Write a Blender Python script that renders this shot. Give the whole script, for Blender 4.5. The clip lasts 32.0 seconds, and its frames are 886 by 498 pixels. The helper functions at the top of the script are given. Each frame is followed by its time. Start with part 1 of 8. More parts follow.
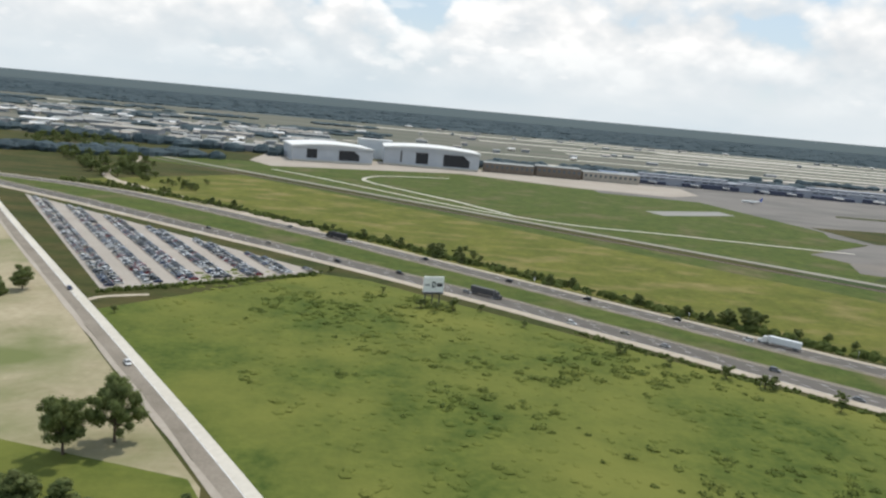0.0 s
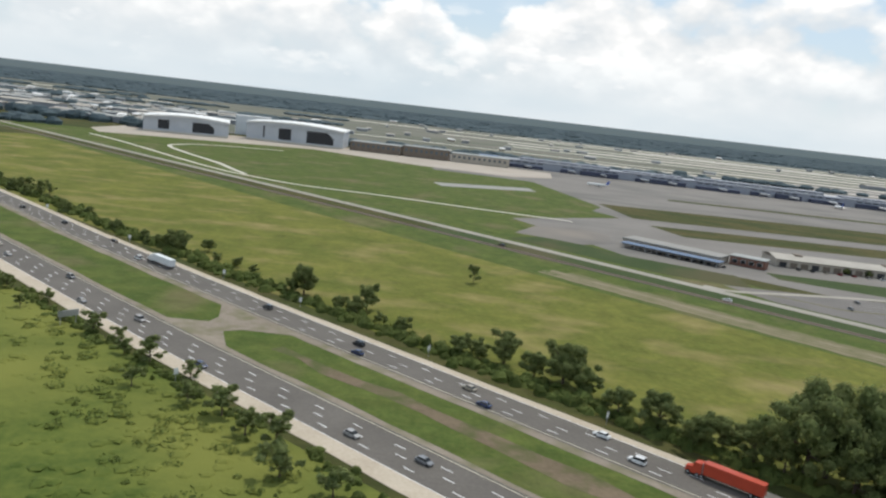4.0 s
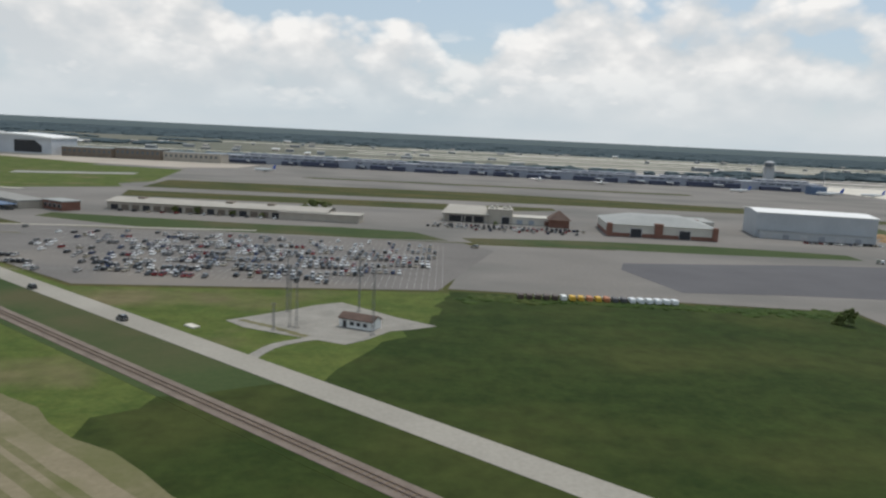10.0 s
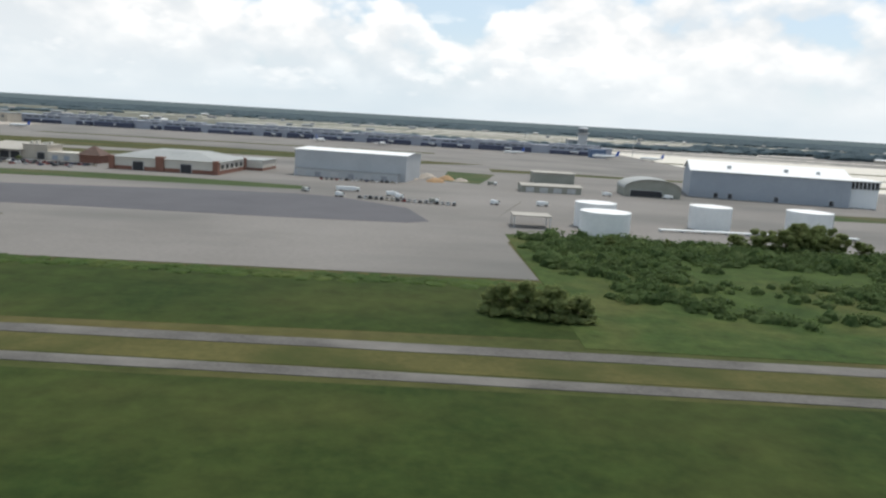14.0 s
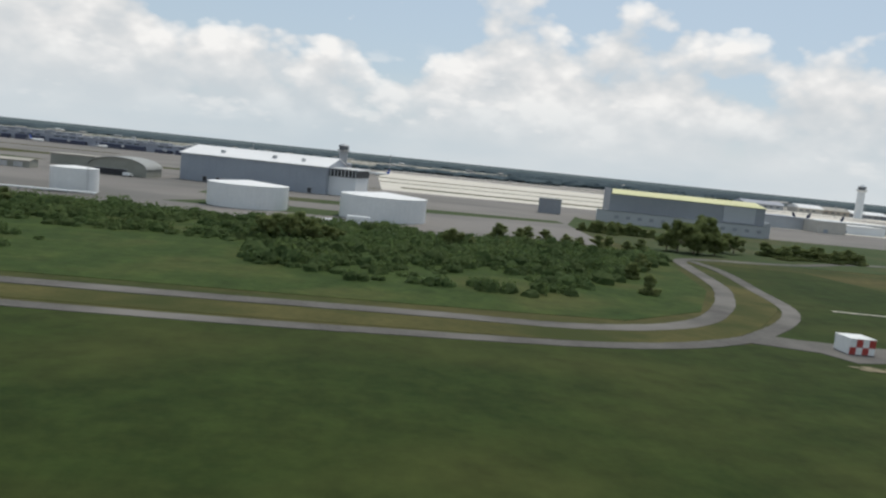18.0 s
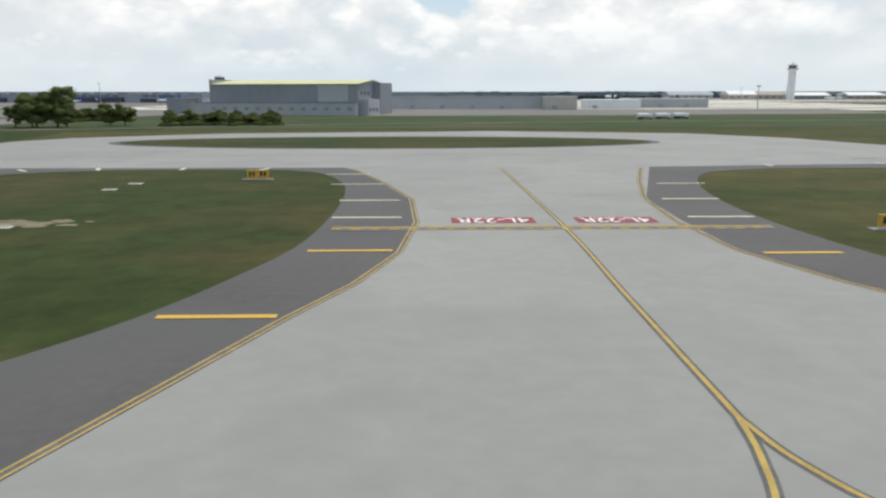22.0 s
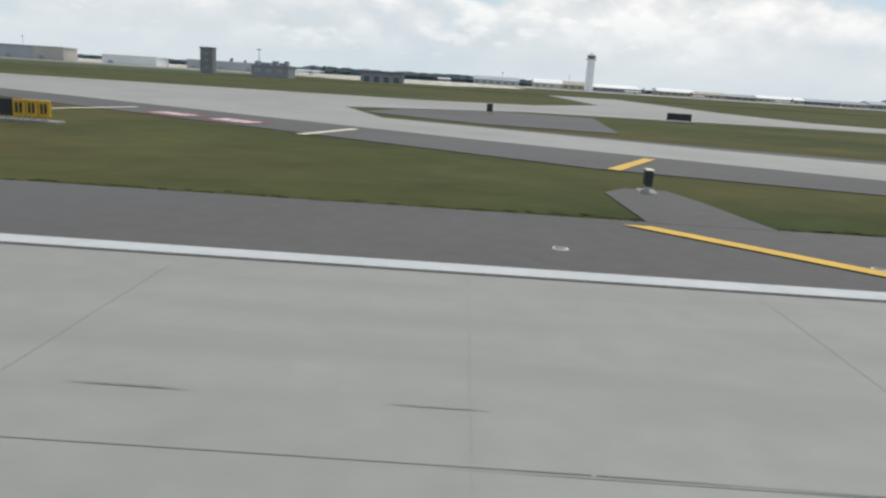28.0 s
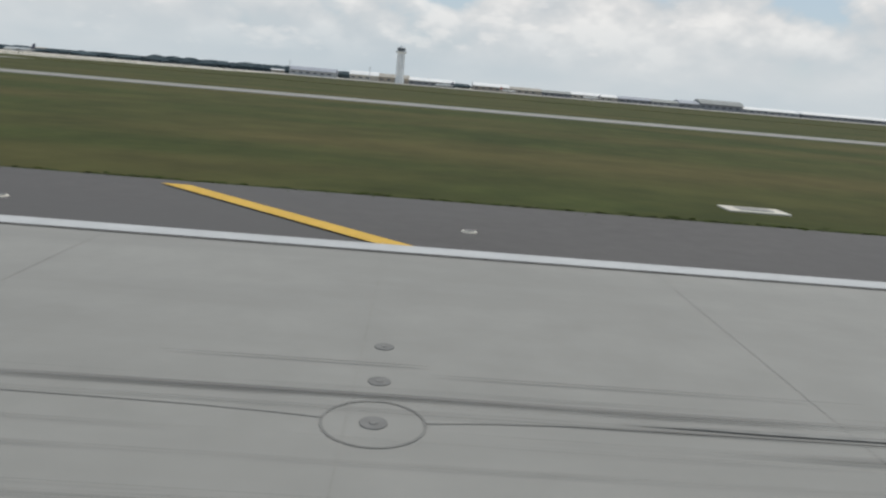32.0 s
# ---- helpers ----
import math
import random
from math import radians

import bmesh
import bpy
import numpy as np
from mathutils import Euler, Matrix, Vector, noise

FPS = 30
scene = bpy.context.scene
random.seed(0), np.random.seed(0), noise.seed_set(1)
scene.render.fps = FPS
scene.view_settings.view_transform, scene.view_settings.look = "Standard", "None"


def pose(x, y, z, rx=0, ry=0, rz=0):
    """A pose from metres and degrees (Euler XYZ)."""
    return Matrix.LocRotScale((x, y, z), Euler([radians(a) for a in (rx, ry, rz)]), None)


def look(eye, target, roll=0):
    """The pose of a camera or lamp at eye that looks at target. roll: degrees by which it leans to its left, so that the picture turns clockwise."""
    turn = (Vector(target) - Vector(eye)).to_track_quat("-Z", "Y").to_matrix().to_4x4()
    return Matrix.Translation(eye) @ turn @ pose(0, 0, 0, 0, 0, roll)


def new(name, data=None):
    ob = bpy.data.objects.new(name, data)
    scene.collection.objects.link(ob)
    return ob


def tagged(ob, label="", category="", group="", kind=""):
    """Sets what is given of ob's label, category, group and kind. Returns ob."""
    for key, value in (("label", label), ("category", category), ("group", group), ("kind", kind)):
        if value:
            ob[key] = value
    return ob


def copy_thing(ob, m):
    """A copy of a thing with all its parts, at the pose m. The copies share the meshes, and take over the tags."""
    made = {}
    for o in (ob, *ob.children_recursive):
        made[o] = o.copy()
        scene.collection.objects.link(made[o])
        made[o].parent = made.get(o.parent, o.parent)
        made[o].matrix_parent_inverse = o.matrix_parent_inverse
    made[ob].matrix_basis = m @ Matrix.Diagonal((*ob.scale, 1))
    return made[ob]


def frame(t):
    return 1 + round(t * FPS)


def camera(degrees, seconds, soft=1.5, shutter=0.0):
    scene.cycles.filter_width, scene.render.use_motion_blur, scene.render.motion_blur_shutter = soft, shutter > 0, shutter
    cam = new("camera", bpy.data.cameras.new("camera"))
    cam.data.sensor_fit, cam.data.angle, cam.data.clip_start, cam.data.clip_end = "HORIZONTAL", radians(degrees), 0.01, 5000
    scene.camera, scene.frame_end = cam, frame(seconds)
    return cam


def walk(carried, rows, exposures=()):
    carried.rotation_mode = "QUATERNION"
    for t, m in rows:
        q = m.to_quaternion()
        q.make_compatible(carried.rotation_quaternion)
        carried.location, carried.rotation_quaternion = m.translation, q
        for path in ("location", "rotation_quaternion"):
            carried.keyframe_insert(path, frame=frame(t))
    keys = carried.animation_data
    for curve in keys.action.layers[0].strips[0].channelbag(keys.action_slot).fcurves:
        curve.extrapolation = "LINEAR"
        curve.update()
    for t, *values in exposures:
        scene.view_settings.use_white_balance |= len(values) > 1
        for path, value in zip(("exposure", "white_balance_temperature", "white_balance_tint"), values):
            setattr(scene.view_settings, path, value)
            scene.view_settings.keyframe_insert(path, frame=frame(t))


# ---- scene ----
cam = camera(60.78, 32.0, 2.4)

# seconds, x, y, z, tilt up, turn to the left, lean
PATH = [
    (0.0, 7.43, -1.87, 46.43, -10.48, -4.52, 5.16),
    (0.5, 26.01, -1.72, 45.69, -10.61, -0.95, 5.58),
    (1.0, 44.41, -1.65, 44.82, -11.08, -0.67, 5.39),
    (1.5, 62.78, -1.54, 43.85, -11.23, -0.76, 5.95),
    (2.0, 81.19, -1.42, 42.84, -10.97, -0.67, 6.39),
    (2.5, 99.79, -1.29, 41.87, -10.20, -0.45, 6.42),
    (4.5, 174.51, 0.75, 38.32, -10.46, -0.81, 6.58),
    (5.0, 192.41, 0.86, 37.42, -10.64, -0.73, 6.71),
    (5.5, 210.63, 0.97, 36.57, -11.15, -1.35, 7.64),
    (6.0, 228.98, 0.98, 35.76, -11.45, -1.74, 8.90),
    (6.5, 247.42, 1.15, 35.01, -11.80, -0.94, 5.81),
    (7.0, 266.25, 1.50, 34.21, -10.57, -0.21, 4.52),
    (7.5, 285.63, 2.01, 33.32, -9.94, -0.18, 3.92),
    (8.0, 305.00, 2.54, 32.42, -9.68, 0.26, 3.02),
    (8.5, 324.50, 3.06, 31.47, -9.36, -0.01, 2.41),
    (9.0, 343.70, 3.62, 30.48, -8.80, 0.53, 2.29),
    (9.5, 362.91, 4.13, 29.59, -8.06, -0.29, 2.57),
    (10.0, 382.17, 4.57, 28.66, -8.44, -0.18, 2.73),
    (10.5, 401.58, 4.89, 27.65, -8.14, -0.60, 2.42),
    (11.0, 420.66, 4.99, 26.62, -7.74, -0.20, 2.14),
    (11.5, 440.03, 4.98, 25.71, -8.22, -0.78, 2.23),
    (12.0, 459.28, 5.04, 24.87, -8.80, -0.43, 2.70),
    (12.5, 478.42, 5.38, 23.93, -9.14, -0.85, 3.14),
    (13.0, 497.11, 6.02, 23.00, -9.31, -0.63, 3.20),
    (13.5, 516.21, 6.75, 21.96, -9.67, -1.20, 3.28),
    (14.0, 535.36, 7.21, 20.93, -9.73, -1.03, 3.33),
    (14.5, 554.42, 7.24, 19.91, -9.47, -0.96, 3.40),
    (16.5, 629.81, 4.24, 16.87, -6.55, -1.52, 3.37),
    (17.0, 648.01, 3.73, 16.01, -5.80, -1.54, 2.57),
    (17.5, 666.29, 3.35, 15.10, -7.46, -2.47, 2.53),
    (18.0, 684.62, 3.08, 14.14, -6.49, -6.01, 5.79),
    (18.5, 702.96, 2.92, 13.12, -6.12, -7.26, 3.57),
    (19.0, 721.41, 2.74, 12.12, -8.16, -4.98, 4.49),
    (19.5, 740.09, 2.40, 11.26, -10.42, -2.22, 2.30),
    (20.0, 758.90, 1.96, 10.47, -9.59, -2.38, 2.11),
    (20.5, 777.71, 1.43, 9.68, -8.90, -3.00, 1.95),
    (21.0, 796.82, 0.96, 8.80, -8.88, -3.11, 1.49),
    (21.5, 815.63, 0.59, 7.86, -9.63, -4.06, 1.83),
    (22.0, 834.76, 0.23, 6.95, -11.68, -1.22, -0.04),
    (22.5, 853.91, 0.03, 6.17, -9.19, -2.24, 1.24),
    (23.0, 872.83, 0.16, 5.30, -9.51, -2.08, 1.57),
    (23.5, 892.21, 0.43, 4.51, -10.33, -0.60, 1.86),
    (24.0, 911.42, 0.37, 4.02, -10.04, -0.20, 2.13),
    (24.5, 930.76, 0.07, 3.66, -9.66, -0.04, 2.32),
    (26.5, 1007.76, -0.02, 2.70, -11.57, 0.05, 4.47),
    (27.0, 1027.00, 0.21, 2.64, -11.15, 0.81, 4.07),
    (27.5, 1045.70, 0.42, 2.52, -12.57, -1.68, 2.70),
    (28.0, 1064.57, 0.27, 2.51, -12.66, 0.55, 3.69),
    (28.5, 1083.84, 0.13, 2.54, -11.08, -0.39, 4.90),
    (29.0, 1102.81, 0.08, 2.52, -12.09, -0.87, 3.59),
    (29.5, 1121.47, -0.00, 2.47, -12.04, -0.80, 4.07),
    (30.0, 1139.96, -0.14, 2.46, -12.09, -0.45, 3.18),
    (30.2, 1147.44, -0.16, 2.45, -11.88, 0.36, 2.39),
    (30.5, 1158.23, -0.16, 2.43, -11.77, 0.95, 2.08),
    (30.6, 1161.74, -0.16, 2.43, -11.85, 1.13, 1.96),
    (31.0, 1175.36, -0.16, 2.38, -11.91, 0.98, 1.67),
    (31.5, 1191.78, -0.17, 2.36, -11.34, 0.20, 2.40),
    (31.8, 1201.51, -0.18, 2.35, -11.65, -1.45, 5.00),
    (32.0, 1207.66, -0.19, 2.33, -12.23, -2.55, 4.91),
]
walk(cam, [(t, pose(x, y, z) @ pose(0, 0, 0, 0, 0, turn) @ pose(0, 0, 0, 90 + tilt) @ pose(0, 0, 0, 0, 0, lean)) for t, x, y, z, tilt, turn, lean in PATH],
     exposures=[(0.0, 0.12), (6.0, 0.15), (8.0, 0.1), (9.0, 0.08), (10.0, -0.16), (10.5, 0.06), (12.0, 0.12), (14.0, 0.22), (17.0, -0.25), (18.5, -0.12), (19.0, -0.18), (20.0, 0.2), (21.0, -0.3), (22.0, 0.1), (23.0, -0.02), (24.0, 0.32), (27.0, 0.05), (29.0, -0.14), (29.5, -0.3), (30.0, -0.33), (32.0, -0.24)])

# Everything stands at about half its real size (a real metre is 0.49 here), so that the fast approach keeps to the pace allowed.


# ---- world, sun ----
SUN_ELEVATION, SUN_AZIMUTH = 60.0, 28.0  # azimuth from +y towards +x


def make_world():
    world = bpy.data.worlds.new("sky")
    scene.world = world
    world.use_nodes = True
    nt = world.node_tree
    nt.nodes.clear()
    n, l = nt.nodes.new, nt.links.new
    out, bg = n("ShaderNodeOutputWorld"), n("ShaderNodeBackground")
    sky = n("ShaderNodeTexSky")
    sky.sky_type, sky.sun_disc = "NISHITA", False
    sky.sun_elevation, sky.sun_rotation = radians(SUN_ELEVATION), radians(SUN_AZIMUTH)
    sky.air_density, sky.dust_density, sky.ozone_density = 1.0, 1.2, 1.0
    co, sep = n("ShaderNodeTexCoord"), n("ShaderNodeSeparateXYZ")
    l(co.outputs["Generated"], sep.inputs[0])

    def ramp(src, stops, colours=None):
        r = n("ShaderNodeValToRGB")
        while len(r.color_ramp.elements) < len(stops):
            r.color_ramp.elements.new(0.5)
        for e, (p, c) in zip(r.color_ramp.elements, stops):
            e.position = p
            e.color = (c, c, c, 1) if not isinstance(c, tuple) else (*c, 1)
        l(src, r.inputs[0])
        return r.outputs[0]

    def mix(fac, a, b):
        m = n("ShaderNodeMix")
        m.data_type = "RGBA"
        for s, v in ((m.inputs[0], fac), (m.inputs[6], a), (m.inputs[7], b)):
            if isinstance(v, (int, float)):
                s.default_value = v
            elif isinstance(v, tuple):
                s.default_value = (*v, 1)
            else:
                l(v, s)
        return m.outputs[2]

    def maths(op, a, b=0.0):
        m = n("ShaderNodeMath")
        m.operation = op
        for s, v in zip(m.inputs, (a, b)):
            if isinstance(v, (int, float)):
                s.default_value = v
            else:
                l(v, s)
        return m.outputs[0]

    def cloud(scale, squash, detail, rough, shift):
        mp = n("ShaderNodeMapping")
        mp.inputs["Location"].default_value = shift
        mp.inputs["Scale"].default_value = (scale, scale, scale * squash)
        l(co.outputs["Generated"], mp.inputs[0])
        t = n("ShaderNodeTexNoise")
        t.inputs["Scale"].default_value = 1.0
        t.inputs["Detail"].default_value = detail
        t.inputs["Roughness"].default_value = rough
        l(mp.outputs[0], t.inputs["Vector"])
        return t.outputs["Fac"]

    def bumps(scale, squash, shift):
        mp = n("ShaderNodeMapping")
        mp.inputs["Location"].default_value = shift
        mp.inputs["Scale"].default_value = (scale, scale, scale * squash)
        l(co.outputs["Generated"], mp.inputs[0])
        t = n("ShaderNodeTexVoronoi")
        t.feature = "SMOOTH_F1"
        t.inputs["Scale"].default_value = 1.0
        t.inputs["Detail"].default_value = 3.0
        t.inputs["Roughness"].default_value = 0.55
        t.inputs["Smoothness"].default_value = 0.35
        l(mp.outputs[0], t.inputs["Vector"])
        return t.outputs["Distance"]

    def plus(a, b, k):
        return maths("ADD", a, maths("MULTIPLY", b, k))

    z = sep.outputs["Z"]
    # cumulus: a soft density, and the same density a little higher up, so that tops are lit and undersides are grey
    LOW, TOP = (2.1, 0.7, 1.3), (0.4, 3.2, 0.8)

    def heap(scale, squash, shift, lift):
        up = (shift[0], shift[1], shift[2] + lift * scale * squash)
        here = plus(cloud(scale, squash, 3.0, 0.52, shift), bumps(scale * 2.6, squash, shift), -0.22)
        over = plus(cloud(scale, squash, 3.0, 0.52, up), bumps(scale * 2.6, squash, tuple(c + (0, 0, lift * scale * 2.6 * squash)[k] for k, c in enumerate(shift))), -0.22)
        return here, maths("SUBTRACT", here, over)

    broad = cloud(2.4, 0.6, 2.0, 0.5, (3.1, 0.4, 1.7))
    veil = cloud(2.2, 4.0, 4.0, 0.55, (1.0, 5.0, 2.0))
    wisp = cloud(14.0, 1.6, 5.0, 0.58, (0.3, 2.4, 0.9))
    haze = mix(ramp(veil, [(0.35, 0.0), (0.65, 1.0)]), (6.1, 6.95, 7.5), (7.5, 7.95, 8.2))
    blue = mix(0.6, sky.outputs[0], (5.9, 7.2, 8.3))
    # the near heaps, thick up to some twelve degrees, with blue between them above
    near, lit = heap(5.0, 1.5, TOP, 0.030)
    near = plus(near, broad, 0.35)
    high = ramp(z, [(0.0, 0.36), (0.09, 0.33), (0.135, 0.24), (0.18, 0.13), (0.26, 0.07), (0.6, 0.06)])
    mask = ramp(plus(maths("ADD", near, high), wisp, 0.10), [(0.645, 0.0), (0.70, 0.7), (0.77, 1.0)])
    tone = ramp(maths("ADD", plus(maths("MULTIPLY", lit, 1.7), wisp, 0.35), 0.33), [(0.28, (6.8, 7.2, 7.5)), (0.44, (7.6, 7.85, 8.0)), (0.58, (8.6, 8.65, 8.65)), (0.74, (10.2, 10.1, 9.9))])
    above = mix(mask, blue, tone)
    # smaller far heaps low over the horizon, softened by the haze
    far_heap, far_lit = heap(9.0, 2.2, LOW, 0.016)
    small = ramp(plus(far_heap, wisp, 0.12), [(0.40, 0.0), (0.52, 0.9)])
    reach = ramp(z, [(0.015, 0.0), (0.05, 0.5), (0.09, 0.75), (0.15, 0.0)])
    low = ramp(z, [(0.0, 1.0), (0.025, 0.92), (0.07, 0.45), (0.11, 0.0)])
    above = mix(low, above, haze)
    above = mix(maths("MULTIPLY", small, reach), above, ramp(maths("ADD", maths("MULTIPLY", far_lit, 1.6), 0.5), [(0.36, (7.7, 8.05, 8.3)), (0.52, (8.8, 8.9, 8.95)), (0.66, (9.9, 9.85, 9.7))]))
    # hazy woods and fields out to the true horizon
    far = mix(ramp(z, [(0.0, 0.0), (0.010, 0.0)]), (1.25, 1.62, 1.75), (1.25, 1.62, 1.75))
    down = n("ShaderNodeMath")
    down.operation = "LESS_THAN"
    l(z, down.inputs[0])
    down.inputs[1].default_value = 0.0015
    l(mix(down.outputs[0], above, far), bg.inputs[0])
    bg.inputs[1].default_value = 0.10
    l(bg.outputs[0], out.inputs[0])


make_world()
sun = bpy.data.lights.new("sun", "SUN")
sun.energy, sun.angle, sun.color = 2.5, radians(0.8), (1.0, 0.95, 0.87)
a, e = radians(SUN_AZIMUTH), radians(SUN_ELEVATION)
toward = Vector((math.sin(a) * math.cos(e), math.cos(a) * math.cos(e), math.sin(e)))
lamp = new("sun", sun)
lamp.matrix_world = look(toward * 400 + Vector((600, 200, 0)), (600, 200, 0))


# ---- materials ----
def material(name, dark, light, scale=1.0, fine=None, rough=0.85, bump=0.0, metal=0.0, patches=None, patch_scale=0.02, island=0.0, spec=0.3, stretch=1.0, glow=0.0, patch_at=(0.48, 0.66), mottle=None):
    """A surface of two tones, mottled at two scales in world metres; patches: a third tone in large blotches, drawn out along x by stretch; glow: the share of light that leaves let through; mottle: the scale and depth of a further unevenness."""
    m = bpy.data.materials.new(name)
    m.use_nodes = True
    nt = m.node_tree
    n, l = nt.nodes.new, nt.links.new
    bsdf = nt.nodes["Principled BSDF"]
    geo = n("ShaderNodeNewGeometry")
    big, small = n("ShaderNodeTexNoise"), n("ShaderNodeTexNoise")
    for t, s, d in ((big, scale, 5.0), (small, fine or scale * 9, 3.0)):
        l(geo.outputs["Position"], t.inputs["Vector"])
        t.inputs["Scale"].default_value, t.inputs["Detail"].default_value, t.inputs["Roughness"].default_value = s, d, 0.6
    add = n("ShaderNodeMath")
    add.operation = "MULTIPLY_ADD"
    add.inputs[1].default_value = 0.4
    l(small.outputs["Fac"], add.inputs[0])
    half = n("ShaderNodeMath")
    half.operation = "MULTIPLY"
    half.inputs[1].default_value = 0.6
    l(big.outputs["Fac"], half.inputs[0])
    l(half.outputs[0], add.inputs[2])
    r = n("ShaderNodeValToRGB")
    r.color_ramp.elements[0].position, r.color_ramp.elements[1].position = 0.36, 0.64
    r.color_ramp.elements[0].color, r.color_ramp.elements[1].color = (*dark, 1), (*light, 1)
    l(add.outputs[0], r.inputs[0])
    colour = r.outputs[0]
    if patches:
        t = n("ShaderNodeTexNoise")
        t.inputs["Scale"].default_value, t.inputs["Detail"].default_value = patch_scale, 4.0
        mp = n("ShaderNodeMapping")
        mp.inputs["Scale"].default_value = (1.0 / stretch, 1.0, 1.0)
        l(geo.outputs["Position"], mp.inputs[0])
        l(mp.outputs[0], t.inputs["Vector"])
        pr = n("ShaderNodeValToRGB")
        pr.color_ramp.elements[0].position, pr.color_ramp.elements[1].position = patch_at
        l(t.outputs["Fac"], pr.inputs[0])
        mx = n("ShaderNodeMix")
        mx.data_type = "RGBA"
        l(pr.outputs[0], mx.inputs[0])
        l(colour, mx.inputs[6])
        mx.inputs[7].default_value = (*patches, 1)
        colour = mx.outputs[2]
    if mottle:
        t, hsv, mr = n("ShaderNodeTexNoise"), n("ShaderNodeHueSaturation"), n("ShaderNodeMapRange")
        t.inputs["Scale"].default_value, t.inputs["Detail"].default_value, t.inputs["Roughness"].default_value = mottle[0], 5.0, 0.65
        l(geo.outputs["Position"], t.inputs["Vector"])
        mr.inputs["From Min"].default_value, mr.inputs["From Max"].default_value = 0.3, 0.7
        mr.inputs["To Min"].default_value, mr.inputs["To Max"].default_value = 1 - mottle[1], 1 + mottle[1]
        l(t.outputs["Fac"], mr.inputs[0])
        l(mr.outputs[0], hsv.inputs["Value"])
        l(colour, hsv.inputs["Color"])
        colour = hsv.outputs[0]
    if island:
        info, hsv, mr = n("ShaderNodeNewGeometry"), n("ShaderNodeHueSaturation"), n("ShaderNodeMapRange")
        mr.inputs["To Min"].default_value, mr.inputs["To Max"].default_value = 1 - island, 1 + island
        l(info.outputs["Random Per Island"], mr.inputs[0])
        l(mr.outputs[0], hsv.inputs["Value"])
        l(colour, hsv.inputs["Color"])
        colour = hsv.outputs[0]
    l(colour, bsdf.inputs["Base Color"])
    bsdf.inputs["Roughness"].default_value, bsdf.inputs["Metallic"].default_value = rough, metal
    bsdf.inputs["Specular IOR Level"].default_value = spec
    if glow:
        # thin leaves let part of the light through
        thin, share = n("ShaderNodeBsdfTranslucent"), n("ShaderNodeMixShader")
        share.inputs[0].default_value = glow
        l(colour, thin.inputs[0])
        l(bsdf.outputs[0], share.inputs[1])
        l(thin.outputs[0], share.inputs[2])
        l(share.outputs[0], nt.nodes["Material Output"].inputs[0])
    if bump:
        b = n("ShaderNodeBump")
        b.inputs["Strength"].default_value, b.inputs["Distance"].default_value = bump, 0.3
        l(add.outputs[0], b.inputs["Height"])
        l(b.outputs[0], bsdf.inputs["Normal"])
    return m


def plain(name, c, rough=0.5, metal=0.0, wear=0.12):
    return material(name, tuple(v * (1 - wear) for v in c), tuple(min(1, v * (1 + wear)) for v in c), 0.5, 6.0, rough, 0.0, metal)


def car_paint(name, c):
    m = plain(name, c, 0.25, 0.0, 0.04)
    m.node_tree.nodes["Principled BSDF"].inputs["Coat Weight"].default_value = 0.6
    return m


GRASS_AIR = material("airfield_grass", (0.036, 0.047, 0.014), (0.062, 0.070, 0.021), 0.06, 0.9, 0.95, 0.12, patches=(0.088, 0.076, 0.029), patch_scale=0.085, spec=0.1, stretch=2.5, patch_at=(0.40, 0.70), mottle=(0.32, 0.22))
GRASS_MEADOW = material("meadow_grass", (0.052, 0.082, 0.017), (0.128, 0.152, 0.033), 0.13, 0.7, 0.95, 0.7, patches=(0.165, 0.175, 0.041), patch_scale=0.035, spec=0.1, patch_at=(0.40, 0.66))
GRASS_ISLAND = material("island_grass", (0.028, 0.042, 0.011), (0.047, 0.060, 0.017), 0.07, 1.0, 0.95, 0.15, patches=(0.068, 0.060, 0.022), patch_scale=0.10, spec=0.1, stretch=1.5, patch_at=(0.44, 0.68), mottle=(0.4, 0.25))
GRASS_HAY = material("hayfield_grass", (0.088, 0.106, 0.021), (0.158, 0.158, 0.036), 0.055, 0.8, 0.95, 0.5, patches=(0.220, 0.186, 0.072), patch_scale=0.085, spec=0.1, stretch=1.6, patch_at=(0.50, 0.72), mottle=(0.25, 0.18))
GRASS_VERGE = material("verge_grass", (0.056, 0.086, 0.020), (0.100, 0.120, 0.031), 0.12, 1.4, 0.95, 0.3, patches=(0.140, 0.122, 0.062), patch_scale=0.05, spec=0.1, patch_at=(0.52, 0.72), mottle=(0.3, 0.2))
# deep green grass, darkened further so the colour carries a cloud's shade
GRASS_CLOUD_SHADED = material("cloud_shaded_grass", (0.020, 0.036, 0.008), (0.036, 0.052, 0.012), 0.06, 1.0, 0.95, 0.2, patches=(0.046, 0.056, 0.015), patch_scale=0.06, spec=0.1, patch_at=(0.46, 0.68), stretch=1.5, mottle=(0.3, 0.25))
UNDERGROWTH = material("undergrowth_grass", (0.029, 0.052, 0.013), (0.054, 0.079, 0.020), 0.12, 1.2, 0.95, 0.5, patches=(0.068, 0.078, 0.024), patch_scale=0.06, spec=0.1, mottle=(0.4, 0.28))
GRASS_TRACK = material("track_verge_grass", (0.060, 0.060, 0.020), (0.105, 0.095, 0.034), 0.10, 1.3, 0.95, 0.3, patches=(0.045, 0.055, 0.016), patch_scale=0.08, spec=0.1)
DRY_FIELD = material("dry_field", (0.290, 0.245, 0.150), (0.420, 0.360, 0.240), 0.05, 0.7, 0.95, 0.2, patches=(0.150, 0.170, 0.060), patch_scale=0.03)
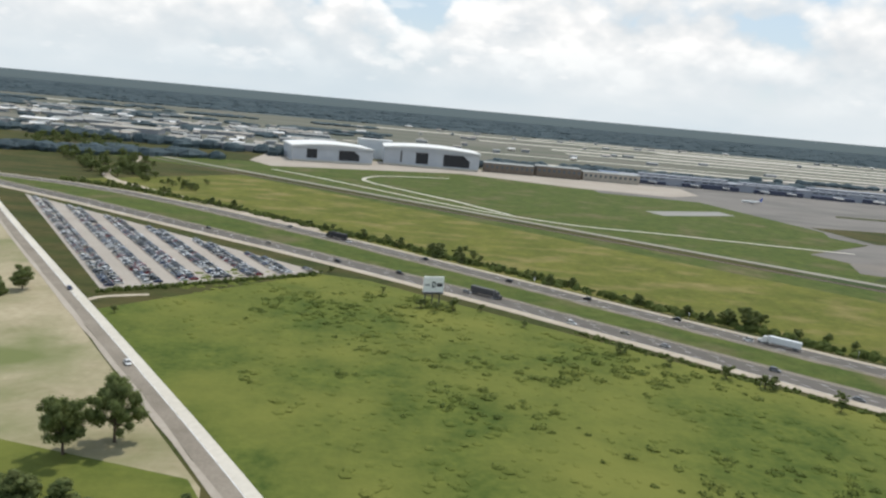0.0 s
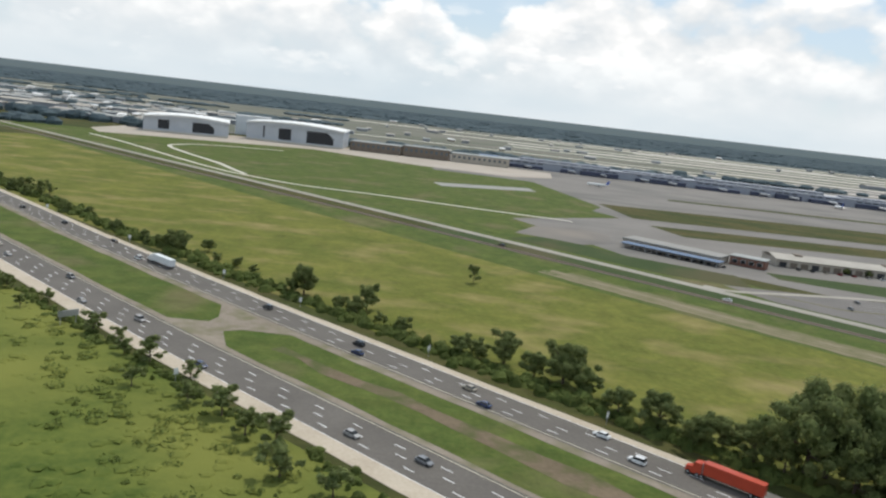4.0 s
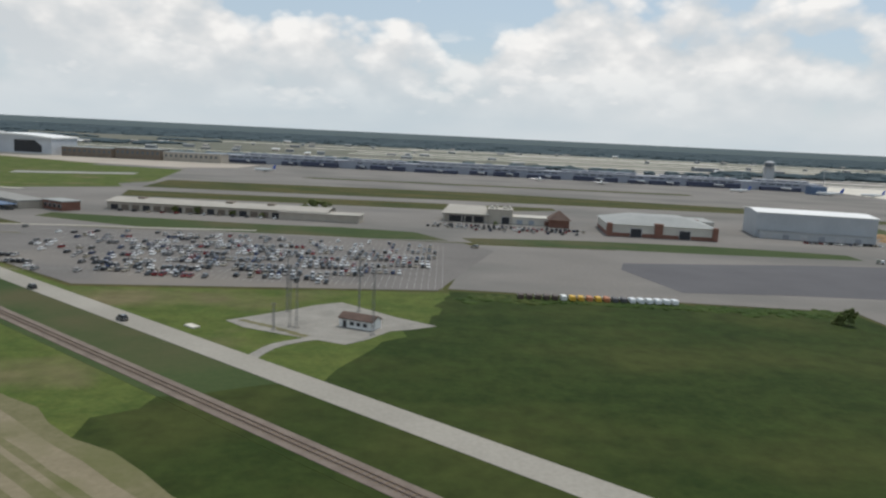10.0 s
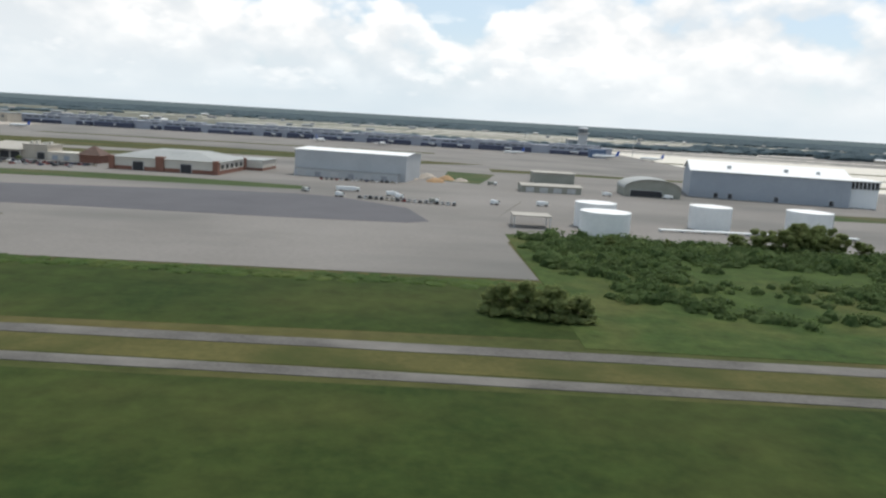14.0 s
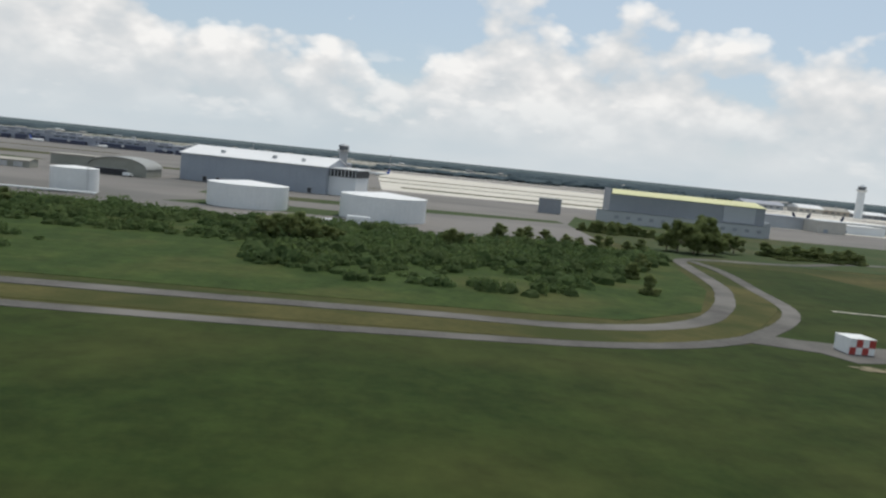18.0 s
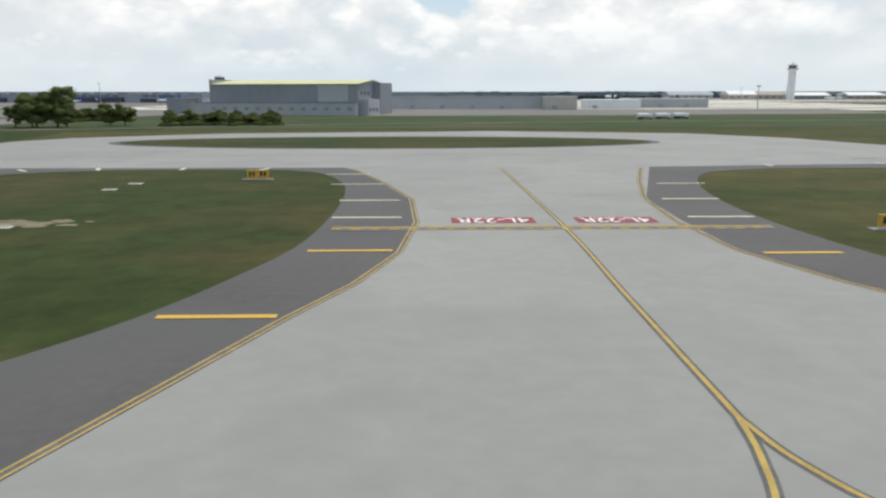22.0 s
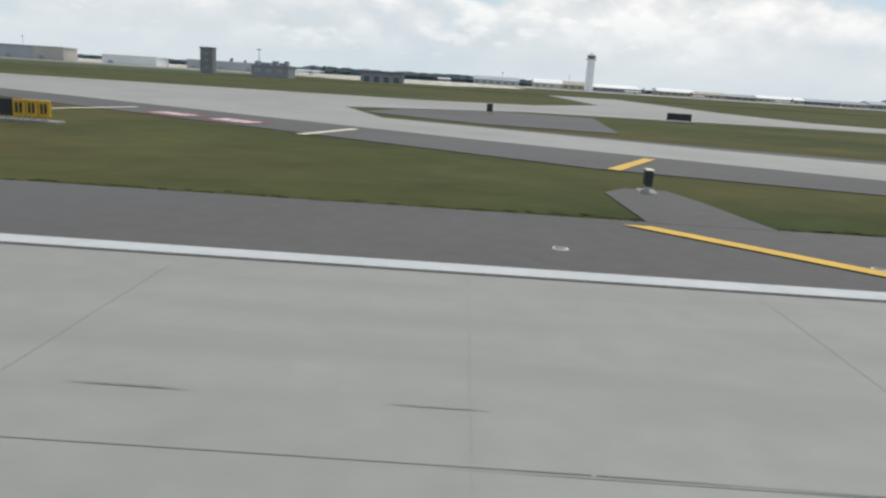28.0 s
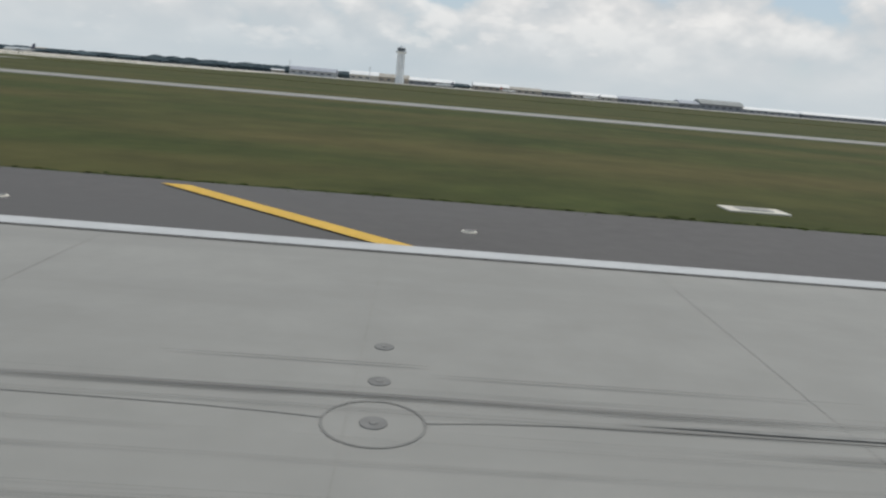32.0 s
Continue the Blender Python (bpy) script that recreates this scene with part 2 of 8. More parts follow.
DIRT = material("bare_dirt", (0.118, 0.112, 0.050), (0.178, 0.158, 0.086), 0.10, 1.2, 0.95, 0.25, patches=(0.100, 0.106, 0.034), patch_scale=0.10, patch_at=(0.50, 0.70))
DIRT_PALE = material("dusty_dirt", (0.180, 0.152, 0.094), (0.255, 0.215, 0.142), 0.12, 1.6, 0.95, 0.25, patches=(0.130, 0.122, 0.056), patch_scale=0.12, patch_at=(0.50, 0.70))
GRAVEL = material("gravel", (0.200, 0.188, 0.165), (0.310, 0.290, 0.255), 0.25, 4.0, 0.95, 0.2)
ASPHALT = material("asphalt", (0.082, 0.076, 0.073), (0.108, 0.101, 0.097), 0.10, 2.5, 0.85, 0.03, patches=(0.098, 0.093, 0.090), patch_scale=0.12)
ASPHALT_DARK = material("new_asphalt", (0.075, 0.072, 0.078), (0.100, 0.096, 0.102), 0.06, 3.0, 0.85, 0.1)
HIGHWAY = material("highway_asphalt", (0.098, 0.088, 0.077), (0.138, 0.124, 0.109), 0.10, 2.0, 0.85, 0.1)
LOT = material("parking_lot_paving", (0.122, 0.113, 0.104), (0.166, 0.153, 0.141), 0.05, 1.5, 0.9, 0.1, patches=(0.205, 0.180, 0.152), patch_scale=0.02)
BAY_PAINT = plain("faded_bay_paint", (0.30, 0.29, 0.27), 0.8)
LOT_PALE = material("pale_lot_paving", (0.330, 0.292, 0.250), (0.420, 0.376, 0.328), 0.05, 1.5, 0.9, 0.1)
FAR_PLAIN = material("far_plain", (0.092, 0.100, 0.070), (0.135, 0.136, 0.102), 0.008, 0.1, 0.95, patches=(0.165, 0.155, 0.125), patch_scale=0.012, stretch=3.0)
TAN_PAVING = material("tan_paving", (0.330, 0.285, 0.235), (0.430, 0.380, 0.320), 0.04, 1.0, 0.9, 0.05)
HEAP_ORANGE = material("orange_earth", (0.300, 0.190, 0.100), (0.400, 0.265, 0.150), 0.4, 3.0, 0.95, 0.3)
GRAVEL_LANE = material("brown_gravel_lane", (0.200, 0.172, 0.135), (0.290, 0.252, 0.205), 0.15, 2.0, 0.95, 0.2)
HANGAR_FIELD = material("rough_field_grass", (0.040, 0.062, 0.022), (0.062, 0.084, 0.032), 0.06, 1.0, 0.95, 0.3, patches=(0.085, 0.080, 0.040), patch_scale=0.03, spec=0.1)
APRON = material("apron_paving", (0.158, 0.145, 0.130), (0.208, 0.192, 0.174), 0.03, 1.2, 0.9, 0.1, patches=(0.130, 0.124, 0.112), patch_scale=0.03, stretch=2.0)
CONCRETE = material("concrete", (0.246, 0.240, 0.221), (0.292, 0.285, 0.264), 0.09, 1.6, 0.8, 0.02, patches=(0.242, 0.236, 0.218), patch_scale=1.1, stretch=8.0, patch_at=(0.46, 0.72), mottle=(0.05, 0.06))
JOINT = material("joint_sealant", (0.236, 0.230, 0.212), (0.280, 0.273, 0.253), 0.8, 6.0, 0.85)
TAXI_CONCRETE = material("taxiway_concrete", (0.258, 0.252, 0.232), (0.302, 0.295, 0.273), 0.07, 1.2, 0.8, 0.02, patches=(0.236, 0.230, 0.212), patch_scale=0.2, patch_at=(0.5, 0.75), mottle=(0.05, 0.06))
LINE_BORDER = material("worn_black_border", (0.085, 0.083, 0.078), (0.150, 0.146, 0.138), 0.6, 6.0, 0.85)
TAN_LINE = material("worn_tan_paint", (0.27, 0.205, 0.10), (0.36, 0.275, 0.13), 0.6, 4.0, 0.8)
CONCRETE_PALE = material("pale_concrete", (0.520, 0.480, 0.410), (0.640, 0.600, 0.520), 0.03, 1.0, 0.85, 0.05)
SHOULDER_BROWN = material("worn_brown_shoulder", (0.190, 0.158, 0.122), (0.270, 0.230, 0.182), 0.15, 2.0, 0.95, 0.15, patches=(0.150, 0.140, 0.080), patch_scale=0.2)
GRASS_RUT = material("rutted_grass", (0.120, 0.092, 0.056), (0.175, 0.132, 0.086), 0.15, 1.4, 0.95, 0.3, patches=(0.075, 0.085, 0.026), patch_scale=0.16, patch_at=(0.44, 0.58))
SHOULDER_PALE = material("pale_shoulder", (0.380, 0.318, 0.240), (0.500, 0.435, 0.345), 0.12, 2.0, 0.9, 0.1)
TRACK = material("grey_gravel_track", (0.076, 0.071, 0.064), (0.132, 0.124, 0.111), 0.25, 2.4, 0.95, 0.3, patches=(0.175, 0.164, 0.146), patch_scale=0.07)
ROAD_CREAM = material("cream_concrete_road", (0.255, 0.236, 0.200), (0.340, 0.316, 0.270), 0.05, 2.0, 0.85, 0.05)
WHITE = plain("white_paint", (0.72, 0.72, 0.70), 0.6)
RUNWAY_WHITE = material("runway_white_paint", (0.420, 0.424, 0.420), (0.500, 0.504, 0.500), 0.8, 6.0, 0.75)
YELLOW = material("yellow_paint", (0.540, 0.325, 0.045), (0.660, 0.410, 0.060), 0.7, 8.0, 0.7)
YELLOW_WORN = material("worn_yellow_paint", (0.340, 0.235, 0.070), (0.500, 0.345, 0.085), 1.2, 9.0, 0.75)
BLACK_PAINT = plain("black_paint", (0.045, 0.045, 0.048), 0.8)
RED_PAINT = plain("red_paint", (0.270, 0.050, 0.055), 0.8)
RUBBER = material("rubber_marks", (0.140, 0.138, 0.131), (0.205, 0.200, 0.190), 0.6, 9.0, 0.85)
SAW_CUT = material("saw_cut_sealant", (0.170, 0.166, 0.156), (0.235, 0.229, 0.214), 0.5, 5.0, 0.85)
RUBBER_DARK = material("tyre_rubber_marks", (0.160, 0.156, 0.149), (0.255, 0.249, 0.234), 0.5, 7.0, 0.85)
PALE_YELLOW = material("worn_pale_paint", (0.540, 0.500, 0.360), (0.640, 0.600, 0.460), 0.7, 8.0, 0.7)
SIGN_YELLOW = plain("sign_yellow", (0.60, 0.36, 0.04), 0.5)
RED_CHECK = plain("red_check_paint", (0.36, 0.055, 0.045), 0.6)
ROOF_BLUEGREY = material("blue_grey_roof", (0.300, 0.315, 0.355), (0.370, 0.385, 0.425), 0.05, 1.0, 0.7)
ROOF_TAN = material("tan_gravel_roof", (0.340, 0.315, 0.275), (0.430, 0.400, 0.350), 0.15, 2.0, 0.9)
ROOF_BROWN = material("brown_shingle_roof", (0.095, 0.062, 0.050), (0.150, 0.100, 0.080), 0.6, 5.0, 0.9)
TAN_PALE = material("cream_masonry", (0.470, 0.440, 0.390), (0.560, 0.530, 0.470), 0.3, 4.0, 0.9)
WALL_PALE_GREY = material("pale_grey_cladding", (0.360, 0.375, 0.390), (0.430, 0.445, 0.460), 0.15, 2.5, 0.6)
SHED_OLIVE = material("olive_metal", (0.230, 0.235, 0.200), (0.300, 0.300, 0.260), 0.2, 3.0, 0.7)
TANK_WHITE = material("tank_white_paint", (0.640, 0.650, 0.645), (0.730, 0.735, 0.725), 0.15, 1.5, 0.5)
BLUE_DULL = plain("dull_blue_paint", (0.10, 0.15, 0.24), 0.5)
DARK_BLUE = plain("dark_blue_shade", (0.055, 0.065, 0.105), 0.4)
DARK_STEEL = plain("weathered_steel", (0.10, 0.10, 0.105), 0.6, 0.4)
MAST_STEEL = plain("dull_mast_steel", (0.20, 0.20, 0.205), 0.6, 0.3)
BILLBOARD = plain("billboard_vinyl", (0.86, 0.86, 0.85), 0.4, 0.0, 0.03)
PRINT_GREY = plain("printed_grey", (0.30, 0.30, 0.32), 0.6)
RAIL = plain("rail_steel", (0.14, 0.10, 0.08), 0.5, 0.6)
VAN_ORANGE = plain("faded_orange_paint", (0.42, 0.16, 0.07), 0.5)
VAN_BROWN = plain("dull_brown_paint", (0.085, 0.062, 0.050), 0.6)
TRUCK_RED = plain("lorry_red_paint", (0.43, 0.060, 0.030), 0.4)
LEAF_MID = material("hedge_leaves", (0.110, 0.150, 0.044), (0.168, 0.200, 0.058), 0.3, 2.0, 0.85, island=0.25, spec=0.1, glow=0.5)
GRASS_BLADES = material("grass_blades", (0.045, 0.062, 0.016), (0.070, 0.085, 0.024), 0.06, 1.0, 0.9, island=0.2, spec=0.1, glow=0.4)
STEEL = plain("galvanised_steel", (0.45, 0.46, 0.47), 0.45, 0.6)
DARK = plain("dark_metal", (0.035, 0.036, 0.040), 0.6)
GLASS = plain("dark_glass", (0.018, 0.021, 0.024), 0.3)
DARK_GLAZING = plain("tinted_glazing", (0.13, 0.145, 0.16), 0.25)
TOWER_GREY = material("weathered_dark_concrete", (0.180, 0.184, 0.186), (0.240, 0.243, 0.245), 0.4, 3.0, 0.9)
TYRE = plain("tyre_rubber", (0.025, 0.025, 0.026), 0.9)
WALL_WHITE = material("white_cladding", (0.640, 0.660, 0.670), (0.720, 0.735, 0.740), 0.15, 2.5, 0.6)
# white cladding turned blue-grey: the shade on the walls is in the colour
HANGAR_WALL_SHADED = material("shaded_hangar_cladding", (0.430, 0.455, 0.490), (0.510, 0.535, 0.565), 0.12, 2.5, 0.6)
WALL_GREY = material("blue_grey_cladding", (0.270, 0.300, 0.340), (0.330, 0.360, 0.400), 0.10, 2.5, 0.6)
WALL_SLATE = material("slate_grey_cladding", (0.235, 0.250, 0.270), (0.290, 0.305, 0.325), 0.10, 2.5, 0.6)
ROOF_WHITE = material("white_roof", (0.720, 0.715, 0.700), (0.800, 0.795, 0.780), 0.10, 2.0, 0.7)
ROOF_YELLOW = material("pale_yellow_roof", (0.560, 0.545, 0.290), (0.640, 0.620, 0.340), 0.10, 2.0, 0.7)
ROOF_GREY = material("grey_roof", (0.270, 0.280, 0.270), (0.350, 0.355, 0.340), 0.10, 1.5, 0.8)
BRICK = material("red_brick", (0.170, 0.085, 0.062), (0.235, 0.118, 0.088), 0.5, 6.0, 0.9)
BRICK_BROWN = material("brown_brick", (0.155, 0.125, 0.098), (0.215, 0.176, 0.140), 0.3, 5.0, 0.9)
TAN_WALL = material("tan_masonry", (0.370, 0.330, 0.275), (0.450, 0.405, 0.340), 0.3, 4.0, 0.9)
CONCOURSE = material("concourse_wall", (0.300, 0.320, 0.370), (0.360, 0.380, 0.430), 0.10, 1.0, 0.6)
WOOD = plain("weathered_wood", (0.17, 0.125, 0.085), 0.85)
BARK = plain("bark", (0.10, 0.075, 0.055), 0.9)
LEAF = material("leaves", (0.150, 0.190, 0.070), (0.232, 0.264, 0.104), 0.35, 2.2, 0.85, island=0.3, spec=0.1, glow=0.55)
SCRUB = material("scrub_leaves", (0.066, 0.108, 0.038), (0.122, 0.165, 0.060), 0.12, 1.4, 0.85, island=0.2, spec=0.1, glow=0.5)
# paler and bluer than real leaves: the haze of distance is in this colour
HAZED_WOODS = material("haze_tinted_leaves", (0.130, 0.178, 0.200), (0.172, 0.222, 0.240), 0.02, 0.2, 0.9, island=0.12, spec=0.1, glow=0.55)
BALLAST = material("rail_ballast", (0.140, 0.110, 0.090), (0.210, 0.170, 0.140), 0.4, 5.0, 0.95)
ORANGE = plain("orange_paint", (0.62, 0.13, 0.03), 0.6)
BLUE_TAIL = plain("blue_paint", (0.045, 0.105, 0.42), 0.4)



def film_material(name, colour, most):
    """A thin film of rubber, drawn out along x, through which the concrete shows."""
    m = bpy.data.materials.new(name)
    m.use_nodes = True
    nt = m.node_tree
    n, l = nt.nodes.new, nt.links.new
    bsdf = nt.nodes["Principled BSDF"]
    bsdf.inputs["Base Color"].default_value, bsdf.inputs["Roughness"].default_value = (*colour, 1), 0.85
    geo, mp, t, r = n("ShaderNodeNewGeometry"), n("ShaderNodeMapping"), n("ShaderNodeTexNoise"), n("ShaderNodeValToRGB")
    mp.inputs["Scale"].default_value = (0.10, 5.0, 1.0)
    t.inputs["Scale"].default_value, t.inputs["Detail"].default_value, t.inputs["Roughness"].default_value = 1.0, 4.0, 0.6
    r.color_ramp.elements[0].position, r.color_ramp.elements[1].position = 0.46, 0.72
    r.color_ramp.elements[1].color = (most, most, most, 1)
    l(geo.outputs["Position"], mp.inputs[0])
    l(mp.outputs[0], t.inputs["Vector"])
    l(t.outputs["Fac"], r.inputs[0])
    l(r.outputs[0], bsdf.inputs["Alpha"])
    return m


RUBBER_FILM = film_material("rubber_film", (0.105, 0.102, 0.098), 0.75)


# ---- mesh helpers ----
def mesh_object(name, verts, faces, mat, parent=None, label="", smooth=False):
    me = bpy.data.meshes.new(name)
    me.from_pydata([tuple(v) for v in verts], [], [tuple(f) for f in faces])
    me.validate()
    me.materials.append(mat)
    if smooth:
        me.shade_smooth()
    ob = new(name, me)
    if parent:
        ob.parent = parent
    return tagged(ob, label) if label else ob


def part(name, bm, mat, parent=None, label="", smooth=False):
    bmesh.ops.recalc_face_normals(bm, faces=bm.faces)
    me = bpy.data.meshes.new(name)
    bm.to_mesh(me)
    bm.free()
    me.materials.append(mat)
    if smooth:
        me.shade_smooth()
    ob = new(name, me)
    if parent:
        ob.parent = parent
    return tagged(ob, label) if label else ob


def thing(name, x, y, z=0.0, rz=0.0, label="", category="", group="", kind=""):
    """An Empty at the base of a thing."""
    ob = new(name)
    ob.matrix_basis = pose(x, y, z, 0, 0, rz)
    return tagged(ob, label, category, group, kind)


def block(bm, x0, x1, y0, y1, z0, z1, bevel=0.0):
    v = bmesh.ops.create_cube(bm, size=1.0, matrix=Matrix.Translation(((x0 + x1) / 2, (y0 + y1) / 2, (z0 + z1) / 2)) @ Matrix.Diagonal((x1 - x0, y1 - y0, z1 - z0, 1)))["verts"]
    if bevel:
        bmesh.ops.bevel(bm, geom=list({e for w in v for e in w.link_edges}), offset=bevel, segments=1, affect="EDGES")


def box(name, x0, x1, y0, y1, z0, z1, mat, parent=None, bevel=0.0, label=""):
    bm = bmesh.new()
    block(bm, x0, x1, y0, y1, z0, z1, bevel)
    return part(name, bm, mat, parent, label)


def rod(bm, p, q, r, r2=None, sides=8):
    p, q = Vector(p), Vector(q)
    d = q - p
    m = Matrix.Translation((p + q) / 2) @ d.to_track_quat("Z", "Y").to_matrix().to_4x4()
    bmesh.ops.create_cone(bm, cap_ends=True, segments=sides, radius1=r, radius2=r if r2 is None else r2, depth=d.length, matrix=m)


def prism(bm, profile, y0, y1):
    """Extrudes an (x, z) outline along y."""
    a = [bm.verts.new((x, y0, z)) for x, z in profile]
    b = [bm.verts.new((x, y1, z)) for x, z in profile]
    bm.faces.new(a)
    bm.faces.new(b[::-1])
    for i in range(len(a)):
        j = (i + 1) % len(a)
        bm.faces.new((a[i], b[i], b[j], a[j]))


def slab(name, corners, z, mat, label="", category="ground", parent=None):
    """A flat surface with a low edge, from its corners."""
    bm = bmesh.new()
    top = [bm.verts.new((x, y, z)) for x, y in corners]
    low = [bm.verts.new((x, y, -0.05)) for x, y in corners]
    f = bm.faces.new(top)
    if f.calc_area() and f.normal.z < 0:
        f.normal_flip()
    for i in range(len(top)):
        j = (i + 1) % len(top)
        bm.faces.new((top[i], low[i], low[j], top[j]))
    ob = part(name, bm, mat, parent)
    return ob if parent else tagged(ob, label, category, kind="structure")


def smooth_line(points, steps=8):
    """A Catmull-Rom line through points."""
    p = [Vector((*q, 0)) for q in points]
    p = [2 * p[0] - p[1], *p, 2 * p[-1] - p[-2]]
    out = []
    for i in range(1, len(p) - 2):
        for k in range(steps):
            t = k / steps
            out.append(0.5 * (2 * p[i] + (p[i + 1] - p[i - 1]) * t + (2 * p[i - 1] - 5 * p[i] + 4 * p[i + 1] - p[i + 2]) * t * t + (3 * p[i] - p[i - 1] - 3 * p[i + 1] + p[i + 2]) * t ** 3))
    out.append(p[-2])
    return out


def ribbon(name, points, width, z, mat, label="", category="road", steps=8, wobble=0.0, parent=None):
    line = smooth_line(points, steps)
    left, right = [], []
    rnd = random.Random(name)
    for i, p in enumerate(line):
        d = (line[min(i + 1, len(line) - 1)] - line[max(i - 1, 0)]).normalized()
        side = Vector((-d.y, d.x, 0))
        left.append(p + side * (width / 2 + rnd.uniform(-wobble, wobble)))
        right.append(p - side * (width / 2 + rnd.uniform(-wobble, wobble)))
    verts = [(v.x, v.y, z) for v in left] + [(v.x, v.y, z) for v in right] + [(v.x, v.y, -0.05) for v in left] + [(v.x, v.y, -0.05) for v in right]
    n = len(line)
    faces = []
    for i in range(n - 1):
        faces += [(n + i, n + i + 1, i + 1, i), (2 * n + i, i, i + 1, 2 * n + i + 1), (n + i, 3 * n + i, 3 * n + i + 1, n + i + 1)]
    ob = mesh_object(name, verts, faces, mat, parent)
    return ob if parent else tagged(ob, label, category, kind="structure")


# the highway, the road and the railway all run along one slant
SLANT = radians(-39.2)
ALONG, ACROSS = Vector((math.cos(SLANT), math.sin(SLANT))), Vector((-math.sin(SLANT), math.cos(SLANT)))


def slanted(s, n):
    p = ALONG * s + ACROSS * n
    return p.x, p.y


def strip(name, s0, s1, n0, n1, z, mat, label="", category="road", parent=None):
    return slab(name, [slanted(s0, n0), slanted(s1, n0), slanted(s1, n1), slanted(s0, n1)], z, mat, label, category, parent)


def ragged(pts, amp, step=3.0, seed=1):
    """An open line with an uneven course through pts."""
    rr = random.Random(seed)
    out = []
    for (ax, ay), (bx, by) in zip(pts, pts[1:]):
        n = max(1, int(math.hypot(bx - ax, by - ay) / step))
        out += [(ax + (bx - ax) * k / n + rr.uniform(-amp, amp) * (k > 0), ay + (by - ay) * k / n + rr.uniform(-amp, amp) * (k > 0)) for k in range(n)]
    return out + [pts[-1]]


# ---- ground ----
slab("ground", [(-5600, -5600), (6800, -5600), (6800, 5800), (-5600, 5800)], 0.0, GRASS_AIR, "flat mown airfield grass, green with dry brown patches")
slab("meadow", [(-52, 150), (-6, 78), (60, -300), (420, -300), (250, -12), slanted(118, 153), slanted(-120, 153), (-10, 198)], 0.02, GRASS_MEADOW, "lush overgrown meadow of bright green weeds and shrubs")
# painted cloud shade over lush grass; the ragged west side is its border
slab("lush_field", [slanted(231, 300.5), (410, 20), (430, -60), (1300, -400), (774, 10), (774, 112), (769, 140), (748, 142), (742, 108), (735, 86), (722, 70), (706, 64), (452, 64), (444, 76), (552, 80), (552, 104), (462, 104), (458, 139.5), *ragged([(384, 144), (381, 120), (374, 104), slanted(231, 300.5)], 1.3)[:-1]], 0.012, GRASS_CLOUD_SHADED, "deep green mown grass at the runway's end, cloud shade painted in")
slab("thicket_ground", [(550.8, 77), (690, 76.5), (712, 77), (724, 86), (733, 104), (741, 138), (720, 146), (549.5, 150), (550.8, 104)], 0.042, UNDERGROWTH, "dense green undergrowth below the tanks")
slab("hayfield", [slanted(-330, 192), slanted(330, 192), slanted(330, 264), slanted(-330, 284)], 0.02, GRASS_HAY, "open field of yellowing green grass beside the highway")
slab("hayfield_far", [slanted(-330, 284), slanted(42, 264), slanted(330, 264), slanted(330, 286), slanted(-330, 286)], 0.025, GRASS_VERGE, "green grass verge along the railway")
slab("dry_field", [(-420, 420), (-130, 268), (-12, 82), (40, -200), (-420, -300)], 0.02, DRY_FIELD, "dry tan stubble field with green patches")
slab("far_town_ground", [(-2200, 620), (-60, 620), (-70, 900), (-400, 1500), (-2200, 1900)], 0.02, FAR_PLAIN, "grey built-up ground of a far town")
slab("terminal_apron", [(150, 500), (240, 340), (560, 350), (1010, 300), (1010, 520), (1900, 560), (1900, 900), (800, 1000), (150, 700)], 0.02, APRON, "wide grey-brown concrete airport apron", "apron")

slab("cargo_yard", [(186, 300), (240, 342), (560, 350), (560, 212), (470, 209.5), (388, 212), (350, 209), (268, 209), (250, 222), (219, 236)], 0.026, APRON, "grey-brown paved yards round the cargo buildings", "apron")
slab("yard_green_one", [(262, 226), (262, 236), (330, 231), (352, 232.5), (374, 229), (384, 214), (362, 211), (300, 212)], 0.04, HANGAR_FIELD, "strip of green grass beside the car park", "grass island")
slab("yard_green_two", [(388, 221), (423, 227), (460, 228), (480, 225.5), (500, 222), (500, 211), (461, 210.5), (426, 211), (391, 212)], 0.04, HANGAR_FIELD, "strip of green grass before the fire station", "grass island")
slab("yard_green_three", [(541, 318), (560, 312), (551, 262), (538, 268)], 0.04, HANGAR_FIELD, "green grass beside the white hangar", "grass island")
slab("yard_green_four", [(196, 262), (219, 238), (248, 224), (246, 206), (222, 214), (180, 248)], 0.03, HANGAR_FIELD, "green verge below the flat-roofed building", "grass island")
slab("road_verge", [slanted(-330, 301), slanted(120, 301), (190, 300), (240, 345), (240, 500), (60, 560), (-90, 520), (-230, 500)], 0.008, GRASS_VERGE, "green verge between the road and the hangars")
slab("tank_green_one", [(640, 172), (676, 170), (690, 186), (650, 190)], 0.04, HANGAR_FIELD, "patch of rough grass between the tanks", "grass island")
slab("tank_green_two", [(640, 207), (700, 210), (742, 218), (742, 228), (640, 222)], 0.04, HANGAR_FIELD, "strip of rough grass behind the tanks", "grass island")
slab("yard_green_five", [(256, 300), (395, 304), (430, 322), (430, 333), (248, 326)], 0.04, GRASS_AIR, "olive grass strip behind the cargo building", "grass island")
slab("railside_green", [slanted(-40, 286.1), slanted(420, 286.1), slanted(420, 299), slanted(-40, 299)], 0.006, HANGAR_FIELD, "rough green grass between the railway and the road")
# the same cloud shade painted as darker grass on both sides of the track
slab("lush_verge", [*ragged([slanted(242, 250), slanted(234, 262), slanted(226, 272), slanted(222, 286)], 1.2), slanted(420, 286), slanted(420, 250)], 0.03, GRASS_CLOUD_SHADED, "mown grass beside the railway, darkened to paint cloud shade")
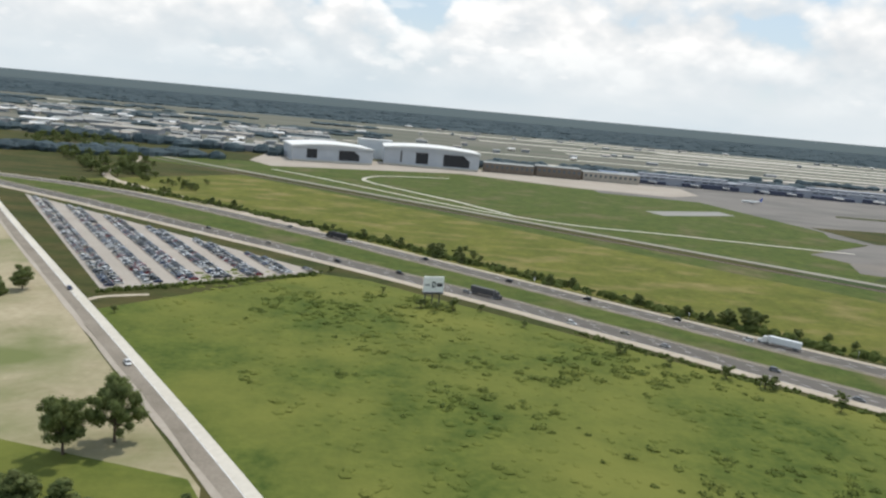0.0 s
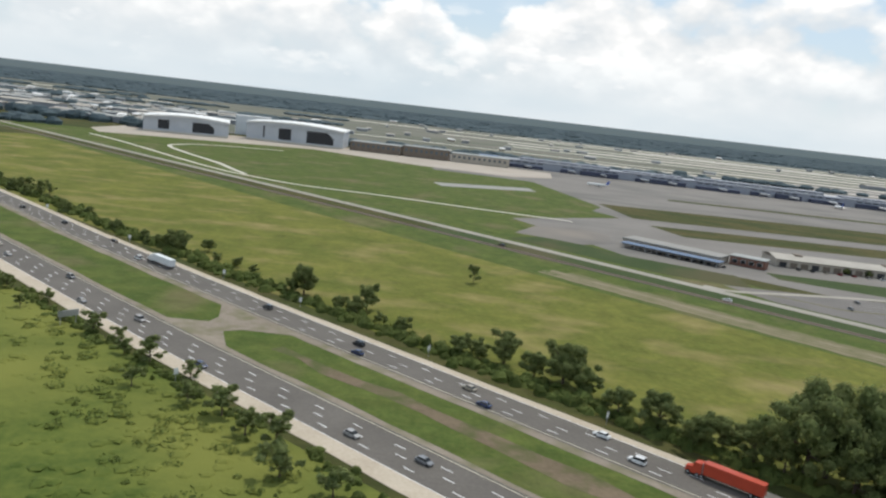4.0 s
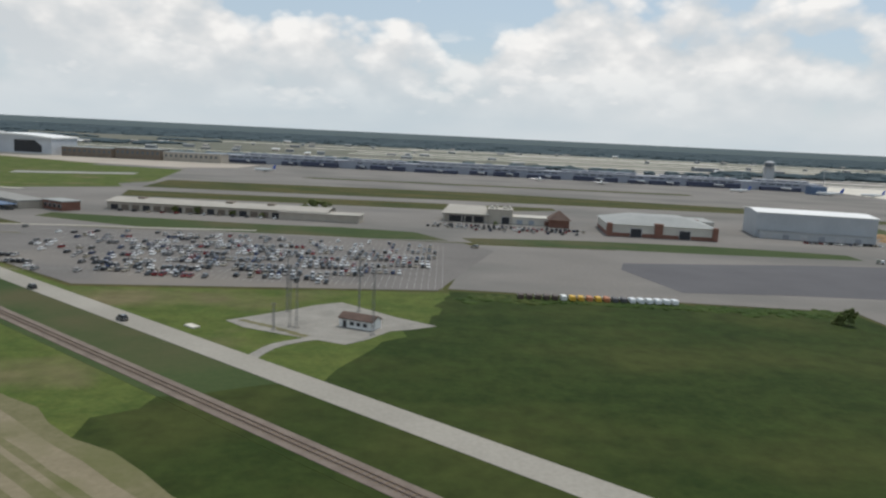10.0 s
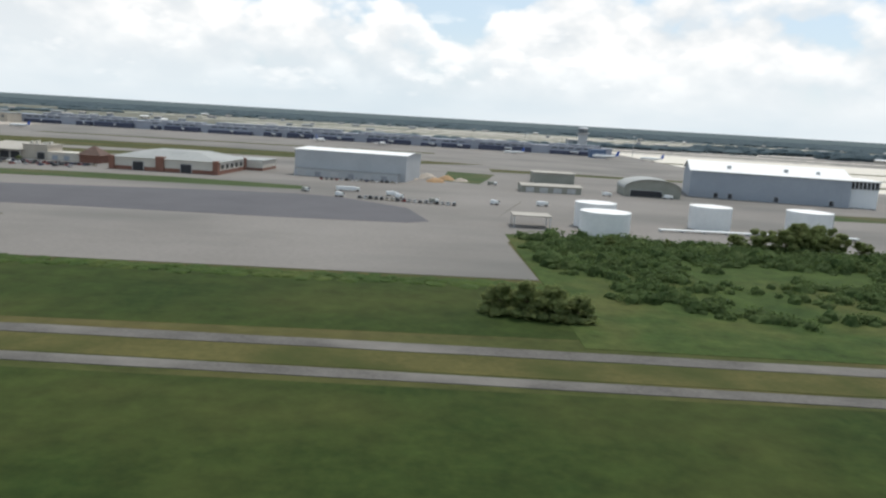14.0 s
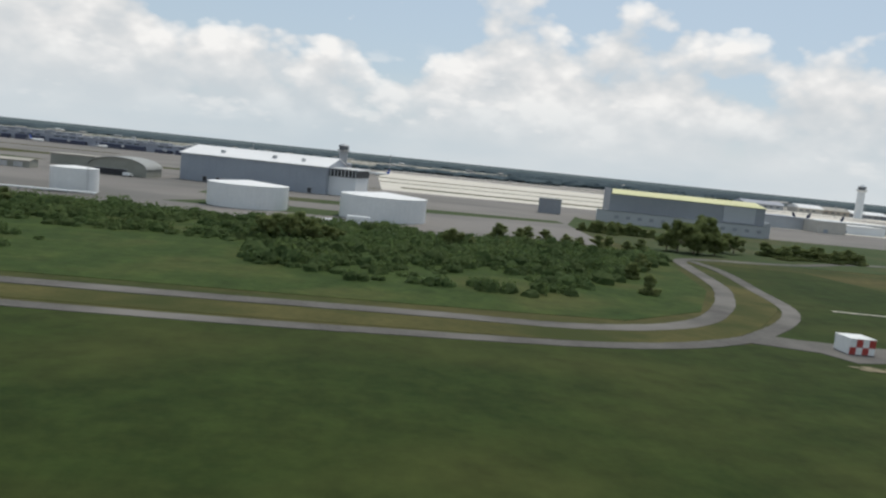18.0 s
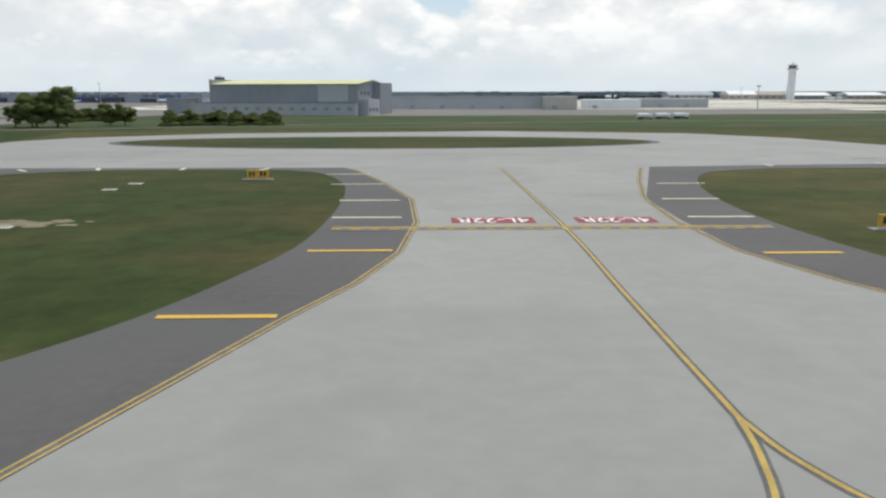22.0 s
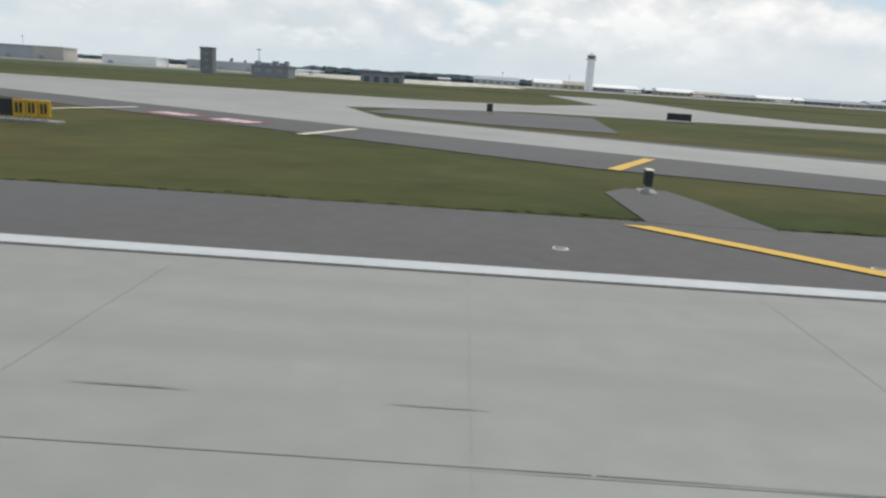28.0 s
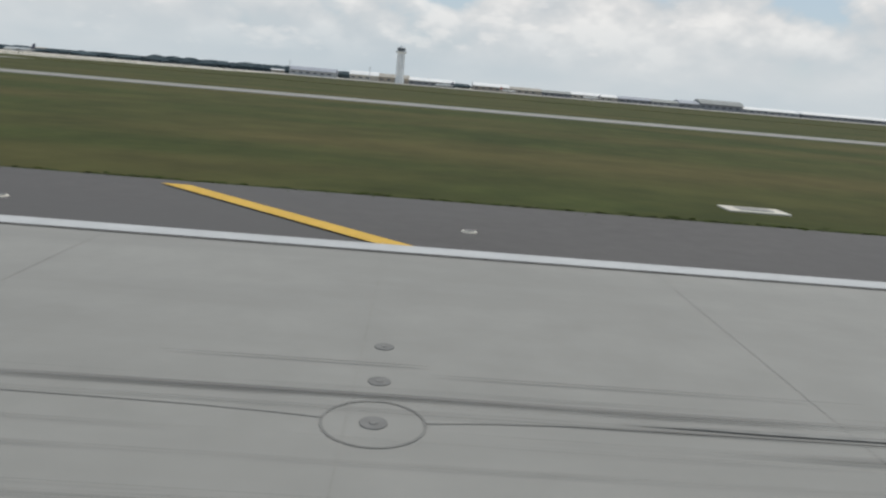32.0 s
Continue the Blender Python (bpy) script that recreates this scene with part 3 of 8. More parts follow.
slab("lush_railside", [*ragged([slanted(222, 286.1), slanted(228, 299)], 0.9), slanted(420, 299), slanted(420, 286.1)], 0.02, GRASS_CLOUD_SHADED, "mown grass beside the railway, darkened to paint cloud shade")
slab("antenna_field", [slanted(60, 301), slanted(236, 301), (378, 104), (386, 120), (386, 143), (318, 133), (246, 191)], 0.009, GRASS_VERGE, "green mown grass round the antenna pad")
slab("far_plain", [(-2600, 600), (-60, 630), (150, 640), (1010, 520), (2700, 520), (3900, 1750), (-3900, 1750)], 0.012, FAR_PLAIN, "wide flat grey-green country behind the airport")
slab("woods_floor", [(-5600, 1700), (6800, 1700), (6800, 5750), (-5600, 5750)], 0.02, HAZED_WOODS, "wooded country towards the horizon, haze painted into the colour")

# ---- highway ----
# both carriageways bow gently: sideways shift at some places along the slant
BEND_NEAR = [(-700, -70), (-400, -14), (-267, -2.5), (-214, -0.5), (-160, 2.4), (-120, 3.4), (-80, 3.2), (-15, 1.0), (20, 0), (500, 0)]
BEND_FAR = [(-700, -150), (-400, -36), (-340, -14), (-316, -5), (-285, 2.4), (-242, 6.2), (-200, 6.6), (-160, 6.2), (-100, 3.8), (-60, 1.6), (-20, 0.6), (20, 0), (500, 0)]


def bent(s, n, bend):
    return slanted(s, n + float(np.interp(s, [b[0] for b in bend], [b[1] for b in bend])))


def lane(name, n0, n1, z, mat, bend, label, category="road", s0=-700, s1=420, ragged=0.0):
    """A long paved or grassy strip that follows a carriageway."""
    rr = random.Random(f"{name}{n0}")
    row = [s0 + 6.0 * k for k in range(int((s1 - s0) / 6) + 1)]
    a = [(*bent(q, n0 + rr.uniform(-ragged, ragged), bend), z) for q in row]
    b = [(*bent(q, n1 + rr.uniform(-ragged, ragged), bend), z) for q in row]
    n = len(row)
    low = [(x, y, -0.05) for x, y, _ in a + b]
    faces = [(i, i + 1, n + i + 1, n + i) for i in range(n - 1)]
    faces += [(2 * n + i, 2 * n + i + 1, i + 1, i) for i in range(n - 1)] + [(n + i, n + i + 1, 3 * n + i + 1, 3 * n + i) for i in range(n - 1)]
    return tagged(mesh_object(name, a + b + low, faces, mat), label, category, kind="structure")


lane("highway_near", 157.3, 164.9, 0.05, HIGHWAY, BEND_NEAR, "grey-brown asphalt highway carriageway with white lane dashes")
lane("highway_far", 179.9, 187.0, 0.05, HIGHWAY, BEND_FAR, "grey-brown asphalt highway carriageway with white lane dashes")
lane("median", 165.8, 178.4, 0.03, GRASS_VERGE, BEND_NEAR, "grass median between the highway carriageways", "median")
lane("median_west", 170.0, 178.4, 0.034, GRASS_VERGE, BEND_FAR, "grass median between the highway carriageways", "median", -700, 20)
lane("shoulder_near", 154.6, 157.5, 0.06, SHOULDER_PALE, BEND_NEAR, "pale concrete road shoulder beside the highway", "shoulder", ragged=0.12)
lane("shoulder_far", 186.8, 188.5, 0.06, SHOULDER_PALE, BEND_FAR, "pale concrete road shoulder beside the highway", "shoulder", ragged=0.12)
lane("shoulder_inner_near", 164.7, 166.0, 0.046, SHOULDER_BROWN, BEND_NEAR, "brown worn inner shoulder of the highway", "shoulder", ragged=0.25)
lane("shoulder_inner_far", 178.2, 180.1, 0.046, SHOULDER_BROWN, BEND_FAR, "brown worn inner shoulder of the highway", "shoulder", ragged=0.25)
lane("median_rut", 171.2, 174.2, 0.040, GRASS_RUT, BEND_NEAR, "brown worn grass along the middle of the median", "ground", 32, 330, 0.9)
ribbon("slip_road", [(-152, 500), (-141, 445), (-138, 398), (-124, 367), (-104, 345), (-76, 319), (-44, 290), (-16, 266)], 4.2, 0.064, SHOULDER_PALE, "pale concrete slip road joining the highway")
slab("crossover", [slanted(8, 178.6), slanted(14, 174), slanted(15.5, 171), slanted(9, 165.2), slanted(29, 165.2), slanted(21.0, 170), slanted(22.0, 173), slanted(29, 178.6)], 0.052, SHOULDER_BROWN, "gravelly crossover through the highway median")
dashes, faces = [], []
for n0, start, bend in ((159.0, 0.9, BEND_NEAR), (160.65, 5.3, BEND_NEAR), (162.4, 3.6, BEND_NEAR), (181.7, 5.6, BEND_FAR), (183.4, 6.0, BEND_FAR), (185.05, 2.2, BEND_FAR)):
    for k in range(-50, 50):
        q = k * 7.1 + start
        base = len(dashes)
        dashes += [(*bent(q + a, n0 + b, bend), 0.056) for a, b in ((-0.85, -0.07), (0.85, -0.07), (0.85, 0.07), (-0.85, 0.07))]
        faces.append((base, base + 1, base + 2, base + 3))
tagged(mesh_object("lane_dashes", dashes, faces, WHITE), "white painted lane dashes on the highway", "road marking", kind="stuff")
for n0, bend, mat in ((157.45, BEND_NEAR, WHITE), (164.35, BEND_NEAR, PALE_YELLOW), (180.35, BEND_FAR, PALE_YELLOW), (186.7, BEND_FAR, WHITE)):
    lane("edge_stripe", n0, n0 + 0.1, 0.066, mat, bend, "thin painted edge line of the highway", "road marking", -350, 300)

# ---- roads beside the field ----
FRONTAGE = [(-420, 700), (-210, 400), (-128, 270), (-70, 180), (-33, 123), (-5, 79), (40, 5), (90, -80)]
ribbon("frontage_road", [(x + 0.35, y + 0.25) for x, y in FRONTAGE], 1.75, 0.06, CONCRETE_PALE, "pale cream concrete strip of the side road")
ribbon("frontage_lane", [(x - 1.3, y - 1.1) for x, y in FRONTAGE], 2.6, 0.05, GRAVEL_LANE, "brown-grey worn asphalt lane of the side road", wobble=0.05)
ribbon("frontage_edge", [(x - 2.65, y - 2.25) for x, y in FRONTAGE], 1.0, 0.054, TAN_PAVING, "pale dusty edge of the side road", wobble=0.2)
ribbon("frontage_line", [(x - 0.42, y - 0.36) for x, y in FRONTAGE], 0.14, 0.066, WHITE, "white painted line along the side road", "road marking")
ribbon("lot_spur", [(-54.5, 158.2), (-52.5, 161.2), (-48.5, 163.6), (-44, 165.6)], 1.6, 0.058, SHOULDER_PALE, "short pale spur into the car park", wobble=0.15)
slab("car_park_one", [(-132, 298), (-55, 167), (-8.4, 199.5)], 0.05, LOT_PALE, "large triangular paved car park beside the highway", "car park")
strip("concrete_road", -520, 330, 298.0, 302.2, 0.06, ROAD_CREAM, "pale concrete road running past the airport")
strip("railway_bed", -520, 330, 287.2, 290.0, 0.06, BALLAST, "brown ballast bed of a single railway track", "railway")
for off, wide, name, mat, lab in ((270.4, 9.6, "dirt_strip", DIRT, "strip of scraped earth and dry grass along the field"), (266.9, 1.1, "wheel_track", DIRT_PALE, "dusty wheel track along the scraped strip"), (269.2, 0.7, "wheel_track", DIRT_PALE, "dusty wheel track along the scraped strip"), (271.6, 2.4, "wheel_track", DIRT_PALE, "dusty wheel track along the scraped strip")):
    ribbon(name, [slanted(18 + 0.6 * wide, off + 2.5), slanted(60, off + 1.0), slanted(100, off), slanted(150, off - 0.8), slanted(200, off + 0.3), slanted(330, off + 0.6)], wide, 0.045 + 0.004 * (wide < 5), mat, lab, "ground", steps=24, wobble=0.07 * wide)
ribbon("branch_road", [(231, 203), (238, 199.6), (253, 203.2), (277, 208.8), (302, 211.5), (330, 216)], 2.6, 0.062, ROAD_CREAM, "pale concrete road branching off to the car park")
ribbon("lot_entry_kerb", [(248, 200.5), (256, 196), (264, 191), (277, 191.5)], 0.9, 0.066, DIRT, "brown verge at the car park's entry", "ground")
slab("tan_hardstanding", [(184, 262), (193, 283), (212, 291), (221, 280), (218, 260), (206, 251), (196, 257)], 0.034, LOT, "brownish hardstanding beside the flat-roofed building", "apron")
slab("pale_taxi_strip", [(152, 412), (207, 440), (210, 424), (157, 396)], 0.061, CONCRETE, "pale disused strip of pavement in the grass", "taxiway")
ribbon("access_lane", [(-66, 478), (-38, 452), (-3.6, 415), (27, 381), (54.6, 354), (75.5, 340), (96.5, 330), (132, 325.5), (174, 316.5), (212, 310)], 2.0, 0.07, CONCRETE_PALE, "narrow white concrete lane across the grass")
ribbon("hangar_lane", [(66, 349), (54, 367), (42, 386), (18, 416), (-2.9, 445), (-8, 464), (4, 492), (48, 514)], 2.4, 0.06, CONCRETE_PALE, "pale concrete lane curving to the hangars")
slab("hangar_apron", [(-90, 530), (-70, 498), (60, 560), (140, 520), (205, 512), (235, 540), (240, 590), (60, 625), (-90, 600)], 0.06, TAN_PAVING, "pale tan concrete apron before the large hangars", "apron")
slab("taxi_green_one", [(246, 346), (240, 396), (403, 408), (560, 380), (520, 352), (396, 352)], 0.05, GRASS_AIR, "long green grass island between taxiways", "grass island")
slab("taxi_green_two", [(295, 462), (300, 472), (535, 478), (535, 466)], 0.05, GRASS_AIR, "narrow green grass island on the apron", "grass island")
slab("hangar_green", [(40, 440), (82, 545), (150, 500), (215, 490), (238, 380), (217, 328), (150, 330), (98, 340)], 0.055, GRASS_VERGE, "mown green grass before the hangars", "grass island")

# ---- second car park, apron, antenna pad ----
slab("car_park_two", [(238, 207), (246, 191), (279, 165), (317.5, 135), (382, 144), (396, 198), (388, 210), (268, 207)], 0.05, LOT, "large grey car park of the airport", "car park")
slab("grey_apron", [(384, 146), (459.5, 141.5), (460.5, 105.8), (550.5, 108), (548, 165), (560, 215), (392, 208)], 0.045, APRON, "empty grey-brown paved apron with grass round it", "apron")
slab("apron_joint", [(549, 140), (548, 165), (560, 214), (570, 212), (560, 165), (554, 148)], 0.033, APRON, "paved strip between apron and tanks", "apron")
slab("dark_patch", [(431, 153), (424.3, 178), (427.1, 187.5), (452, 192.5), (478, 198.5), (500, 201), (512, 198), (529.6, 183), (535, 161.5), (530.2, 157.8), (504, 156), (454, 155.5)], 0.07, ASPHALT_DARK, "darker asphalt patch on the paved apron", "apron")
slab("antenna_pad", [(350.6, 114.6), (358.6, 123.1), (361.9, 127.3), (365.8, 130.2), (369.5, 127), (375.5, 121.5), (382.1, 116.9), (378.5, 114.2), (375.3, 112.6), (372.5, 107.5), (369.8, 104.4), (365.6, 106.2), (360.5, 108.2), (354.1, 111.2)], 0.05, GRAVEL, "pale gravel pad of the antenna hut", "gravel pad")
ribbon("pad_trench", [(352.6, 115.4), (357.9, 112.0), (364.0, 107.6)], 1.2, 0.054, DIRT, "brown refilled trench across the gravel pad", "ground", wobble=0.2)
ribbon("antenna_lane", [(359.0, 96.6), (359.6, 99.5), (361, 103), (365, 107)], 1.7, 0.055, GRAVEL, "short gravel drive to the antenna hut", wobble=0.12)
slab("hangar_field", [(744, 142), (775, 150), (1010, 160), (1010, 330), (745, 330), (738, 200)], 0.03, HANGAR_FIELD, "rough green field round the grey hangar")
slab("hangar_yard", [(757, 252), (816, 237), (900, 240), (1010, 262), (1010, 330), (757, 330)], 0.036, APRON, "grey-brown yard round the grey hangar", "apron")
slab("tank_ground", [(548, 150), (728, 144), (738, 170), (742, 215), (757, 262), (757, 330), (430, 330), (430, 208), (560, 212)], 0.035, APRON, "grey-brown hard standing round the tanks and hangars", "apron")

# ---- perimeter roads ----
slab("turning_pad", [(428.6, 46), (430.0, 60), (430.2, 65), (431.4, 70.4), (432.8, 72.8), (436.4, 74.3), (442, 73.8), (442, 71.2), (439.4, 68.4), (438.2, 63.4), (437, 56), (434, 44)], 0.047, TRACK, "wide gravel corner of the perimeter road", "gravel pad")
ribbon("perimeter_road", [(428, 22), (432.6, 46), (434.6, 55), (435.3, 62), (436.2, 68), (440, 72.4), (447, 72.6), (461, 73.2), (503, 74.4), (580, 74.0), (660, 72.4), (690, 72.4), (704, 72), (714, 74.6), (721.5, 80), (728, 89), (733, 98.5), (737.5, 110), (742, 130), (745, 142), (752, 148), (775, 154), (810, 172), (900, 190), (1010, 200)], 2.5, 0.05, TRACK, "grey gravel perimeter road", steps=16, wobble=0.07)
ribbon("perimeter_track", [(433, 20), (440.5, 50), (444.4, 57.5), (448.6, 61.8), (457, 64.8), (471, 65.6), (499, 66.6), (580, 65.6), (663, 63.4), (690, 63.9), (708, 65.4), (720, 70.4), (728, 77.5), (735, 86), (739.5, 95), (743, 110), (747.5, 130), (748, 143)], 2.1, 0.055, TRACK, "grey gravel track beside the perimeter road", steps=16, wobble=0.06)
ribbon("perimeter_grass", [(430.5, 21), (436.6, 47), (439, 56), (441, 63), (446, 68), (470, 69.4), (503, 70.4), (580, 69.8), (660, 68), (690, 68.2), (708, 68.8), (717.5, 72.6), (725, 80), (731, 88), (736, 96), (740, 108), (744.4, 128)], 5.0, 0.03, GRASS_TRACK, "dry olive grass strip between the two tracks", "ground")
slab("meteo_pad", [(615, 64), (615.6, 62), (616.4, 55), (616.3, 48.5), (616.6, 42), (615.5, 37), (618, 34), (630, 34), (635.6, 38.5), (635.4, 40.8), (633.4, 43.3), (630, 44.8), (626.5, 43.9), (623, 44.2), (620.2, 45.2), (619.6, 49), (619.2, 55), (619.4, 62), (622, 64.5)], 0.045, ASPHALT, "grey asphalt drive and pad", "pavement")


# ---- runway ----
EDGE = 10.18  # the painted edge line
BAR0, BARS = 873.07, 15.0  # the shoulder bars
runway = slab("runway", [(690, -EDGE - 0.45), (2600, -EDGE - 0.45), (2600, EDGE + 0.1), (690, EDGE + 0.1)], 0.03, CONCRETE, "pale grey concrete runway with rubber streaks", "runway")


def stripe(name, x0, x1, y0, y1, z, mat, parent=runway):
    return mesh_object(name, [(x0, y0, z), (x1, y0, z), (x1, y1, z), (x0, y1, z)], [(0, 1, 2, 3)], mat, parent)


def bar(name, p, q, width, z, mat, parent=runway, square=False):
    """A painted bar from p to q; its ends run along x unless square."""
    p, q = Vector(p), Vector(q)
    d = (q - p).normalized()
    side = Vector((-d.y, d.x)) * width / 2 if square else Vector((width / 2 / max(0.3, abs(d.y)), 0))
    return mesh_object(name, [(*(p - side), z), (*(p + side), z), (*(q + side), z), (*(q - side), z)], [(0, 1, 2, 3)], mat, parent)


def painted_line(name, points, width, z, mat, parent=runway, steps=6):
    line = smooth_line(points, steps)
    verts, faces = [], []
    for i, p in enumerate(line):
        d = (line[min(i + 1, len(line) - 1)] - line[max(i - 1, 0)]).normalized()
        side = Vector((-d.y, d.x, 0)) * width / 2
        verts += [(*(p + side).xy, z), (*(p - side).xy, z)]
        if i:
            faces.append((2 * i - 2, 2 * i - 1, 2 * i + 1, 2 * i))
    return mesh_object(name, verts, faces, mat, parent)


for y0, y1 in ((EDGE - 0.23, EDGE + 0.20), (-EDGE - 0.20, -EDGE + 0.23)):
    stripe("edge_line_border", 770, 2600, y0 - 0.08, y1 + 0.08, 0.0400, LINE_BORDER)
    stripe("edge_line", 770, 2600, y0, y1, 0.0445, RUNWAY_WHITE)
slab("shoulder_left", [(690, EDGE + 0.1), (2600, EDGE + 0.1), (2600, 15.0), (690, 15.0)], 0.022, ASPHALT, "dark asphalt runway shoulder", "runway shoulder")
slab("shoulder_right", [(690, -15.0), (2600, -15.0), (2600, -EDGE - 0.45), (690, -EDGE - 0.45)], 0.022, ASPHALT, "dark asphalt runway shoulder", "runway shoulder")
for n in (*range(0, 15), *range(21, 30)):
    x = BAR0 + BARS * n
    bar("shoulder_bar", (x, 14.4), (x + 4.38, EDGE + 0.2), 0.38, 0.0455, YELLOW)


def zone_bar(x1, y0, y1, length):
    stripe("zone_bar_border", x1 - length - 0.12, x1 + 0.12, y0 - 0.1, y1 + 0.1, 0.034, BLACK_PAINT)
    stripe("zone_bar", x1 - length, x1, y0, y1, 0.040, RUNWAY_WHITE)


LIGHT0, LIGHTS = 1207.9, 15.03
zone_bar(941, 4.6, 9.1, 22.5)
for x, y0, y1 in ((1011.9, 6.45, 7.3), (1011.9, 4.85, 5.68), (1087.3, 6.38, 7.25), (1087.3, 4.8, 5.66), (1163.5, 4.45, 5.38)):
    zone_bar(x, y0, y1, 11.3)
# flush lights let into the touchdown zone, with the saw-cut ring round the inner one
for k in range(13):
    x = LIGHT0 - LIGHTS * k if k > 7 else (1207.5, 1192.6, 1179.0, 1162.8, 1147.9, 1133.0, 1118.0, 1103.1)[k]
    for y, rad in ((6.15, 0.095), (5.36, 0.10), (4.62, 0.11)):
        bm = bmesh.new()
        rod(bm, (x, y, 0.0), (x, y, 0.037), rad, rad * 0.9, 16)
        part("flush_light", bm, RUBBER, runway)
        bm = bmesh.new()
        rod(bm, (x, y, 0.0), (x, y, 0.042), rad * 0.4, rad * 0.3, 10)
        part("light_lens", bm, RUBBER_DARK, runway)
    ring = [(x + 0.36 * math.cos(i * math.pi / 14), 4.62 + 0.36 * math.sin(i * math.pi / 14)) for i in range(29)]
    painted_line("saw_cut_ring", ring, 0.022, 0.0345, SAW_CUT, steps=1)
    painted_line("saw_cut", [(x - 7.0, 4.82), (x - 3, 4.77), (x - 1.2, 4.73), (x - 0.36, 4.66)], 0.014, 0.0345, SAW_CUT, steps=2)
    painted_line("saw_cut", [(x + 0.36, 4.66), (x + 1.4, 4.77), (x + 4, 4.79), (x + 8, 4.82)], 0.014, 0.0345, SAW_CUT, steps=2)
for x in (866.9, *(898.8 + 7.5 * k for k in range(22)), 1066.3, 1071.3, 1078.8, 1086.6, 1173.9, 1178.6, *(1186.1 + 7.5 * k for k in range(8))):
    bm = bmesh.new()
    rod(bm, (x, 11.9, 0.0), (x, 11.9, 0.045), 0.15, 0.12, 16)
    part("shoulder_light_can", bm, CONCRETE_PALE, runway)
    bm = bmesh.new()
    rod(bm, (x, 11.9, 0.0), (x, 11.9, 0.052), 0.09, None, 10)
    part("can_lid", bm, RUBBER, runway)
# joints between the concrete panels
for k in range(112):
    x = 806.05 + 3.75 * k
    bar("panel_joint", (x - 0.02, -EDGE), (x + 0.02, EDGE - 0.4), 0.016, 0.0325, JOINT, square=True)
for y in (2.0, -1.75, -5.5):
    stripe("panel_joint", 770, 1500, y - 0.009, y + 0.009, 0.0325, JOINT)
# tyre rubber in thin broken streaks, thickest past the aiming point
rnd = random.Random(5)
marks = [(1173.2, 3.98, 5.2, 0.07), (1171.0, 5.02, 3.0, 0.03), (1176.2, 4.88, 1.6, 0.03), (1173.4, 4.62, 3.4, 0.018), (1061.6, 5.72, 1.1, 0.011), (1064.1, 5.7, 0.9, 0.009), (1045.4, 5.0, 1.0, 0.02)]
for k in range(95):
    x = rnd.uniform(1020, 1262)
    y = rnd.choice((5.15, 4.85, 4.35, 4.0, 3.7, 3.1, 2.6)) + rnd.gauss(0, 0.14)
    marks.append((x, y, rnd.uniform(0.6, 7.0), rnd.uniform(0.006, 0.022) * (1.7 if x > 1185 else 1.0)))
verts, faces = [], []
for k, (x, y, ln, w) in enumerate(marks):
    n = len(verts)
    z = 0.0412 + 0.00002 * k
    verts += [(x, y, z), (x + ln * 0.3, y - w, z), (x + ln * 0.8, y - w * 0.8, z), (x + ln, y + rnd.gauss(0, 0.02), z), (x + ln * 0.7, y + w, z), (x + ln * 0.25, y + w * 0.7, z)]
    faces.append(tuple(range(n, n + 6)))
tagged(mesh_object("tyre_marks", verts, faces, RUBBER_DARK), "dark tyre rubber streaks on the runway concrete", "tyre marks", kind="stuff")

# soft rubber films, each drawn out by many wheels, pointed at both ends
films = [(1214, 4.80, 46, 0.10), (1212, 5.20, 40, 0.05), (1209, 5.02, 22, 0.16), (1204, 4.36, 24, 0.06), (1214, 4.06, 44, 0.10), (1215, 4.95, 18, 0.22), (1213, 3.55, 50, 0.16), (1216, 2.7, 50, 0.25), (1206.8, 5.70, 2.2, 0.03), (1209.7, 5.52, 3.6, 0.05), (1186, 4.6, 30, 0.12), (1182, 3.9, 34, 0.16), (1228, 4.5, 40, 0.3)]
for k, (x, y, ln, w) in enumerate(films):
    row = [i / 12 for i in range(13)]
    fat = [w * math.sin(math.pi * u) ** 0.6 * (0.85 + 0.3 * rnd.random()) + 0.003 for u in row]
    z = 0.0455 + 0.0006 * k
    verts = [(x + (u - 0.5) * ln, y + f / 2, z) for u, f in zip(row, fat)] + [(x + (u - 0.5) * ln, y - f / 2, z) for u, f in zip(row, fat)]
    mesh_object("rubber_film", verts, [(i, i + 13, i + 14, i + 1) for i in range(12)], RUBBER_FILM, runway)

# ---- taxiways ----
def smooth_edge(pts):
    return [(v.x, v.y) for v in smooth_line(pts, 2)]


taxiway = slab("taxiway_one", [(774.5, EDGE + 0.1), (774.5, 112), (779, 121), (800, 134), (847, 141), (880, 132), (891, 118), (897, 99), (930, 88), (1000, 86), (1000, 75), (922, 76), (880, 74.5), (856, 72), *smooth_edge([(849.4, 50), (848.8, 33), (852.3, 23), (855.2, 12.9)]), (856, EDGE + 0.1), (825.5, EDGE + 0.1), *smooth_edge([(826.4, 12.2), (830.1, 22.8), (833.4, 33), (833.6, 50), (828, 70)]), (827, 72), (794, 72), *smooth_edge([(793.4, 70), (788.0, 50), (787.8, 33), (790.5, 23.2), (792.1, 18.1), (793.9, 12.3)]), (793.8, EDGE + 0.1)], 0.036, TAXI_CONCRETE, "pale concrete taxiway joining the runway", "taxiway")


def curve(pts, steps=5):
    return [(v.x, v.y) for v in smooth_line(pts, steps)]


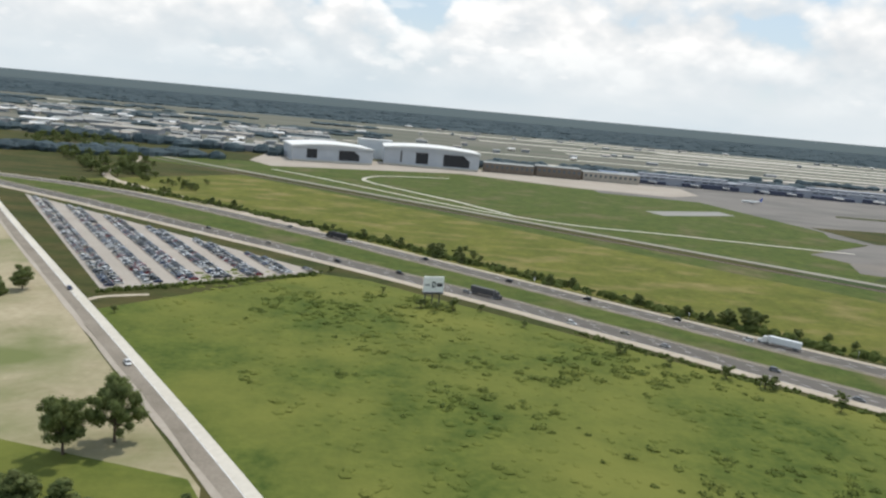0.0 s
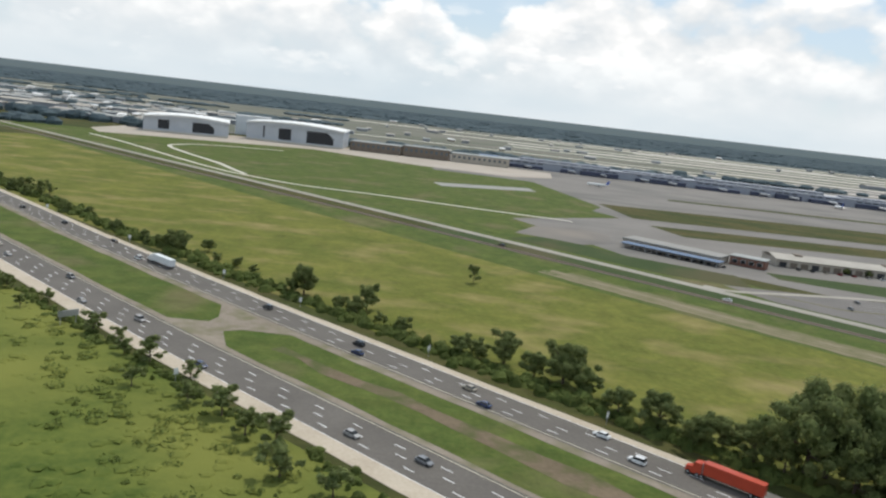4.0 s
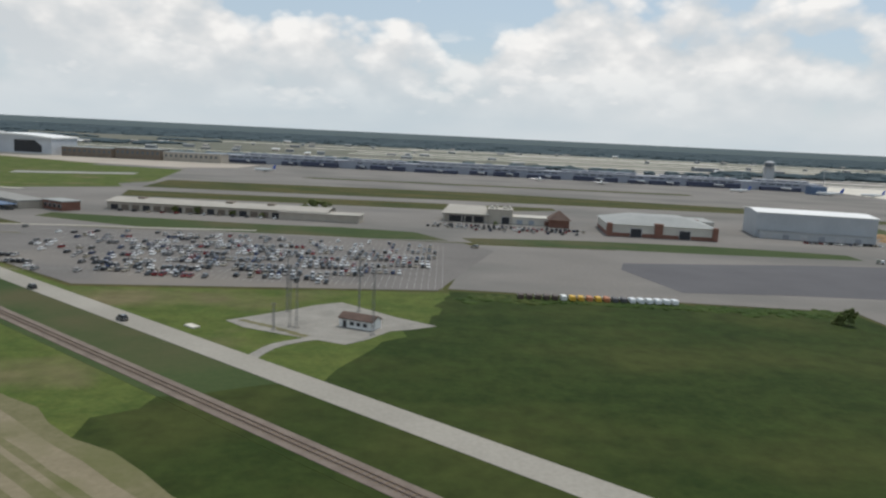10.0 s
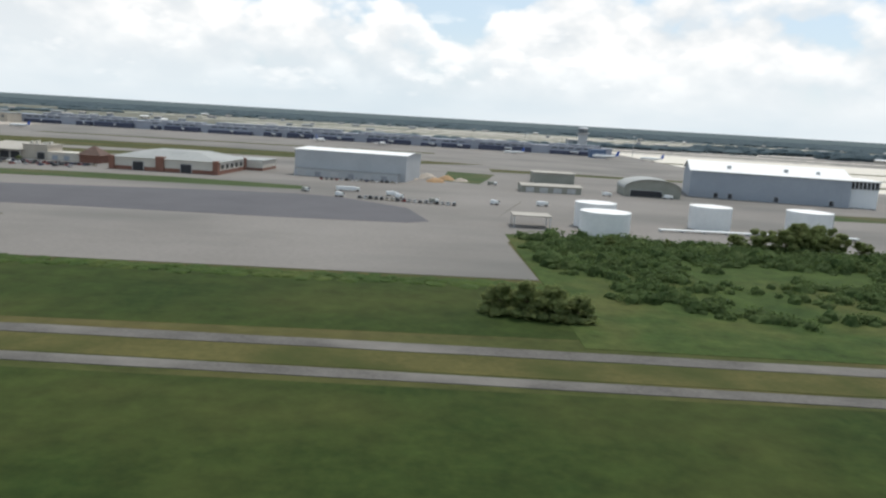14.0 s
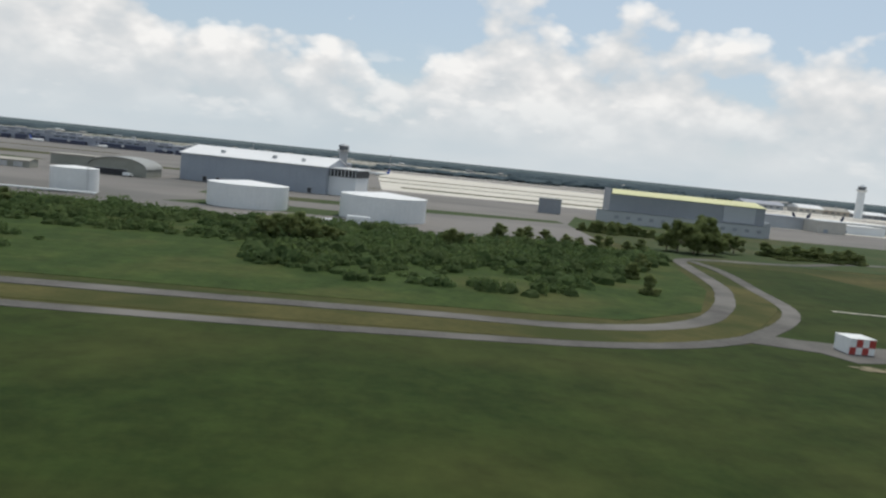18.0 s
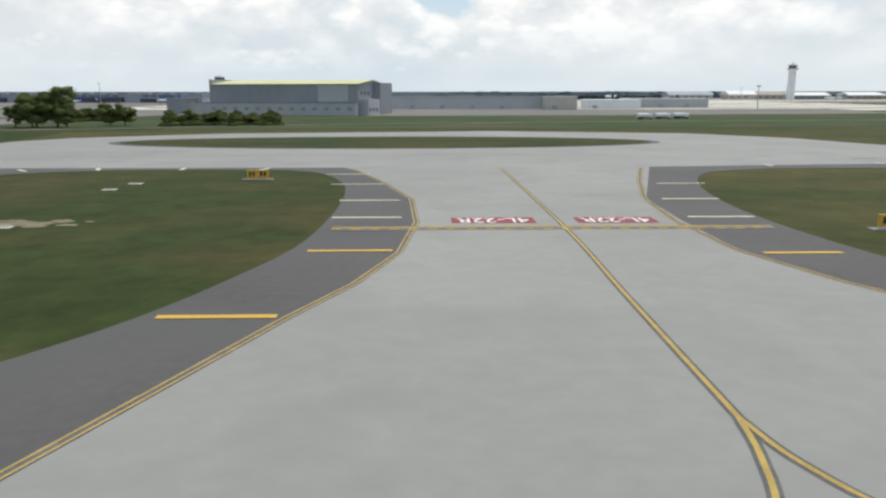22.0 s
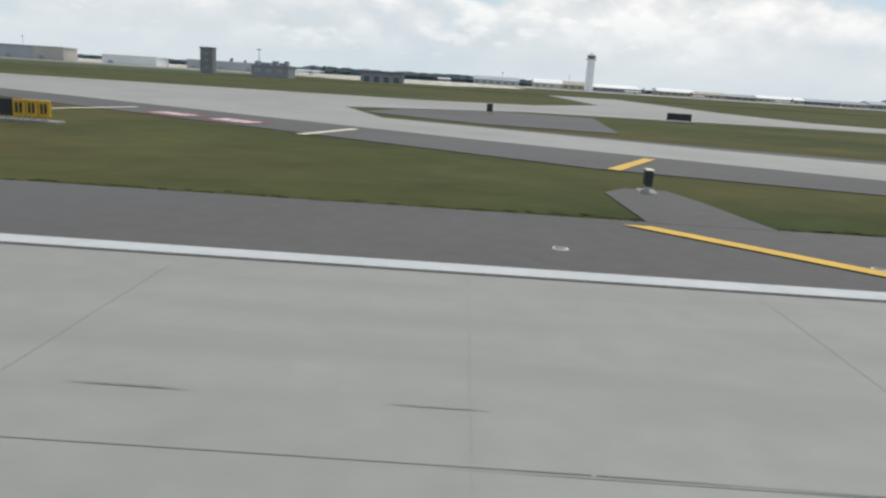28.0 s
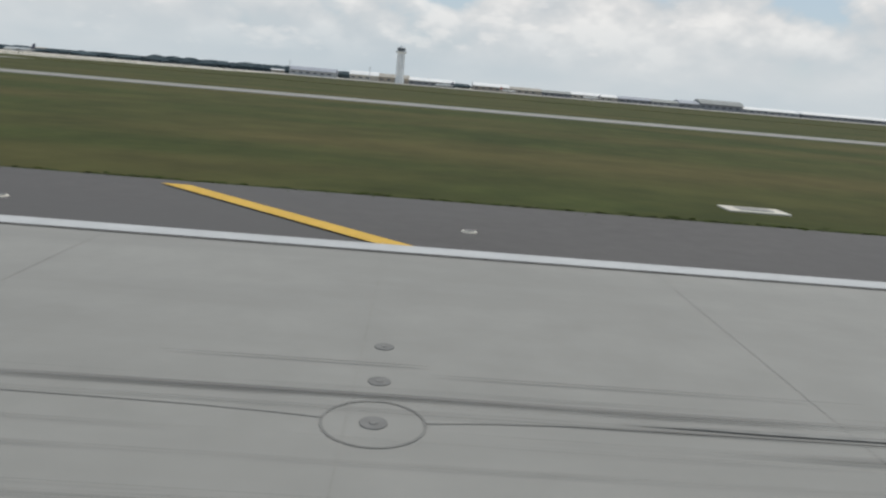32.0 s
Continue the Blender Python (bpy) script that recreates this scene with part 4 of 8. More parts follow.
for name, pts in (("taxi_shoulder_one", [*curve([(755, 15.0), (759.5, 16.6), (763.2, 19.4), (766.2, 23.2), (768.4, 27.4), (769.4, 32), (769.6, 40), (769.9, 60)]), (769.8, 105), (774.5, 112), (774.5, EDGE), (755, EDGE)]),
                  ("taxi_shoulder_two", [*curve([(803, 15.0), (798.6, 16.6), (796.6, 20), (794.8, 25), (793.2, 31), (792.0, 40), (791.9, 49), (793.4, 58), (797, 65.5), (804, 69.6), (815, 70.4), (824, 68.6), (828, 60), (829.2, 49), (828.9, 36), (827.3, 28.5), (825, 22), (821.5, 17), (816, 15.0)]), (816, EDGE), (835, EDGE), (835, 73), (787, 73), (787, EDGE), (803, EDGE)]),
                  ("taxi_shoulder_three", [*curve([(870, 15.0), (862.5, 15.6), (858.6, 18.6), (856.4, 23), (854.7, 30), (853.7, 40), (854.2, 50), (856.4, 60), (860, 67), (867, 70.3)]), (1000, 72.5), (1000, 76), (850, 76), (848, 40), (848, EDGE), (868, EDGE)])):
    slab(name, pts, 0.026, ASPHALT, "dark asphalt taxiway shoulder", "taxiway shoulder")
ell = [(829 + 38 * math.cos(i * math.pi / 16), 110 + 12.6 * math.sin(i * math.pi / 16)) for i in range(32)]
slab("taxi_island", [(802, 14.2), (796, 19), (794, 25), (792, 31), (790.5, 41), (791, 49), (795, 66), (803, 71), (827, 70), (830.2, 49), (830, 36), (828.5, 28.5), (826.5, 22), (822.4, 16.4), (817, 14.2)], 0.018, GRASS_ISLAND, "dark green mown grass between two taxiways", "grass island")
slab("bay_island_rim", [(829 + (x - 829) * 1.04, 110 + (y - 110) * 1.1) for x, y in ell], 0.044, ASPHALT, "asphalt rim of the grass island", "taxiway shoulder")
slab("bay_island", ell, 0.052, GRASS_ISLAND, "long oval grass island in the concrete holding bay", "grass island")
slab("taxiway_parallel", [(995, 75), (1010, 66), (1037, 50), (1065, 33.6), (1084, 24.6), (1096.4, 18.1), (1098.7, 16.0), (1099.2, 13.7), (1098.3, 12.1), (1094.4, 11.0), (1086, 10.75), (1084, EDGE + 0.1), (1190, EDGE + 0.1), (1183, 11.2), (1168, 11.9), (1155, 13.7), (1142.1, 15.9), (1134.3, 17.2), (1127.6, 19.0), (1120.5, 21.0), (1113.7, 23.3), (1098, 29), (1077, 36.5), (1060, 46), (1056, 58), (1070, 70), (1100, 75.5), (2600, 75.5), (2600, 86), (1122, 86), (1108, 96), (1105, 120), (1108, 300), (1090, 300), (1086, 120), (1074, 96), (1060, 88), (995, 86)], 0.036, TAXI_CONCRETE, "pale concrete exit taxiway curving from the runway", "taxiway")
slab("exit_shoulder_near", [(1000, 68), (1037, 44), (1069, 24.5), (1084, 20.3), (1090, 16), (1094, EDGE), (1098, EDGE), (1098.5, 13.6), (1095, 18.5), (1065, 35), (1010, 67)], 0.031, ASPHALT, "dark asphalt taxiway shoulder", "taxiway shoulder")
slab("exit_shoulder_far", [(1056, 48), (1077, 38.5), (1098, 31.6), (1115, 26.3), (1122, 24.3), (1129, 22.1), (1136, 20.9), (1143.4, 19.2), (1157, 17.2), (1172, 15.0), (1195, 15), (1195, EDGE), (1150, EDGE), (1098, 25), (1056, 46)], 0.031, ASPHALT, "dark asphalt taxiway shoulder", "taxiway shoulder")
slab("exit_island_nose", [(1058, 52), (1066, 46), (1074, 45), (1076, 66), (1068, 67), (1060, 60)], 0.042, ASPHALT, "asphalt nose of the grass island", "taxiway shoulder")
slab("exit_nose", [(1090.5, 14.6), (1092, 17.5), (1096, 17.6), (1098.3, 15.6), (1098.7, 13.6), (1097.8, 12.3), (1094.2, 11.2), (1088, 10.95), (1086, 10.95)], 0.0405, ASPHALT, "asphalt nose between runway and exit taxiway", "taxiway shoulder")
painted_line("nose_line", [(1095.5, 11.25), (1098.0, 12.1), (1099.0, 13.6), (1098.6, 15.7), (1096, 17.8), (1091, 20.4)], 0.12, 0.046, YELLOW)
painted_line("nose_line", [(1095.2, 11.5), (1097.7, 12.3), (1098.7, 13.6), (1098.3, 15.5), (1095.9, 17.5), (1091, 20.1)], 0.10, 0.047, YELLOW)
for k in (0.0, 0.2):
    painted_line("worn_line", [(1083, 10.72 + k), (1090, 10.82 + k), (1093.5, 11.0 + k), (1095.6, 11.27 + k)], 0.06, 0.0475, CONCRETE_PALE)
bar("nose_chevron", (1094.6, 14.5), (1096.2, 17.4), 0.4, 0.048, YELLOW, square=True)
bar("nose_chevron", (1094.6, 14.6), (1098.1, 12.3), 0.4, 0.049, YELLOW, square=True)
for x in (1093.2,):
    bar("nose_chevron", (x, 13.9), (x + 2.2, 11.3), 0.5, 0.048, YELLOW, square=True)
# yellow lines of the taxiways: dark-edged centre line and double edge lines
lift = 0.0
for pts in ([(779.8, 12), (779.8, 60), (780, 80), (779, 95), (777, 104)], [(780, 62), (783, 74), (790, 82), (806, 86), (860, 87)],
            [(841.5, 15.2), (841.7, 26), (842.0, 40), (841.7, 71)], [(841.5, 15.4), (841.2, 13.6), (840.5, 11.4), (838.6, 8.6), (834, 5.4)], [(841.5, 15.4), (841.85, 13.4), (842.9, 11.2), (845.6, 8.4), (852, 5.4)],
            [(880, 80.5), (1000, 80.5), (1400, 80.5)]):
    painted_line("centre_line_border", pts, 0.30, 0.0435 + lift, LINE_BORDER, taxiway)
    painted_line("centre_line", pts, 0.13, 0.050 + lift, YELLOW_WORN, taxiway)
    lift += 0.0008
exit_line = [(1085, 29), (1100, 21.5), (1111, 16.9), (1118.4, 14.5), (1123.8, 12.9), (1128.1, 11.66), (1134.3, 9.6), (1144, 6.9), (1152, 5.2), (1175, 2.0), (1190, 1.0)]
painted_line("centre_line_border", exit_line, 0.24, 0.044, SAW_CUT, taxiway)
for k in (-0.065, 0.065):
    painted_line("centre_line", [(x, y + k) for x, y in exit_line], 0.06, 0.050, TAN_LINE, taxiway)
for side, pts in ((1, [(774.6, 12.4), (774.6, 60), (774.6, 110)]), (-1, [(793.9, 12.3), (792.1, 18.1), (790.5, 23.2), (787.8, 33), (788.0, 50), (793.4, 70)]),
                  (1, [(826.4, 12.2), (830.1, 22.8), (833.4, 33), (833.6, 50), (828, 70)]), (-1, [(864.5, EDGE + 0.5), (860, 11.8), (857, 12.5), (855.2, 12.9), (852.3, 23), (848.8, 33), (849.4, 50), (855, 71)])):
    for k in (0.0, 0.22):
        painted_line("edge_double_line", [(x + side * k, y) for x, y in pts], 0.07, 0.048, YELLOW_WORN, taxiway, 2)
    painted_line("edge_line_shadow", [(x + side * 0.11, y) for x, y in pts], 0.38, 0.042, LINE_BORDER, taxiway, 2)
for k in (0.0, 0.24):
    painted_line("edge_double_line", [(1160, 12.9 + k), (1168, 11.7 + k), (1182, 11.0 + k * 0.8), (1193, 10.65 + k * 0.3)], 0.07, 0.047, YELLOW_WORN, taxiway)
for y in (24.0, 50.8, 65.0, 79.5, 94.0):
    bar("side_bar", (770.4, y), (774.3, y), 0.42, 0.046, YELLOW if y < 45 else PALE_YELLOW, taxiway, True)
for x0, x1, y in ((788.1, 791.7, 33.1), (790.8, 794.6, 23.5), (788.0, 791.9, 42.8), (788.6, 792.6, 50.2), (790.6, 795.2, 59.6), (793.0, 797.0, 67.6),
                  (829.4, 833.2, 33.4), (826.2, 830.0, 23.3), (829.4, 833.3, 42.6), (829.0, 833.0, 49.6), (827.4, 831.4, 58.6), (826.0, 829.8, 66),
                  (849.6, 853.1, 32.5), (852.4, 856.4, 23.2), (849.6, 853.4, 42.4), (850.4, 854.2, 49.8), (852.6, 856.4, 58.5)):
    bar("side_bar", (x0, y), (x1, y), 0.38, 0.046, YELLOW if y < 40 else PALE_YELLOW, taxiway, True)
bar("side_bar", (855.3, 13.0), (859.0, 16.0), 0.42, 0.046, YELLOW, taxiway, True)
bar("side_bar", (864.6, 10.7), (866.3, 14.2), 0.42, 0.046, YELLOW, taxiway, True)
for x, y, dx, dy in ((797, 70.8, 1.6, -1.6), (804, 71.8, 0.7, -1.9), (812, 72, 0.2, -2), (820, 71.6, -0.5, -2), (868, 72.4, 0, 1.6), (880, 74.2, 0, 1.4), (890, 75.0, 0, 1.3), (902, 75.4, 0, 1.3), (915, 75.8, 0, 1.2), (930, 75.6, 0, 1.2), (945, 75.4, 0.2, 1.2), (960, 75.2, 0.2, 1.2), (975, 75.2, 0.2, 1.2), (990, 75.2, 0.2, 1.2)):
    bar("side_bar", (x, y), (x + dx, y + dy), 0.4, 0.05, PALE_YELLOW, taxiway, True)
for a, b in (((1069.6, 24.4), (1071.9, 29.2)), ((1082.2, 19.9), (1085.2, 23.9)), ((1058.4, 30.1), (1059.9, 35.1)), ((1045.6, 35.4), (1047.4, 40.8)), ((1033.1, 42.4), (1035.4, 48.4)), ((1021.8, 49.3), (1023.0, 55.0)), ((1003.6, 60.9), (1003.6, 66.0)),
             ((1086.4, 34.6), (1087.6, 36.6)), ((1093.8, 30.2), (1095.2, 32.6)), ((1100.2, 28.2), (1101.5, 29.7)), ((1106.6, 25.7), (1107.9, 27.3)), ((1113.7, 23.4), (1115.1, 26.0)),
             ((1120.5, 21.0), (1122.0, 24.1)),
             ((1127.6, 19.1), (1129.0, 21.9)), ((1134.3, 17.2), (1135.5, 20.7)), ((1142.1, 15.9), (1143.4, 19.0)), ((1149.2, 14.7), (1150.2, 17.6)), ((1157.0, 16.4), (1156.6, 13.6)),
             ((1164.2, 15.4), (1163.8, 12.3)), ((1171.4, 14.8), (1170.0, 11.6)), ((1178.1, 14.4), (1178.4, 11.1))):
    bar("side_bar", a, b, 0.45, 0.046, PALE_YELLOW if a[0] < 1068 or a[1] > 26 or 1110 < a[0] < 1116 else YELLOW, taxiway, True)


def hold_line(x0, x1, y):
    stripe("hold_line_border", x0, x1, y - 0.50, y + 0.55, 0.043, RUBBER, taxiway)
    for dy in (0.18, 0.42):
        stripe("hold_line", x0, x1, y + dy - 0.08, y + dy + 0.08, 0.054, YELLOW_WORN, taxiway)
    for k in range(int((x1 - x0) / 1.0)):
        for dy in (-0.10, -0.36):
            stripe("hold_dash", x0 + k, x0 + k + 0.5, y + dy - 0.08, y + dy + 0.08, 0.054, YELLOW_WORN, taxiway)


hold_line(770.8, 791.3, 39.0)
hold_line(829.8, 853.0, 39.0)


def painted_word(words, x, y, w, h):
    """White letters on a red field, read from the far side."""
    sign = mesh_object("painted_sign", [(x - w / 2, y - h / 2, 0.056), (x + w / 2, y - h / 2, 0.056), (x + w / 2, y + h / 2, 0.056), (x - w / 2, y + h / 2, 0.056)], [(0, 1, 2, 3)], RED_PAINT)
    tagged(sign, "red painted runway number with white letters", "pavement sign")
    cu = bpy.data.curves.new("letters", "FONT")
    cu.body, cu.size, cu.align_x, cu.align_y = words, h * 1.15, "CENTER", "CENTER"
    cu.offset = 0.02
    cu.materials.append(WHITE)
    ob = new("letters", cu)
    bpy.context.view_layer.update()
    ob.scale = ((w * 0.88) / ob.dimensions.x, 1, 1)
    ob.matrix_basis = pose(x, y, 0.062, 0, 0, 180) @ Matrix.Diagonal((*ob.scale, 1))
    ob.parent = sign


for k, (dx, dy) in enumerate(((0, 0), (3.6, -2.0))):
    u, v = Vector((0.87, -0.49)), Vector((0.49, 0.87))
    c = Vector((1050.8 + dx, 37.2 + dy))
    sign = mesh_object("painted_sign", [(*(c + u * a + v * b), 0.05) for a, b in ((-1.4, -0.9), (1.4, -0.9), (1.4, 0.9), (-1.4, 0.9))], [(0, 1, 2, 3)], RED_PAINT)
    tagged(sign, "red painted taxiway sign with white bars", "pavement sign")
    for j in range(4):
        mesh_object("painted_bar", [(*(c + u * (-1.15 + 0.62 * j + a) + v * b), 0.055) for a, b in ((0, -0.6), (0.36, -0.6), (0.36, 0.6), (0, 0.6))], [(0, 1, 2, 3)], WHITE, sign)
painted_word("22R", 778.0, 41.2, 2.4, 1.9)
painted_word("22R", 781.7, 41.2, 2.4, 1.9)
painted_word("4L-22R", 838.4, 41.4, 4.6, 1.8)
painted_word("4L-22R", 845.2, 41.4, 4.4, 1.8)


# ---- airfield signs and lights ----
def sign_board(x, y, rz, panels, label, h=0.62):
    """A low guidance sign: one panel after another on short legs over a concrete plinth."""
    t = thing("airfield_sign", x, y, 0, rz, label, "airfield sign")
    length = sum(w for w, _ in panels)
    box("plinth", -length / 2 - 0.35, length / 2 + 0.35, -0.35, 0.35, -0.02, 0.09, GRAVEL, t, 0.02)
    at = -length / 2
    for w, mat in panels:
        box("panel", at + 0.01, at + w - 0.01, -0.07, 0.07, 0.2, 0.2 + h, mat, t, 0.02)
        for dx in (0.15, w - 0.15):
            bm = bmesh.new()
            rod(bm, (at + dx, 0, 0.05), (at + dx, 0, 0.22), 0.025)
            part("leg", bm, STEEL, t)
        if mat is SIGN_YELLOW:
            for k in range(2):
                box("lettering", at + w * (0.22 + 0.32 * k), at + w * (0.42 + 0.32 * k), -0.078, -0.071, 0.33, 0.08 + h, BLACK_PAINT, t)
        at += w
    return t


sign_board(764.6, 54.9, 0, [(0.7, SIGN_YELLOW), (0.7, SIGN_YELLOW)], "yellow airfield sign on a concrete plinth")
sign_board(764.3, 38.6, 0, [(2.0, BLACK_PAINT), (0.25, SIGN_YELLOW)], "black-backed airfield sign on a concrete plinth")
sign_board(797.5, 38.9, 0, [(1.1, SIGN_YELLOW), (0.8, BLACK_PAINT)], "yellow and black airfield sign on a plinth")
sign_board(859.0, 38.1, 0, [(1.1, SIGN_YELLOW), (1.0, BLACK_PAINT)], "yellow and black airfield sign on a plinth")
sign_board(1048.6, 28.2, 0, [(0.5, BLACK_PAINT), (0.5, SIGN_YELLOW), (0.45, SIGN_YELLOW), (0.45, SIGN_YELLOW)], "black and yellow airfield sign on a plinth")
sign_board(1084.3, 69.5, 0, [(2.2, BLACK_PAINT)], "black-backed airfield sign on the grass")
sign_board(1067.0, 62.0, 0, [(0.5, BLACK_PAINT)], "small black airfield sign on the grass")
sign_board(821.0, 62.0, 0, [(0.9, SIGN_YELLOW), (0.9, SIGN_YELLOW)], "low yellow airfield sign on the grass")


def distance_sign(x, y):
    """A tall sign box on two legs, with its paved strip to the shoulder."""
    slab("sign_apron", [(x - 1.1, 14.9), (x + 1.5, 14.9), (x + 1.3, 16.0), (x + 1.0, y - 1.4), (x + 0.6, y + 0.4), (x - 0.5, y + 0.4), (x - 1.2, y - 0.6)], 0.0265, ASPHALT, "asphalt strip under a runway sign", "pavement")
    t = thing("runway_distance_sign", x, y, 0, 84, "tall narrow black runway sign on legs", "runway sign")
    box("plinth", -0.42, 0.42, -0.24, 0.24, -0.02, 0.05, CONCRETE, t, 0.02)
    sb = box("sign_box", -0.26, 0.26, -0.09, 0.09, 0.18, 0.58, BLACK_PAINT, t, 0.03)
    box("sign_face", -0.22, 0.22, 0.092, 0.102, 0.22, 0.54, DARK, sb)
    box("sign_cap", -0.27, 0.27, -0.1, 0.1, 0.58, 0.60, PALE_YELLOW, sb)
    for dx in (-0.2, 0.2):
        bm = bmesh.new()
        rod(bm, (dx, 0, 0.05), (dx, 0, 0.3), 0.035)
        part("leg", bm, STEEL, t)
    return t


for x, y in ((810.3, 18.1), (869.6, 18.0), (922.6, 20.3), (1069.5, 19.6), (1192.2, 18.8)):
    distance_sign(x, y)


def white_pad(x, y, w, d, rz=0.0):
    t = thing("cable_pit_cover", x, y, 0, rz, "white-painted concrete pit cover in the grass", "pit cover", "pit covers in the grass")
    rim = box("rim", -w / 2, w / 2, -d / 2, d / 2, -0.02, 0.035, CONCRETE_PALE, t, 0.01)
    box("lid", -w * 0.28, w * 0.28, -d * 0.28, d * 0.28, 0.033, 0.05, CONCRETE, rim, 0.01)
    return t


for x, y, w, d in ((812.2, 40.2, 1.3, 1.1), (864.8, 34.4, 1.4, 1.1), (920.5, 36.2, 0.8, 0.6), (811.5, 55.9, 1.0, 0.8), (812.0, 59.6, 1.0, 0.8), (933, 38.4, 0.6, 0.5), (1215.8, 17.5, 1.5, 0.8), (763.0, 57.4, 1.1, 0.9), (876, 44, 1.0, 0.6), (1042, 34, 0.9, 0.5)):
    white_pad(x, y, w, d)
rr = random.Random(17)
verts, faces = [], []
for x, y, rx, ry, n in ((813, 41, 3.0, 1.0, 60), (808, 40.2, 5.0, 0.5, 40), (866, 38.3, 2.0, 0.3, 30), (766.4, 37.4, 1.8, 0.7, 60), (764.6, 35.4, 1.5, 0.8, 46), (768.2, 36.0, 1.2, 0.5, 30), (759, 37.8, 3.0, 0.4, 40), (744.5, 46.0, 3.0, 0.9, 40), (922, 36.6, 2.6, 0.4, 40), (806, 38.8, 3.4, 0.25, 30), (932, 37, 1.8, 0.25, 24), (735, 51.8, 3.2, 0.3, 30), (797.5, 43.6, 0.9, 1.6, 24), (731, 63.4, 3.4, 0.9, 40), (740, 60.5, 4.0, 0.5, 30), (752, 41.4, 3.0, 0.6, 30)):
    for k in range(n):
        px, py, r = x + rr.gauss(0, 0.5) * rx, y + rr.gauss(0, 0.5) * ry, rr.uniform(0.08, 0.5) * min(1.0, 0.5 + ry)
        m, z = len(verts), 0.034 + 0.00005 * len(faces)
        verts += [(px + 1.6 * r * rr.uniform(0.5, 1.2) * math.cos(u), py + 0.8 * r * rr.uniform(0.5, 1.2) * math.sin(u), z) for u in (0.2, 1.1, 2.0, 2.9, 3.8, 4.7, 5.6)]
        faces.append(tuple(range(m, m + 7)))
tagged(mesh_object("bare_soil", verts, faces, DIRT_PALE), "scraps of bare dusty soil showing through the grass", "ground", kind="stuff")
ribbon("dry_trace", [(736.5, 51.2), (740.7, 49.2), (744.9, 45.4), (749, 42.2), (752.8, 40.4), (756.5, 38.4), (760, 37.7), (764, 37.6)], 0.36, 0.03, DIRT, "dry pale trace of a cable trench", "ground", wobble=0.14)
ribbon("concrete_gutter", [(746, 95), (757, 94), (768, 93.5)], 0.45, 0.03, CONCRETE_PALE, "narrow concrete gutter across the grass", "gutter")

# ---- checkered hut and the orange aerial ----
hut = thing("checkered_hut", 732.3, 70.2, 0, 0, "small hut painted in red and white checks", "hut")
box("wall", -1.3, 1.3, -1.2, 1.2, 0, 1.52, WHITE, hut, 0.02)
box("roof", -1.34, 1.34, -1.24, 1.24, 1.52, 1.6, WHITE, hut, 0.02)
for i in range(4):
    for j in range(2):
        if (i + j) % 2 == 0:
            box("check", -1.3 + 0.65 * i, -0.65 + 0.65 * i, -1.208, -1.2, 0.76 * j, 0.76 * j + 0.76, RED_CHECK, hut)
            box("check", 1.3, 1.308, -1.2 + 0.6 * i, -0.6 + 0.6 * i, 0.76 * j, 0.76 * j + 0.76, RED_CHECK, hut)
slab("hut_pad", [(722, 70.6), (726, 75), (729, 73.8), (733, 73.2), (735.5, 73.0), (741, 72.0), (744, 71), (738, 69.5), (734.5, 66.4), (729.5, 65.4), (728, 68.6)], 0.058, TRACK, "gravel pad round the checkered hut", "gravel pad")
slab("aerial_pad", [(745.6, 68.5), (749.0, 68.5), (749.4, 83.5), (746.2, 83.5)], 0.05, TRACK, "pale concrete pad under the orange aerial", "pad")
aerial = thing("localizer_aerial", 747.6, 69.5, 0, 0, "row of orange and white aerial frames", "aerial")
for k in range(12):
    bm = bmesh.new()
    rod(bm, (-0.5, 1.15 * k, 0.7), (0.9, 1.15 * k, 0.7), 0.03, sides=6)
    for x in (-0.4, 0.8):
        rod(bm, (x, 1.15 * k, 0), (x, 1.15 * k, 0.72), 0.03, sides=6)
    part("element", bm, ORANGE, aerial)
for x in (-0.7, 0.8):
    bm = bmesh.new()
    rod(bm, (x, 0, 0.3), (x, 12.7, 0.3), 0.05, sides=6)
    part("rail", bm, ORANGE, aerial)

# ---- shelter on the asphalt drive ----
shelter = thing("equipment_shelter", 626.3, 41.4, 0, 4, "small white equipment shelter with a roof railing", "shelter")
box("wall", -0.95, 0.95, -0.9, 0.9, 0, 1.3, WHITE, shelter, 0.03)
box("roof", -1.02, 1.02, -0.97, 0.97, 1.3, 1.4, CONCRETE_PALE, shelter, 0.02)
bm = bmesh.new()
for x in (-0.98, 0.98):
    for y in (-0.93, 0.93):
        rod(bm, (x, y, 1.4), (x, y, 1.85), 0.025, sides=6)
for y in (-0.93, 0.93):
    rod(bm, (-0.98, y, 1.84), (0.98, y, 1.84), 0.03, sides=6)
for x in (-0.98, 0.98):
    rod(bm, (x, -0.93, 1.84), (x, 0.93, 1.84), 0.03, sides=6)
part("railing", bm, STEEL, shelter)
bm = bmesh.new()
rod(bm, (-0.5, 0.6, 1.4), (-0.5, 0.6, 2.9), 0.02, sides=6)
part("whip_aerial", bm, WHITE, shelter)


